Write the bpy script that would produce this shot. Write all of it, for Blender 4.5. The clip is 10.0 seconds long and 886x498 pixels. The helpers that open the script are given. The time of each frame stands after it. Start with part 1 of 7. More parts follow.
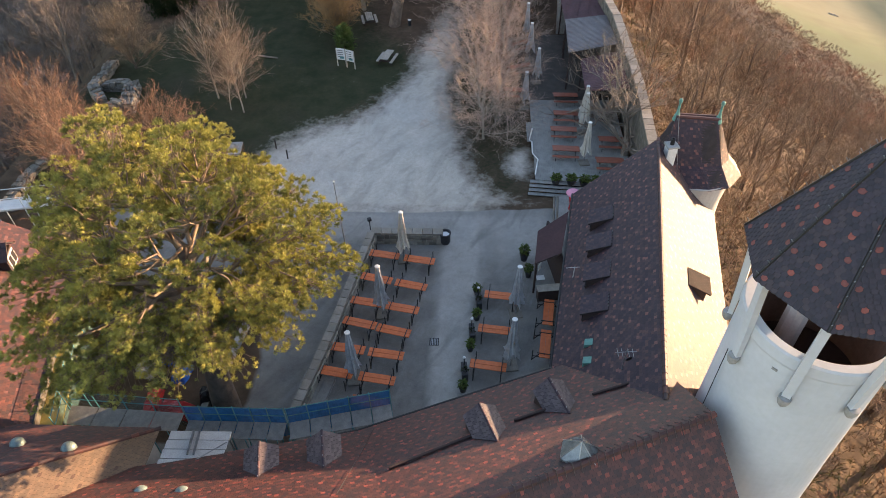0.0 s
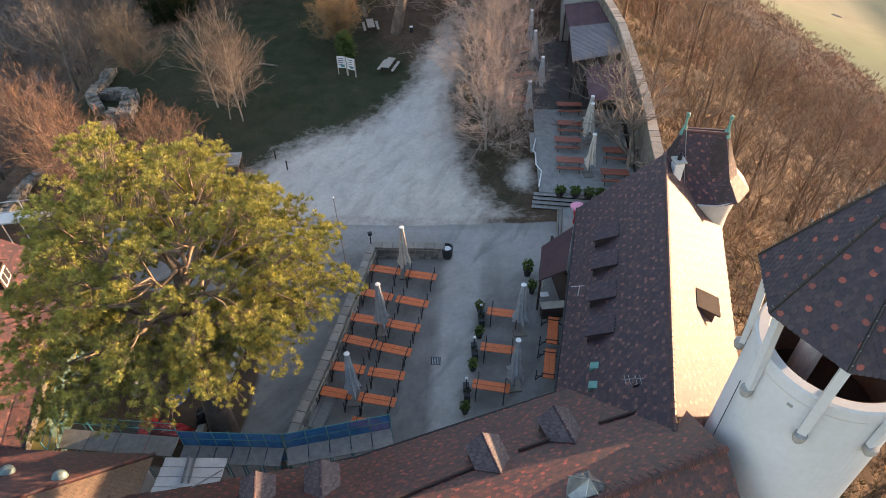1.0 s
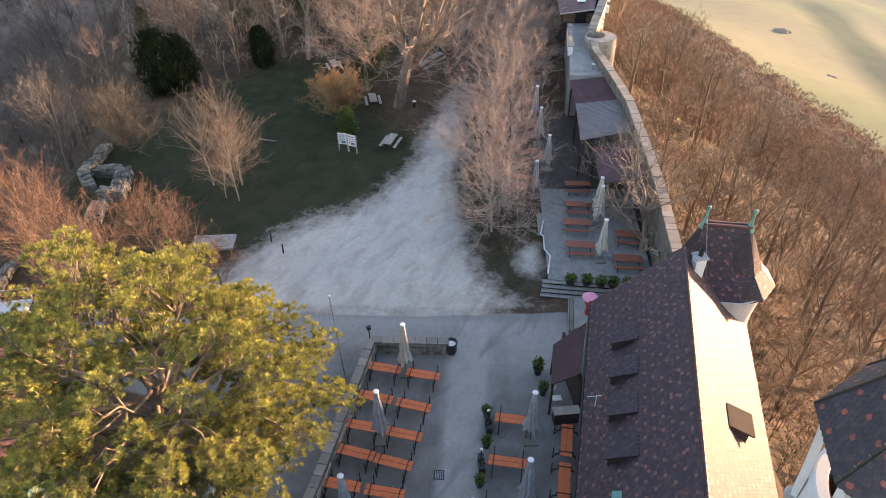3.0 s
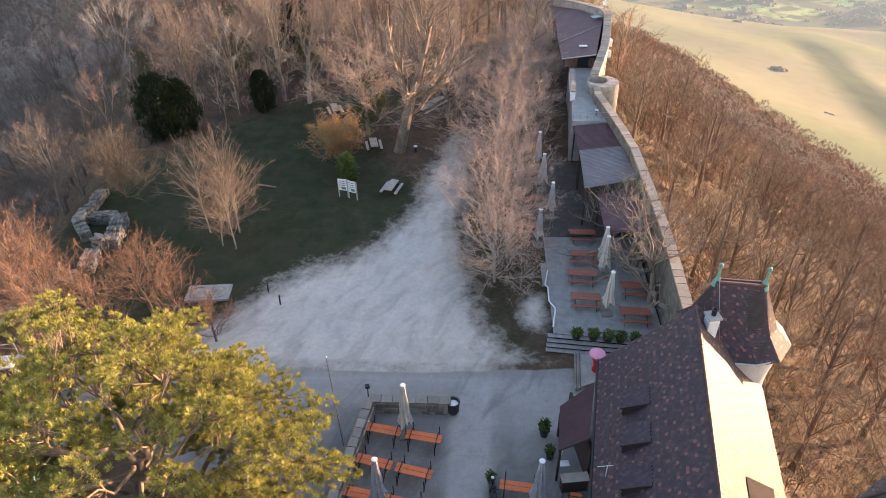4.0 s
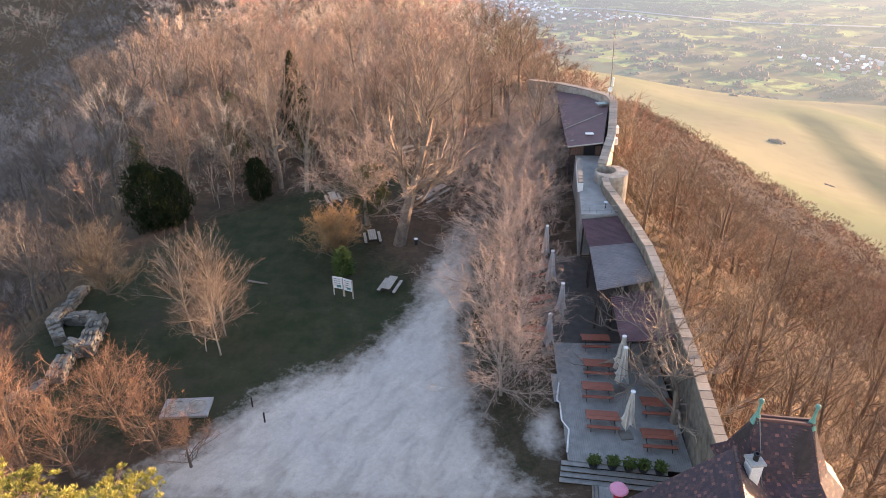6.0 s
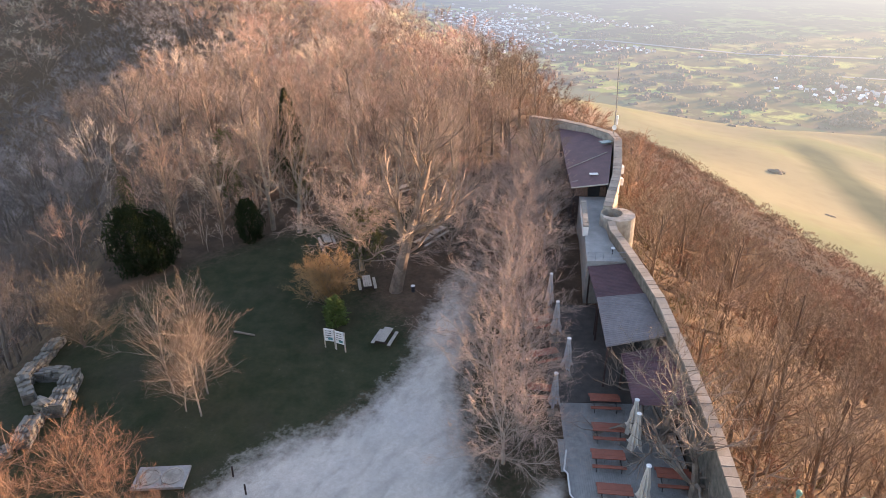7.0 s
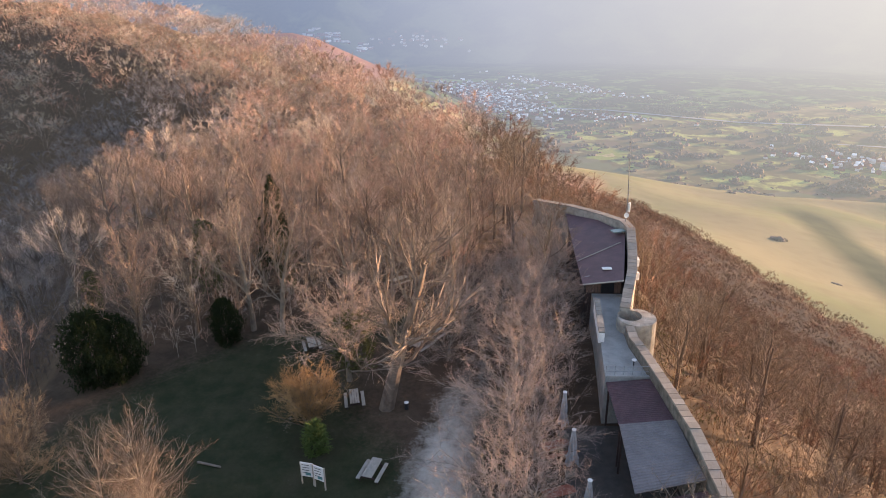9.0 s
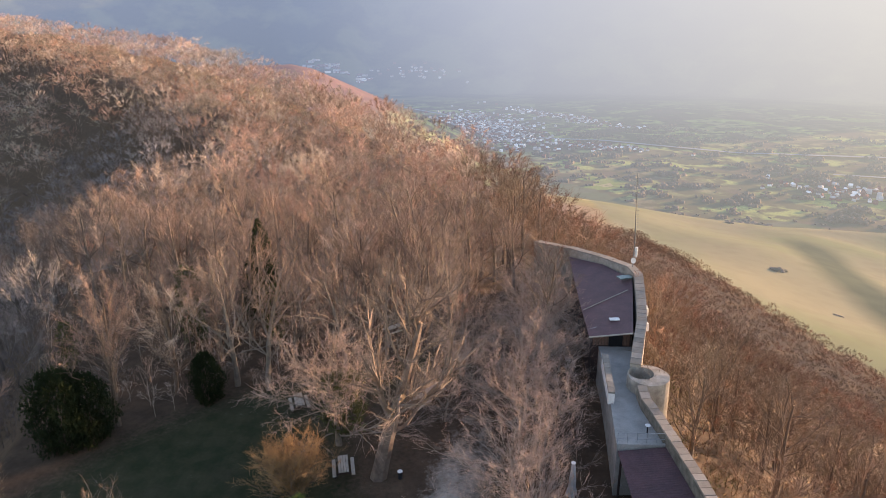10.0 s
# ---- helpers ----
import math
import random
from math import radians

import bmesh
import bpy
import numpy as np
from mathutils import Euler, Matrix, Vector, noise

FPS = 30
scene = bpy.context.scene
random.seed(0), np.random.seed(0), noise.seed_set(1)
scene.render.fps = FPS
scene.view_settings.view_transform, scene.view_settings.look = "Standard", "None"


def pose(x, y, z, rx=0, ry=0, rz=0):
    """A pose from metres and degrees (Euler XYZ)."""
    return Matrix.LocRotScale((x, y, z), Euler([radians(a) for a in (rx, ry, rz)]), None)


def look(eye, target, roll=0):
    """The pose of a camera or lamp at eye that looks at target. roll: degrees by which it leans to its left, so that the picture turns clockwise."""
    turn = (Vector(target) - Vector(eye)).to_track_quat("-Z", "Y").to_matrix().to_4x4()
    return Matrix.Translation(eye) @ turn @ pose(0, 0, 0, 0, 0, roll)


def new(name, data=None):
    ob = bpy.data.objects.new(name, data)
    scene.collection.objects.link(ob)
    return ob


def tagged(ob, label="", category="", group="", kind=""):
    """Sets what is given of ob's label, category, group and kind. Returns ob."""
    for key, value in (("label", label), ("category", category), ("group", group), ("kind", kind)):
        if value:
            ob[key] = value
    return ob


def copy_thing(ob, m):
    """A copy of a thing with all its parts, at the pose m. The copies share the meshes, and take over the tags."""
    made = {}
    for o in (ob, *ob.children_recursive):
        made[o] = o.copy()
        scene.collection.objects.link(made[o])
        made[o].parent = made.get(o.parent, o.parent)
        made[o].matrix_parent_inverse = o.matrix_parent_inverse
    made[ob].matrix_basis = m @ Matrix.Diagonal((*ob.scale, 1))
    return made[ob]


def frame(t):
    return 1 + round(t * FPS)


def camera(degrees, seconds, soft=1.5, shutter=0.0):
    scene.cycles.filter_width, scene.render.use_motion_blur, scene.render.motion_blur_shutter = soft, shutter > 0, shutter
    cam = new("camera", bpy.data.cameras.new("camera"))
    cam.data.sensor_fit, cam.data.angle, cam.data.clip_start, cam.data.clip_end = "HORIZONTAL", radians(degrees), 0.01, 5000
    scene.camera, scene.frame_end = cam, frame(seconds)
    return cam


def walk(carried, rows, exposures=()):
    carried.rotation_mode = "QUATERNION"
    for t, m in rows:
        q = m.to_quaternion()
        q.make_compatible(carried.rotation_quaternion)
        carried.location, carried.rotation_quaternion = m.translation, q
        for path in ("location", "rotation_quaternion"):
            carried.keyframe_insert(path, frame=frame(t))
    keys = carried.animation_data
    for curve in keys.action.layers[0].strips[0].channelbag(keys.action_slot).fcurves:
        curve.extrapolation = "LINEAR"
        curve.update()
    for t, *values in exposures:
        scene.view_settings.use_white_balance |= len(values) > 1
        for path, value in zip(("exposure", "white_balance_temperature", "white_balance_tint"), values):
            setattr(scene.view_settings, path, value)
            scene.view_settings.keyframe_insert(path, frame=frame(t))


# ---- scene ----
cam = camera(68.2, 10.0, soft=0.5)
PATH = [
    (0, (0.985, 3.775, 32.85), (0.913, 5.228, 31.478), -1.0),
    (0.5, (0.954, 4.372, 32.911), (0.88, 5.825, 31.539), -1.0),
    (1, (0.939, 5.137, 33.014), (0.861, 6.59, 31.642), -1.1),
    (1.5, (0.919, 5.996, 33.125), (0.837, 7.457, 31.762), -1.2),
    (2, (0.796, 6.926, 33.108), (0.715, 8.421, 31.782), -1.0),
    (2.5, (0.7, 7.904, 33.201), (0.618, 9.431, 31.912), -0.9),
    (2.7, (0.675, 8.394, 33.172), (0.591, 9.933, 31.898), -1.0),
    (4, (0.449, 10.988, 33.426), (0.36, 12.608, 32.257), -0.9),
    (4.5, (0.419, 12.131, 33.597), (0.327, 13.777, 32.465), -0.9),
    (5, (0.454, 13.413, 33.655), (0.358, 15.086, 32.564), -1.0),
    (5.5, (0.436, 14.788, 33.723), (0.339, 16.487, 32.672), -0.9),
    (5.7, (0.373, 15.168, 33.752), (0.274, 16.881, 32.725), -0.9),
    (6.8, (0.211, 18.949, 33.758), (0.112, 20.71, 32.816), -0.7),
    (7, (0.225, 19.696, 33.774), (0.125, 21.467, 32.85), -0.7),
    (7.5, (0.221, 21.509, 33.842), (0.118, 23.302, 32.962), -0.8),
    (8, (0.256, 23.36, 34.011), (0.149, 25.173, 33.174), -0.9),
    (8.5, (0.169, 25.43, 34.057), (0.064, 27.264, 33.265), -0.8),
    (9, (0.148, 27.448, 34.087), (0.042, 29.301, 33.342), -0.8),
    (9.5, (0.128, 29.476, 34.212), (0.023, 31.346, 33.512), -0.9),
    (10, (0.02, 31.738, 34.524), (-0.081, 33.622, 33.861), -0.7),
]
walk(cam, [(t, look(eye, target, roll)) for t, eye, target, roll in PATH],
     [(0, 2.93, 6550, 21), (2.5, 3.1, 6600, 24), (5, 3.2, 6650, 28), (7.5, 3.03, 6620, 29), (10, 2.6, 6500, 27)])


# ---- world and sun ----
SUN_AZ, SUN_EL = 58.0, 6.8          # degrees clockwise from +y, and up
world = bpy.data.worlds.new("sky")
world.use_nodes = True
scene.world = world
sky = world.node_tree.nodes.new("ShaderNodeTexSky")
sky.sky_type, sky.sun_disc = "NISHITA", False
sky.sun_elevation, sky.sun_rotation = radians(SUN_EL), radians(SUN_AZ)
sky.air_density, sky.dust_density, sky.ozone_density = 1.0, 0.6, 1.0
world.node_tree.nodes["Background"].inputs[1].default_value = 0.1
world.node_tree.links.new(sky.outputs[0], world.node_tree.nodes["Background"].inputs[0])
sun = new("sun", bpy.data.lights.new("sun", "SUN"))
sun.data.energy, sun.data.angle, sun.data.color = 2.95, radians(0.6), (1.0, 0.68, 0.38)
sd = Vector((math.sin(radians(SUN_AZ)) * math.cos(radians(SUN_EL)), math.cos(radians(SUN_AZ)) * math.cos(radians(SUN_EL)), math.sin(radians(SUN_EL))))
sun.matrix_world = look(sd * 100, (0, 0, 0))


# ---- materials ----
def mat(name, c1, c2=None, scale=3.0, rough=0.85, bump=0.2, fine=8.0, metal=0.0, vary="", ramp=None, attr="", spec=0.3, trans=0.0, grain=0.55):
    """Two noises (coarse and fine) mix c1 and c2; vary: 'island' or 'object' random picks along ramp [(pos, colour)...]; attr: colour attribute multiplies."""
    m = bpy.data.materials.new(name)
    m.use_nodes = True
    nt, nd = m.node_tree, m.node_tree.nodes
    b = nd["Principled BSDF"]
    b.inputs["Roughness"].default_value, b.inputs["Metallic"].default_value = rough, metal
    b.inputs["Specular IOR Level"].default_value = spec
    tc = nd.new("ShaderNodeNewGeometry")

    def noise_tex(sc, detail=4.0):
        n = nd.new("ShaderNodeTexNoise")
        n.inputs["Scale"].default_value, n.inputs["Detail"].default_value = sc, detail
        nt.links.new(tc.outputs["Position"], n.inputs["Vector"])
        return n.outputs[0]

    def mix(kind, fac, a, bb):
        x = nd.new("ShaderNodeMix")
        x.data_type, x.blend_type = "RGBA", kind
        for sock, v in ((x.inputs[0], fac), (x.inputs[6], a), (x.inputs[7], bb)):
            if isinstance(v, (int, float)):
                sock.default_value = v
            elif isinstance(v, tuple):
                sock.default_value = (*v, 1) if len(v) == 3 else v
            else:
                nt.links.new(v, sock)
        return x.outputs[2]

    if c2 is None:
        c2 = tuple(v * 0.65 for v in c1)
    big, small = noise_tex(scale), noise_tex(scale * fine, 6.0)
    r1 = nd.new("ShaderNodeMapRange")
    r1.inputs[1].default_value, r1.inputs[2].default_value = 0.3, 0.7
    nt.links.new(big, r1.inputs[0])
    if ramp:
        cr = nd.new("ShaderNodeValToRGB")
        cr.color_ramp.interpolation = "CONSTANT"
        for k, (p, c) in enumerate(ramp):
            e = cr.color_ramp.elements[k] if k < 2 else cr.color_ramp.elements.new(p)
            e.position, e.color = p, (*c, 1)
        if vary == "object":
            oi = nd.new("ShaderNodeObjectInfo")
            nt.links.new(oi.outputs["Random"], cr.inputs[0])
        else:
            nt.links.new(tc.outputs["Random Per Island"], cr.inputs[0])
        col = mix("MULTIPLY", mixf(nd, nt, r1.outputs[0], 0.5), cr.outputs[0], (0.6, 0.6, 0.6))
    else:
        col = mix("MIX", r1.outputs[0], c1, c2)
    if attr:
        a = nd.new("ShaderNodeAttribute")
        a.attribute_name = attr
        col = mix("MULTIPLY", 1.0, col, a.outputs["Color"])
    r2 = nd.new("ShaderNodeMapRange")
    r2.inputs[1].default_value, r2.inputs[2].default_value, r2.inputs[3].default_value, r2.inputs[4].default_value = 0.25, 0.75, 0.0, grain
    nt.links.new(small, r2.inputs[0])
    col = mix("MULTIPLY", r2.outputs[0], col, (0.55, 0.53, 0.5))
    nt.links.new(col, b.inputs["Base Color"])
    if bump:
        bp = nd.new("ShaderNodeBump")
        bp.inputs["Strength"].default_value, bp.inputs["Distance"].default_value = bump, 0.03
        nt.links.new(small, bp.inputs["Height"])
        nt.links.new(bp.outputs[0], b.inputs["Normal"])
    if trans:
        tr = nd.new("ShaderNodeBsdfTranslucent")
        nt.links.new(col, tr.inputs[0])
        ms = nd.new("ShaderNodeMixShader")
        ms.inputs[0].default_value = trans
        nt.links.new(b.outputs[0], ms.inputs[1])
        nt.links.new(tr.outputs[0], ms.inputs[2])
        nt.links.new(ms.outputs[0], nd["Material Output"].inputs[0])
    return m


def mixf(nd, nt, sock, k):
    x = nd.new("ShaderNodeMath")
    x.operation = "MULTIPLY"
    x.inputs[1].default_value = k
    nt.links.new(sock, x.inputs[0])
    return x.outputs[0]


def net_mat(name, colour, cover_):
    """A fine open weave: part of it lets the light through."""
    m = mat(name, colour, scale=3, rough=0.8, bump=0)
    nt, nd = m.node_tree, m.node_tree.nodes
    tr, ms = nd.new("ShaderNodeBsdfTransparent"), nd.new("ShaderNodeMixShader")
    ms.inputs[0].default_value = cover_
    nt.links.new(tr.outputs[0], ms.inputs[1])
    nt.links.new(nd["Principled BSDF"].outputs[0], ms.inputs[2])
    nt.links.new(ms.outputs[0], nd["Material Output"].inputs[0])
    return m


TILES = [(0.0, (0.05, 0.034, 0.045)), (0.25, (0.062, 0.038, 0.048)), (0.5, (0.042, 0.03, 0.042)), (0.75, (0.078, 0.046, 0.052)), (0.93, (0.1, 0.052, 0.052))]
REDTILES = [(0.0, (0.066, 0.03, 0.028)), (0.25, (0.085, 0.034, 0.03)), (0.5, (0.05, 0.028, 0.029)), (0.75, (0.1, 0.037, 0.031)), (0.94, (0.15, 0.05, 0.038))]
TOWERTILES = [(0.0, (0.038, 0.033, 0.045)), (0.3, (0.046, 0.037, 0.05)), (0.6, (0.032, 0.029, 0.04)), (0.8, (0.056, 0.043, 0.052))]
SPOTS = [(0.0, (0.22, 0.066, 0.056)), (0.5, (0.28, 0.08, 0.062)), (0.8, (0.18, 0.06, 0.052))]
M_SPOT = mat("red roof tile", (0, 0, 0), ramp=SPOTS, vary="island", scale=1.2, rough=0.6, bump=0.25)
M_DULLSPOT = mat("dull red roof tile", (0, 0, 0), ramp=[(0.0, (0.16, 0.075, 0.07)), (0.5, (0.2, 0.085, 0.075))], vary="island", scale=1.2, rough=0.55, bump=0.25)
M_SPOT_PIECE = mat("red tile piece", (0, 0, 0), ramp=SPOTS, vary="object", scale=1.2, rough=0.6, bump=0.25)
M_TILE = mat("violet roof tile", (0, 0, 0), ramp=TILES, vary="island", scale=1.2, rough=0.62, bump=0.25, spec=0.3)
M_REDTILE = mat("red brown roof tile", (0, 0, 0), ramp=REDTILES, vary="island", scale=1.0, rough=0.58, bump=0.25, spec=0.45)
M_TWTILE = mat("slate grey roof tile", (0, 0, 0), ramp=TOWERTILES, vary="island", scale=1.0, rough=0.6, bump=0.2)
M_TWTILE_PIECE = mat("slate grey tile piece", (0, 0, 0), ramp=TOWERTILES, vary="object", scale=1.0, rough=0.6, bump=0.2)
M_DORMERTILE = mat("grey violet roof tile", (0, 0, 0), ramp=[(0.0, (0.1, 0.075, 0.08)), (0.4, (0.13, 0.1, 0.1)), (0.8, (0.085, 0.062, 0.068))], vary="island", scale=1.2, rough=0.6, bump=0.25)
M_ROOFBASE = mat("roof underlay", (0.05, 0.04, 0.04))
M_RENDER = mat("pale lime render", (0.52, 0.51, 0.49), (0.43, 0.42, 0.41), scale=0.6, bump=0.3, fine=14, grain=0.35)
# Slight blue tint: sky-lit shade put into the render colour.
M_SHAFT = mat("smooth pale tower render", (0.5, 0.522, 0.545), (0.44, 0.457, 0.475), scale=0.35, bump=0.03, fine=12, grain=0.18)
M_LANTERN = mat("roof lantern glass", (0.2, 0.22, 0.22), (0.1, 0.11, 0.115), scale=2.5, rough=0.12, bump=0.02, spec=0.7)
M_OLDSTONE = mat("dark old stone", (0.21, 0.19, 0.16), (0.08, 0.075, 0.06), scale=1.6, bump=0.7, fine=5)
M_STONE = mat("grey limestone", (0.4, 0.37, 0.32), (0.22, 0.2, 0.17), scale=1.5, bump=0.6, fine=6)
M_CAP = mat("wall cap stone", (0.24, 0.22, 0.19), (0.14, 0.125, 0.105), scale=1.3, bump=0.4)
M_COPING = mat("coping stone", (0, 0, 0), ramp=[(0, (0.27, 0.245, 0.21)), (0.3, (0.235, 0.215, 0.185)), (0.6, (0.3, 0.275, 0.24)), (0.85, (0.21, 0.19, 0.165))], vary="object", scale=2, bump=0.6)
M_CONC = mat("pale concrete", (0.36, 0.35, 0.33), (0.25, 0.25, 0.24), scale=1.1, bump=0.2)
M_METALROOF = mat("brown sheet metal", (0.145, 0.08, 0.085), (0.1, 0.06, 0.066), scale=0.8, rough=0.7, bump=0.05, spec=0.25)
M_PORCHROOF = mat("dark maroon sheet metal", (0.075, 0.036, 0.038), (0.055, 0.028, 0.031), scale=0.8, rough=0.7, bump=0.05, spec=0.2)
M_ORANGE = mat("orange varnished wood", (0.62, 0.16, 0.05), (0.5, 0.12, 0.04), scale=4, rough=0.45, bump=0.1)
M_BROWNWOOD = mat("red brown bench wood", (0.32, 0.1, 0.06), (0.24, 0.08, 0.05), scale=4, rough=0.55)
M_GREYWOOD = mat("weathered grey wood", (0.44, 0.4, 0.345), (0.32, 0.29, 0.25), scale=3, bump=0.3)
M_DECK = mat("deck boards", (0.3, 0.3, 0.285), (0.21, 0.21, 0.2), scale=2, bump=0.2)
M_STEEL = mat("black painted steel", (0.02, 0.02, 0.022), rough=0.4)
M_ZINC = mat("zinc", (0.35, 0.36, 0.37), rough=0.4, metal=0.7, bump=0.05)
M_COPPER = mat("verdigris copper", (0.13, 0.32, 0.27), (0.1, 0.22, 0.2), scale=4, rough=0.6)
M_CANVAS = mat("cream canvas", (0.62, 0.58, 0.5), (0.5, 0.47, 0.42), scale=3, rough=0.9)
M_GREYCANVAS = mat("grey canvas", (0.46, 0.47, 0.48), (0.34, 0.35, 0.36), scale=3, rough=0.9)
M_WHITE = mat("white paint", (0.78, 0.78, 0.76), (0.66, 0.66, 0.65), scale=2, bump=0.05)
M_BARK = mat("bark", (0.2, 0.15, 0.11), (0.12, 0.09, 0.07), scale=3, bump=0.6)
M_PALEBARK = mat("pale bark", (0.27, 0.222, 0.175), (0.15, 0.122, 0.1), scale=2, bump=0.5)
M_TWIG = mat("twigs", (0.4, 0.305, 0.235), (0.28, 0.215, 0.165), scale=0.4, bump=0)
M_REDTWIG = mat("reddish twigs", (0.34, 0.23, 0.18), (0.24, 0.165, 0.13), scale=0.4, bump=0)
# Greys darkened so that bark and twigs carry the west slope's shade.
M_SHADEBARK = mat("bark toned for shade", (0.15, 0.13, 0.115), (0.09, 0.08, 0.07), scale=3, bump=0.6)
M_SHADETWIG = mat("grey brown twigs toned for shade", (0.165, 0.132, 0.118), (0.108, 0.088, 0.078), scale=0.4, bump=0)
M_DARKTWIG = mat("golden brown twigs", (0.25, 0.185, 0.12), (0.175, 0.13, 0.085), scale=0.4, bump=0)
# Paler copy of the roof tile, with sunlight put into its colour.
M_SUNTILE = mat("sunlit roof tile", (0, 0, 0), ramp=[(0.0, (0.17, 0.115, 0.075)), (0.4, (0.15, 0.105, 0.07)), (0.8, (0.19, 0.125, 0.08)), (0.96, (0.1, 0.06, 0.045))], vary="island", scale=1.0, rough=0.55, bump=0.25, spec=0.5)
M_PATINA = mat("patinated sheet metal", (0.22, 0.29, 0.275), (0.15, 0.2, 0.195), scale=3, rough=0.45, metal=0.3, bump=0.05)
M_INNERWOOD = mat("brown boards", (0.19, 0.115, 0.085), (0.14, 0.085, 0.065), scale=3)
M_PINETRUNK = mat("dark pine bark", (0.12, 0.09, 0.07), (0.055, 0.043, 0.036), scale=2.2, bump=1.0, fine=5)
M_PALETWIG = mat("pale pinkish twigs", (0.52, 0.38, 0.31), (0.37, 0.265, 0.215), scale=0.4, bump=0)
M_ORANGETWIG = mat("orange twigs", (0.27, 0.145, 0.09), (0.17, 0.097, 0.065), scale=0.4, bump=0)
M_GOLDTWIG = mat("golden twigs", (0.38, 0.23, 0.1), (0.28, 0.165, 0.075), scale=0.5, bump=0)
M_DARKTILE = mat("dark brown shingle", (0.03, 0.016, 0.013), (0.02, 0.012, 0.01), scale=3)
M_DARKWOOD = mat("dark stained wood", (0.06, 0.04, 0.035), (0.045, 0.03, 0.028), scale=4)
M_BOARD = mat("scaffold boards", (0.26, 0.25, 0.23), (0.18, 0.175, 0.165), scale=3)
M_YELLOW = mat("yellow scaffold boards", (0.5, 0.36, 0.08), (0.36, 0.26, 0.07), scale=3)
M_PALEBOARD = mat("new formwork boards", (0.5, 0.49, 0.47), (0.4, 0.39, 0.38), scale=2)
M_NETTUBE = mat("teal painted tube", (0.08, 0.26, 0.27), (0.06, 0.2, 0.21), rough=0.5)
M_BLUENET = net_mat("blue safety net", (0.025, 0.2, 0.46), 0.85)
M_TEALNET = net_mat("teal safety net", (0.16, 0.32, 0.31), 0.3)
M_BLUETARP = mat("blue tarpaulin", (0.03, 0.14, 0.5), (0.02, 0.09, 0.36), scale=2, rough=0.4)
M_REDPLASTIC = mat("red plastic", (0.5, 0.03, 0.03), (0.36, 0.02, 0.02), scale=2, rough=0.4)
M_PINK = mat("pink plastic", (0.75, 0.3, 0.42), (0.68, 0.26, 0.38), rough=0.4)
M_SOIL = mat("potting soil", (0.05, 0.035, 0.025))
M_POT = mat("dark pot", (0.04, 0.04, 0.045), rough=0.5)
M_LEAF = mat("pot plant leaves", (0.13, 0.18, 0.045), (0.06, 0.1, 0.025), scale=4, bump=0, trans=0.25)
M_EVERGREEN = mat("dark evergreen", (0.034, 0.045, 0.018), (0.017, 0.026, 0.011), scale=1, bump=0, trans=0.12, rough=0.95, spec=0.1)
# Sunlit tufts and shaded gaps are put into the two needle colours.
M_PINE = mat("pine needles", (0.48, 0.445, 0.105), (0.09, 0.11, 0.034), scale=1.3, bump=0, trans=0.09)
M_IVYLEAF = mat("ivy leaves", (0.1, 0.105, 0.03), (0.05, 0.058, 0.02), scale=1.5, bump=0, trans=0.15)
M_PINEBARK = mat("pine bark", (0.27, 0.2, 0.14), (0.12, 0.095, 0.07), scale=2, bump=0.7)
M_GLASS = mat("dark window glass", (0.02, 0.025, 0.03), (0.02, 0.02, 0.025), rough=0.08, bump=0, spec=0.8)
M_FOREST = mat("woodland twigs", (1, 1, 1), (0.8, 0.78, 0.76), scale=0.05, bump=0, attr="tint")


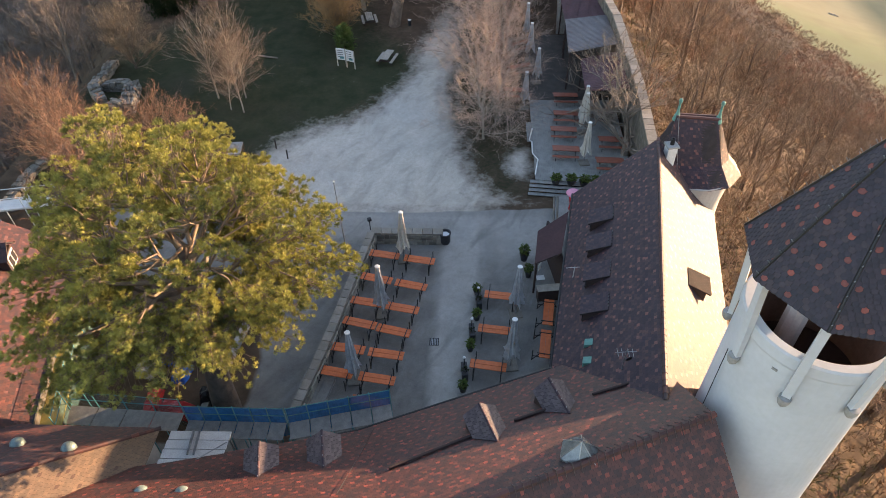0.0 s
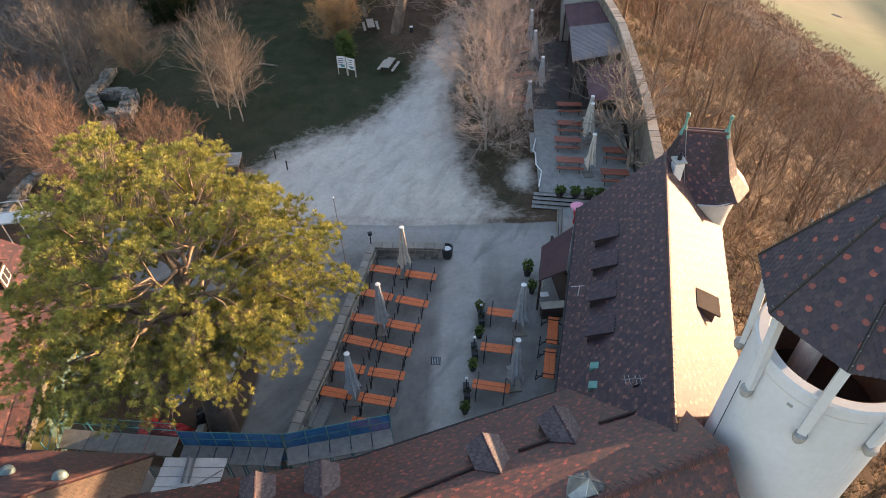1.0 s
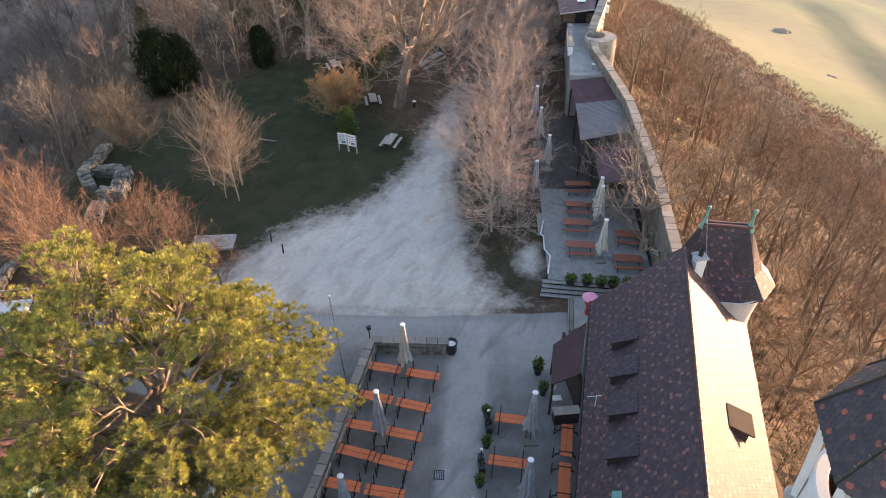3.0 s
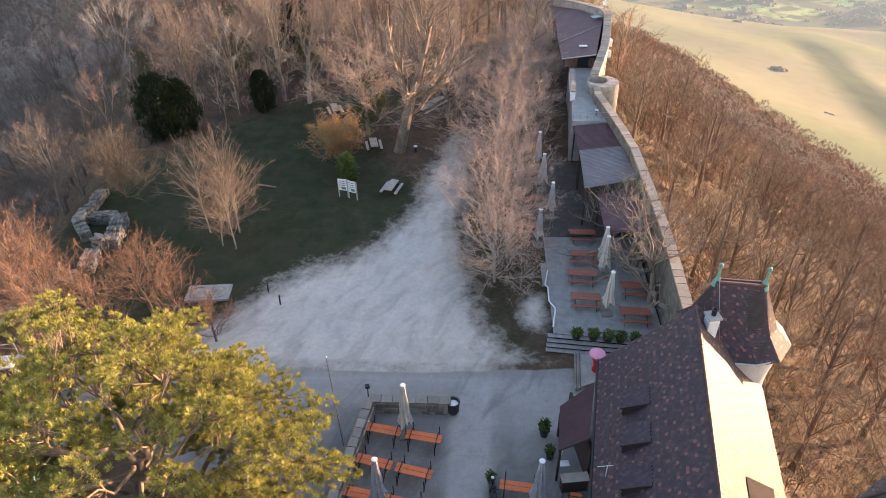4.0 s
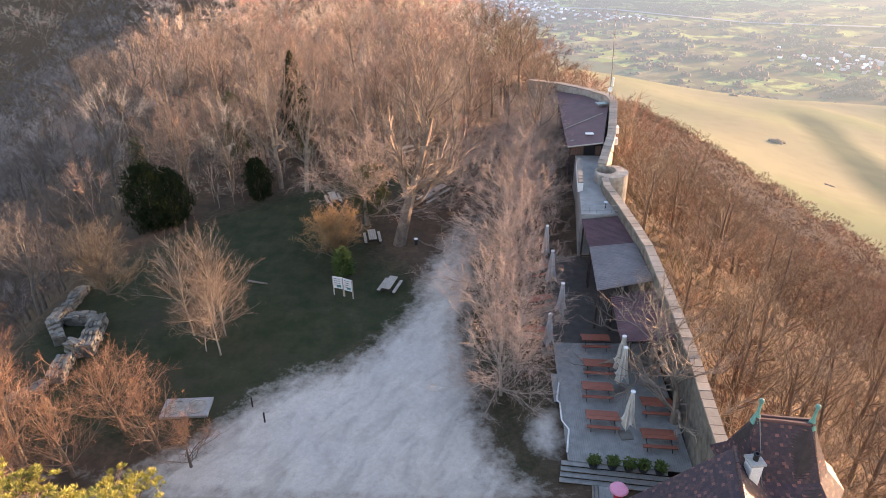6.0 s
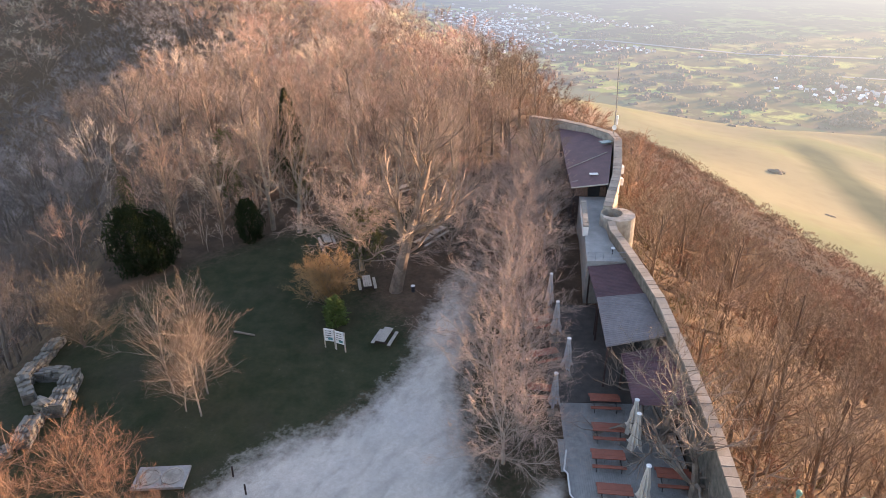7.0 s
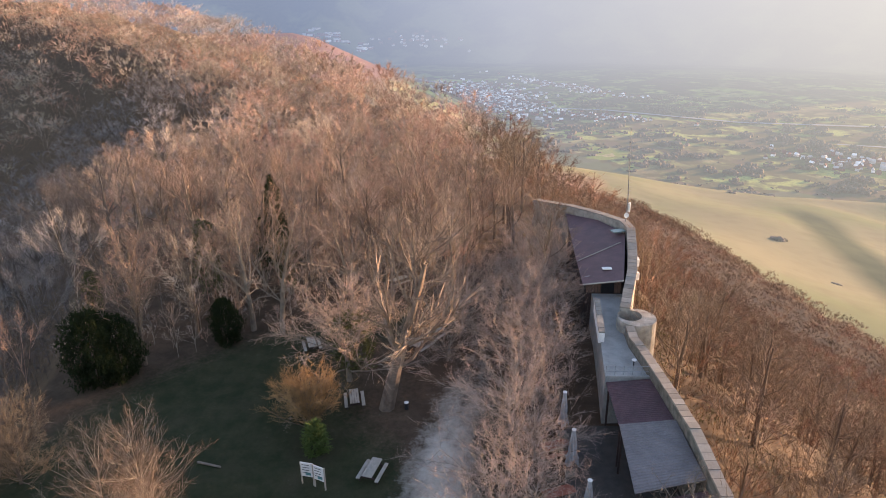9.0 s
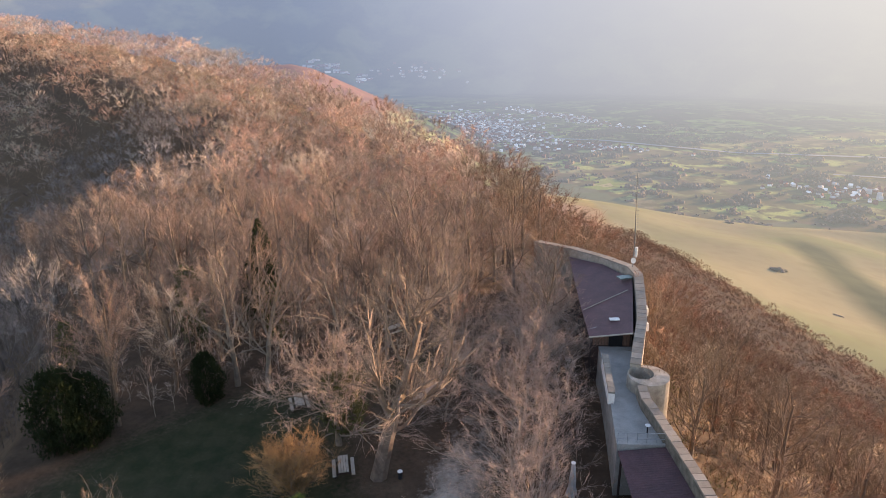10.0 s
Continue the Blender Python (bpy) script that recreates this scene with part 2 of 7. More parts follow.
# ---- mesh building ----
class Geo:
    """Vertices and faces gathered for one mesh."""

    def __init__(self):
        self.v, self.f = [], []

    def add(self, vs, fs):
        k = len(self.v)
        self.v += [tuple(p) for p in vs]
        self.f += [tuple(i + k for i in q) for q in fs]
        return self

    def box(self, c, s, rz=0.0, bevel=0.0):
        cs, sn = math.cos(radians(rz)), math.sin(radians(rz))
        x, y, z = (q / 2 for q in s)
        if bevel <= 0:
            ring = [(-x, -y), (x, -y), (x, y), (-x, y)]
            layers = [(-z, ring), (z, ring)]
        else:
            e = min(bevel, x * 0.9, y * 0.9, z * 0.9)

            def oct_(d):
                X, Y = x - d, y - d
                return [(-X + e, -Y), (X - e, -Y), (X, -Y + e), (X, Y - e), (X - e, Y), (-X + e, Y), (-X, Y - e), (-X, -Y + e)]
            layers = [(-z, oct_(0)), (z - e, oct_(0)), (z, oct_(e * 0.7))]
        n = len(layers[0][1])
        vs = [(c[0] + a * cs - b * sn, c[1] + a * sn + b * cs, c[2] + h) for h, r in layers for a, b in r]
        fs = [tuple(range(n - 1, -1, -1)), tuple(range(n * (len(layers) - 1), n * len(layers)))]
        for L in range(len(layers) - 1):
            fs += [(L * n + i, L * n + (i + 1) % n, (L + 1) * n + (i + 1) % n, (L + 1) * n + i) for i in range(n)]
        return self.add(vs, fs)

    def prism(self, pts, z0, z1, top=None):
        """Upright prism over a counter-clockwise outline; z0, z1 numbers or one for each point; top: another outline above."""
        n = len(pts)
        a = z0 if isinstance(z0, (list, tuple)) else [z0] * n
        b = z1 if isinstance(z1, (list, tuple)) else [z1] * n
        up = top or pts
        vs = [(p[0], p[1], h) for p, h in zip(pts, a)] + [(p[0], p[1], h) for p, h in zip(up, b)]
        fs = [tuple(range(n - 1, -1, -1)), tuple(range(n, 2 * n))] + [(i, (i + 1) % n, n + (i + 1) % n, n + i) for i in range(n)]
        return self.add(vs, fs)

    def tube(self, path, radii, n=6, cap=True):
        path = [Vector(p) for p in path]
        vs, fs = [], []
        for i, p in enumerate(path):
            d = (path[min(i + 1, len(path) - 1)] - path[max(i - 1, 0)]).normalized()
            a = d.cross(Vector((0, 0, 1)) if abs(d.z) < 0.9 else Vector((1, 0, 0))).normalized()
            b = d.cross(a)
            r = radii[i] if isinstance(radii, (list, tuple)) else radii
            for k in range(n):
                t = 2 * math.pi * k / n
                vs.append(p + (a * math.cos(t) + b * math.sin(t)) * r)
        for i in range(len(path) - 1):
            fs += [(i * n + k, (i + 1) * n + k, (i + 1) * n + (k + 1) % n, i * n + (k + 1) % n) for k in range(n)]
        if cap:
            fs += [tuple(range(n)), tuple(range(len(vs) - 1, len(vs) - n - 1, -1))]
        return self.add(vs, fs)

    def lathe(self, c, prof, n=20, a0=0.0, ends=True):
        """Turned round an upright axis through c: prof of (radius, height)."""
        vs = [(c[0] + r * math.cos(a0 + 2 * math.pi * k / n), c[1] + r * math.sin(a0 + 2 * math.pi * k / n), c[2] + h) for r, h in prof for k in range(n)]
        fs = [(i * n + k, i * n + (k + 1) % n, (i + 1) * n + (k + 1) % n, (i + 1) * n + k) for i in range(len(prof) - 1) for k in range(n)]
        if ends:
            fs += [tuple(range(n - 1, -1, -1)), tuple(range((len(prof) - 1) * n, len(prof) * n))]
        return self.add(vs, fs)

    def mesh(self, name, material, smooth=False):
        me = bpy.data.meshes.new(name)
        me.from_pydata(self.v, [], self.f)
        me.materials.append(material)
        if smooth:
            me.polygons.foreach_set("use_smooth", [True] * len(me.polygons))
        me.update()
        return me


def part(name, geo, material, parent, label="", smooth=False):
    ob = new(name, geo.mesh(name, material, smooth))
    ob.parent = parent
    return tagged(ob, label)


def thing(name, label, category, at=(0, 0, 0), rz=0.0, group="", kind=""):
    ob = new(name)
    ob.matrix_basis = pose(*at, 0, 0, rz)
    return tagged(ob, label, category, group, kind)


def solid(name, geo, material, label, category="", kind="", smooth=False, group=""):
    return tagged(new(name, geo.mesh(name, material, smooth)), label, category, group, kind)


# ---- the lie of the land ----
def lerp(t, pts):
    xs, ys = zip(*pts)
    return np.interp(t, xs, ys)


EDGE_E = [(-400, 60), (-60, 30), (15, 18), (38, 18), (44, 14.6), (52, 15.2), (64, 15.2), (72, 14), (78, 15.5), (98, 17.2), (106, 14), (117, 9), (150, 12), (200, 0), (300, -50), (450, -150), (600, -260), (1000, -750)]
EDGE_W = [(-400, -60), (0, -40), (70, -37), (90, -42), (115, -56), (150, -61), (200, -62), (300, -130), (450, -270), (600, -420), (1000, -950)]
TOP = [(-400, -60), (-100, -14), (-20, 0), (44, 0), (60, 0.4), (75, 0.7), (95, 1.2), (115, 0), (140, -4), (200, -8), (300, -5), (450, 3), (600, 11), (800, 30), (1000, 44), (1150, -40), (1500, -300)]
FALL_E = [(0, 0), (1, 2.5), (6, 8), (20, 18), (60, 46), (130, 92), (220, 140), (300, 165), (400, 185), (700, 240), (1200, 315), (2000, 345), (9000, 345)]
RISE = [(44, 0), (52, .2), (60, .38), (66, .5), (74, .62), (95, .6), (115, .4), (140, 0)]
FALL_W = [(0, 0), (6, 6), (22, 20), (60, 43), (120, 70), (200, 100), (320, 150), (600, 260), (1200, 330), (9000, 345)]


def ground_z(x, y):
    x, y = np.asarray(x, float), np.asarray(y, float)
    e, w, t = lerp(y, EDGE_E), lerp(y, EDGE_W), lerp(y, TOP)
    z = t - lerp(np.maximum(x - e, 0), FALL_E) - lerp(np.maximum(w - x, 0), FALL_W)
    out = np.maximum(np.maximum(x - e, w - x), 0)
    z = z + np.minimum(out / 60, 1) * (np.sin(x * 0.021 + 1) * np.cos(y * 0.017) * 5)
    z = z + lerp(y, RISE) * np.clip((2.5 - x) / 4, 0, 1)
    d = np.hypot(x, y)
    az = np.arctan2(x, y)
    z = np.maximum(z, -352 + 265 * np.clip((0.02 - az) / 0.27, 0, 1) * np.exp(-((d - 2050) / 420) ** 2))
    far = np.clip((d - 3700) / 1050, 0, 1)
    z = np.maximum(z, -380) + far ** 1.3 * np.clip((0.82 - az) / 0.2, 0.12, 1) * (660 + 60 * np.sin(np.arctan2(x, y) * 7) + 30 * np.sin(np.arctan2(x, y) * 17))
    return z


def inside(x, y, poly):
    """Which points lie in an outline."""
    r = np.zeros(np.shape(x), bool)
    for (x0, y0), (x1, y1) in zip(poly, poly[1:] + poly[:1]):
        cut = ((y0 > y) != (y1 > y)) & (x < (x1 - x0) * (y - y0) / (y1 - y0 + 1e-12) + x0)
        r ^= cut
    return r


GRAVEL = [(-30, 42.6), (-22, 43.5), (-17, 48.5), (-13.8, 53.3), (-8.6, 54.6), (-7, 58), (-4.4, 63), (-3.7, 68.5), (-2.6, 74), (-0.4, 84), (1.2, 95), (3.2, 108), (5.6, 108), (3.8, 95), (2.0, 84), (0, 72), (-1.2, 61.3), (-0.8, 56), (0.6, 48.2), (2.5, 44.6), (5.4, 43), (8, 43), (8, 42.4)]
PATCH = [(3.7, 49.7), (4.7, 46.7), (6.6, 47.4), (6.2, 52)]
ASPHALT = [(-30, 15), (14, 15), (14, 36), (9, 43.4), (6.6, 43.3), (-2, 42.7), (-30, 42.6)]
SITE = [(-24, 22.5), (-12.2, 22.5), (-11.6, 28), (-13, 33), (-24, 36)]
LANE = [(-1.1, 22), (1.0, 23), (2.3, 42.4), (-0.4, 42.4), (-0.9, 38)]
LAWN = [(-37, 49), (-33, 46), (-17, 48), (-5, 60), (-3, 75), (-1, 90), (-6, 92), (-22, 84), (-30, 76), (-36, 66)]
VERGE = [(2.5, 44), (6.4, 44), (6.6, 56), (5, 66), (2, 80), (0, 72), (-1.4, 61), (0.6, 48)]
BARE = [(-9.6, 70), (-3, 66), (-1, 84), (-6, 90), (-13, 80)]


def axis(core, step, ends, n):
    lo = core[0] - np.geomspace(1, core[0] - ends[0] + 1, n)[1:][::-1] + 1
    hi = core[1] + np.geomspace(1, ends[1] - core[1] + 1, n)[1:] - 1
    return np.concatenate([lo, np.arange(core[0], core[1], step), hi])


def sheet(name, xs, ys, material, keep=None):
    X, Y = np.meshgrid(xs, ys)
    Z = ground_z(X, Y)
    v = np.stack([X, Y, Z], -1).reshape(-1, 3)
    nx, ny = len(xs), len(ys)
    i = (np.arange(ny - 1)[:, None] * nx + np.arange(nx - 1)[None]).ravel()
    f = np.stack([i, i + 1, i + nx + 1, i + nx], 1)
    me = bpy.data.meshes.new(name)
    me.from_pydata(v.tolist(), [], f.tolist())
    me.materials.append(material)
    me.polygons.foreach_set("use_smooth", [True] * len(me.polygons))
    return new(name, me), v


def ground_material():
    m = bpy.data.materials.new("ground")
    m.use_nodes = True
    nt, nd = m.node_tree, m.node_tree.nodes
    b = nd["Principled BSDF"]
    b.inputs["Roughness"].default_value, b.inputs["Specular IOR Level"].default_value = 0.95, 0.15
    g = nd.new("ShaderNodeNewGeometry")
    a = nd.new("ShaderNodeAttribute")
    a.attribute_name = "cover"
    sep = nd.new("ShaderNodeSeparateColor")
    nt.links.new(a.outputs["Color"], sep.inputs[0])

    def nz(sc, det=5.0, rough=0.6):
        n = nd.new("ShaderNodeTexNoise")
        n.inputs["Scale"].default_value, n.inputs["Detail"].default_value, n.inputs["Roughness"].default_value = sc, det, rough
        nt.links.new(g.outputs["Position"], n.inputs["Vector"])
        return n.outputs[0]

    def rng(s, a0, a1, b0=0.0, b1=1.0):
        r = nd.new("ShaderNodeMapRange")
        for k, v in enumerate((a0, a1, b0, b1)):
            r.inputs[k + 1].default_value = v
        nt.links.new(s, r.inputs[0])
        return r.outputs[0]

    def mx(fac, c1, c2, kind="MIX"):
        x = nd.new("ShaderNodeMix")
        x.data_type, x.blend_type = "RGBA", kind
        for s, v in ((x.inputs[0], fac), (x.inputs[6], c1), (x.inputs[7], c2)):
            if isinstance(v, (int, float)):
                s.default_value = v
            elif isinstance(v, tuple):
                s.default_value = (*v, 1)
            else:
                nt.links.new(v, s)
        return x.outputs[2]

    def edge(s, wob):
        t = nd.new("ShaderNodeMath")
        t.operation = "ADD"
        nt.links.new(s, t.inputs[0])
        nt.links.new(rng(wob, 0.3, 0.7, -0.33, 0.33), t.inputs[1])
        return rng(t.outputs[0], 0.2, 0.8)

    wide, mid, fine, grit = nz(0.12), nz(0.6, 6), nz(3.0, 6, 0.7), nz(14.0, 4, 0.7)
    leaf = mx(rng(mid, 0.35, 0.65), (0.068, 0.047, 0.031), (0.108, 0.073, 0.048))
    grass = mx(rng(mid, 0.35, 0.68), (0.028, 0.036, 0.016), (0.054, 0.054, 0.028))
    grass = mx(rng(wide, 0.5, 0.75), grass, (0.055, 0.048, 0.03))
    gravel = mx(rng(mid, 0.3, 0.7), (0.62, 0.56, 0.485), (0.5, 0.45, 0.385))
    gravel = mx(rng(wide, 0.4, 0.65), gravel, (0.52, 0.48, 0.43))
    warp = nd.new("ShaderNodeTexNoise")
    warp.inputs["Scale"].default_value, warp.inputs["Detail"].default_value, warp.inputs["Distortion"].default_value = 0.42, 10.0, 0.8
    along = nd.new("ShaderNodeMapping")
    along.vector_type = "TEXTURE"
    along.inputs["Rotation"].default_value, along.inputs["Scale"].default_value = (0, 0, radians(62)), (1.7, 0.62, 1)
    nt.links.new(g.outputs["Position"], along.inputs["Vector"])
    nt.links.new(along.outputs[0], warp.inputs["Vector"])
    gravel = mx(rng(warp.outputs[0], 0.5, 0.7, 0, 0.6), gravel, (0.33, 0.3, 0.255))
    gravel = mx(rng(warp.outputs[0], 0.44, 0.3, 0, 0.4), gravel, (0.68, 0.62, 0.54))
    tar = mx(rng(mid, 0.3, 0.7), (0.165, 0.157, 0.146), (0.235, 0.225, 0.208))
    wa = nd.new("ShaderNodeAttribute")
    wa.attribute_name = "wear"
    ws = nd.new("ShaderNodeSeparateColor")
    nt.links.new(wa.outputs["Color"], ws.inputs[0])
    tar = mx(rng(ws.outputs[0], 0.1, 0.9), tar, mx(rng(mid, 0.3, 0.7), (0.39, 0.375, 0.35), (0.31, 0.3, 0.28)))
    tar = mx(rng(warp.outputs[0], 0.52, 0.7, 0, 0.4), tar, (0.09, 0.09, 0.09))
    tar = mx(rng(warp.outputs[0], 0.45, 0.32, 0, 0.35), tar, (0.3, 0.3, 0.3))
    col = mx(edge(sep.outputs[1], fine), leaf, grass)
    col = mx(edge(sep.outputs[0], mx(0.5, mid, fine)), col, gravel)
    col = mx(rng(sep.outputs[2], 0.4, 0.6), col, tar)
    col = mx(rng(fine, 0.3, 0.7, 0, 0.5), col, (0.62, 0.6, 0.58), "MULTIPLY")
    col = mx(rng(grit, 0.3, 0.7, 0, 0.6), col, (0.6, 0.6, 0.6), "MULTIPLY")
    nt.links.new(col, b.inputs["Base Color"])
    bp = nd.new("ShaderNodeBump")
    bp.inputs["Strength"].default_value, bp.inputs["Distance"].default_value = 0.5, 0.05
    nt.links.new(fine, bp.inputs["Height"])
    nt.links.new(bp.outputs[0], b.inputs["Normal"])
    return m


xs = axis((-46.0, 26.0), 0.5, (-900.0, 900.0), 45)
ys = axis((8.0, 122.0), 0.5, (-500.0, 1300.0), 45)
ground, gv = sheet("ground", xs, ys, ground_material())
lat = gv[:, 0] - lerp(gv[:, 1], EDGE_E)
gv[:, 2] -= np.where(lat > 240, 60.0, 0.0)
ground.data.vertices.foreach_set("co", gv.ravel())
tagged(ground, "castle hill with gravel yard, dark grass and brown leaf litter", "ground", kind="structure")


def soft(poly, w=1.2):
    a = np.zeros(len(gv))
    for dx, dy in ((0, 0), (w, 0), (-w, 0), (0, w), (0, -w), (w * .7, w * .7), (-w * .7, w * .7), (w * .7, -w * .7), (-w * .7, -w * .7)):
        a += inside(gv[:, 0] + dx, gv[:, 1] + dy, poly)
    return a / 9


cover = np.ones((len(gv), 4))
cover[:, 0] = np.maximum(soft(GRAVEL, 1.9) * np.clip(1.25 - (gv[:, 1] - 62) * 0.043, 0.36, 1), 0.75 * soft(PATCH, 0.8))
cover[:, 1] = np.clip(soft(LAWN, 2.0) + 0.55 * soft(VERGE, 1.4) - 0.8 * soft(BARE, 2.0), 0, 1)
cover[:, 2] = soft(ASPHALT, 0.3) - soft(SITE, 0.6)
ca = ground.data.color_attributes.new("cover", "FLOAT_COLOR", "POINT")
ca.data.foreach_set("color", cover.ravel())
wear = np.ones((len(gv), 4))
wear[:, 0] = np.maximum(soft(LANE, 0.35), 0.85 * soft([(-30, 39.8), (3, 39.8), (3.5, 36), (9, 36), (9, 43.5), (-30, 43.5)], 2.0))
wear[:, 1] = wear[:, 2] = 0
ca = ground.data.color_attributes.new("wear", "FLOAT_COLOR", "POINT")
ca.data.foreach_set("color", wear.ravel())


# ---- valley and distance ----
def haze_material(name, houses=False):
    """Land far off: the bright mist before it is put into its surface as a glow, more with distance."""
    m = bpy.data.materials.new(name)
    m.use_nodes = True
    nt, nd = m.node_tree, m.node_tree.nodes
    b, out = nd["Principled BSDF"], nd["Material Output"]
    b.inputs["Roughness"].default_value, b.inputs["Specular IOR Level"].default_value = 1.0, 0.0
    g = nd.new("ShaderNodeNewGeometry")

    def nz(sc, det=5.0):
        n = nd.new("ShaderNodeTexNoise")
        n.inputs["Scale"].default_value, n.inputs["Detail"].default_value = sc, det
        nt.links.new(g.outputs["Position"], n.inputs["Vector"])
        return n.outputs[0]

    def rng(s, a0, a1, b0=0.0, b1=1.0):
        r = nd.new("ShaderNodeMapRange")
        for k, v in enumerate((a0, a1, b0, b1)):
            r.inputs[k + 1].default_value = v
        nt.links.new(s, r.inputs[0])
        return r.outputs[0]

    def mx(fac, c1, c2):
        x = nd.new("ShaderNodeMix")
        x.data_type = "RGBA"
        for s, v in ((x.inputs[0], fac), (x.inputs[6], c1), (x.inputs[7], c2)):
            if isinstance(v, tuple):
                s.default_value = (*v, 1)
            else:
                nt.links.new(v, s)
        return x.outputs[2]

    if houses == "bush":
        col = mx(rng(g.outputs["Random Per Island"], 0, 1), (0.17, 0.15, 0.1), (0.25, 0.2, 0.15))
    elif houses == "road":
        col = mx(rng(nz(0.02), 0.4, 0.6), (0.34, 0.34, 0.33), (0.28, 0.28, 0.27))
    elif houses:
        cr = nd.new("ShaderNodeValToRGB")
        cr.color_ramp.interpolation = "CONSTANT"
        for k, (p, c) in enumerate([(0, (0.5, 0.48, 0.46)), (0.34, (0.24, 0.14, 0.11)), (0.72, (0.9, 0.89, 0.87)), (0.85, (0.17, 0.14, 0.13))]):
            e = cr.color_ramp.elements[k] if k < 2 else cr.color_ramp.elements.new(p)
            e.position, e.color = p, (*c, 1)
        nt.links.new(g.outputs["Random Per Island"], cr.inputs[0])
        col = cr.outputs[0]
    else:
        vor = nd.new("ShaderNodeTexVoronoi")
        vor.inputs["Scale"].default_value = 0.012
        nt.links.new(g.outputs["Position"], vor.inputs["Vector"])
        sp = nd.new("ShaderNodeSeparateColor")
        nt.links.new(vor.outputs["Color"], sp.inputs[0])
        col = mx(rng(sp.outputs[0], 0.2, 0.8), (0.26, 0.3, 0.1), (0.38, 0.34, 0.17))
        col = mx(rng(nz(0.003), 0.45, 0.55), col, (0.26, 0.22, 0.13))
        col = mx(rng(nz(0.0022, 7), 0.5, 0.56), col, (0.16, 0.15, 0.09))
        orchard = mx(rng(nz(0.009, 6), 0.5, 0.6), col, (0.4, 0.42, 0.15))
        orchard = mx(rng(nz(0.006, 8), 0.5, 0.58), orchard, (0.19, 0.15, 0.105))
        orchard = mx(rng(nz(0.025, 8), 0.48, 0.6), orchard, (0.16, 0.145, 0.085))
        low = nd.new("ShaderNodeSeparateXYZ")
        nt.links.new(g.outputs["Position"], low.inputs[0])
        col = mx(rng(low.outputs[2], -225, -265), col, orchard)
        col = mx(rng(low.outputs[2], -235, -195), col, mx(rng(nz(0.02, 6), 0.35, 0.65), (0.22, 0.12, 0.1), (0.15, 0.09, 0.08)))
        past = nd.new("ShaderNodeVectorMath")
        past.operation = "LENGTH"
        nt.links.new(g.outputs["Position"], past.inputs[0])
        # Past 3 km the hillsides' shadow is put into a dark base colour.
        col = mx(rng(past.outputs["Value"], 3000, 3500), col, mx(rng(nz(0.004, 7), 0.45, 0.6), (0.05, 0.065, 0.06), (0.16, 0.17, 0.09)))
        col = mx(rng(nz(0.2, 6), 0.4, 1.0), col, (0.16, 0.15, 0.08))
        fa = nd.new("ShaderNodeAttribute")
        fa.attribute_name = "zone"
        fs = nd.new("ShaderNodeSeparateColor")
        nt.links.new(fa.outputs["Color"], fs.inputs[0])
        lea = mx(rng(nz(0.006), 0.42, 0.6), (0.2, 0.19, 0.125), (0.165, 0.175, 0.1))
        lea = mx(rng(nz(0.05, 8), 0.45, 0.75, 0, 0.35), lea, (0.14, 0.125, 0.085))
        col = mx(rng(fs.outputs[2], 0.3, 0.6), col, lea)
        col = mx(rng(fs.outputs[1], 0.3, 0.7), col, (0.12, 0.085, 0.055))
        # First channel: a darker blue-green band across the meadow.
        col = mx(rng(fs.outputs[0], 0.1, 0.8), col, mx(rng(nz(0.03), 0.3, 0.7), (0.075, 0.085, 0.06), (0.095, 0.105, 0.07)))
    nt.links.new(col, b.inputs["Base Color"])
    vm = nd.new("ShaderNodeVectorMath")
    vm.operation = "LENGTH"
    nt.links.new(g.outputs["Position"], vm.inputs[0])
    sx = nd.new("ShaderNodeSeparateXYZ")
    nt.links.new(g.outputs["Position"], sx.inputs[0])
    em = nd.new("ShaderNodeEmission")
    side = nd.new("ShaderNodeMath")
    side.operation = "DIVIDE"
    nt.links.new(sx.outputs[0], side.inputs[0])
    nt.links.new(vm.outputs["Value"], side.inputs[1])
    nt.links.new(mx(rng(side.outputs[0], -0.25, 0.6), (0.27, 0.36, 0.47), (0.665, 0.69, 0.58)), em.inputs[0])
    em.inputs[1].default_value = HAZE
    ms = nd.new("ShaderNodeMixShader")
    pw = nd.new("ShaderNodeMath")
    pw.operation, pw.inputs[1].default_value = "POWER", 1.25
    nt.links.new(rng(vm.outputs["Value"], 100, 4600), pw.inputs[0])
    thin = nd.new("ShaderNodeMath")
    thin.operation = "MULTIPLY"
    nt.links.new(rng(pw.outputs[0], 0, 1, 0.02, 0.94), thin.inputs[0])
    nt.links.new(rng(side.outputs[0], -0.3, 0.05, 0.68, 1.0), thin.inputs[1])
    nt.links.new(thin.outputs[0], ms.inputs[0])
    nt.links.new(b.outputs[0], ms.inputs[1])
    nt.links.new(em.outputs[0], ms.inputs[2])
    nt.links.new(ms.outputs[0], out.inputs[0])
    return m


# Strength of the mist glow put into the far surfaces.
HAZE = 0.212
WOOD_EDGE = [(0, 262), (300, 254), (380, 246), (430, 238), (510, 214), (570, 196), (700, 190), (1500, 190)]
MEADOW = [(262, -200), (250, 380), (218, 510), (198, 600), (170, 900), (140, 1200), (100, 1660), (120, 1680), (220, 1610), (290, 1530), (330, 1440), (370, 1370), (405, 1300), (450, 1275), (500, 1262), (610, 1300), (660, 1265), (680, 1195), (720, 1150), (900, 700), (900, -200)]
vx = np.concatenate([np.linspace(-4200, 150, 70), np.linspace(190, 1200, 60), np.linspace(1260, 4300, 50)])
vy = np.concatenate([np.linspace(-800, 150, 12), np.linspace(170, 1500, 70), np.linspace(1540, 4700, 70)])
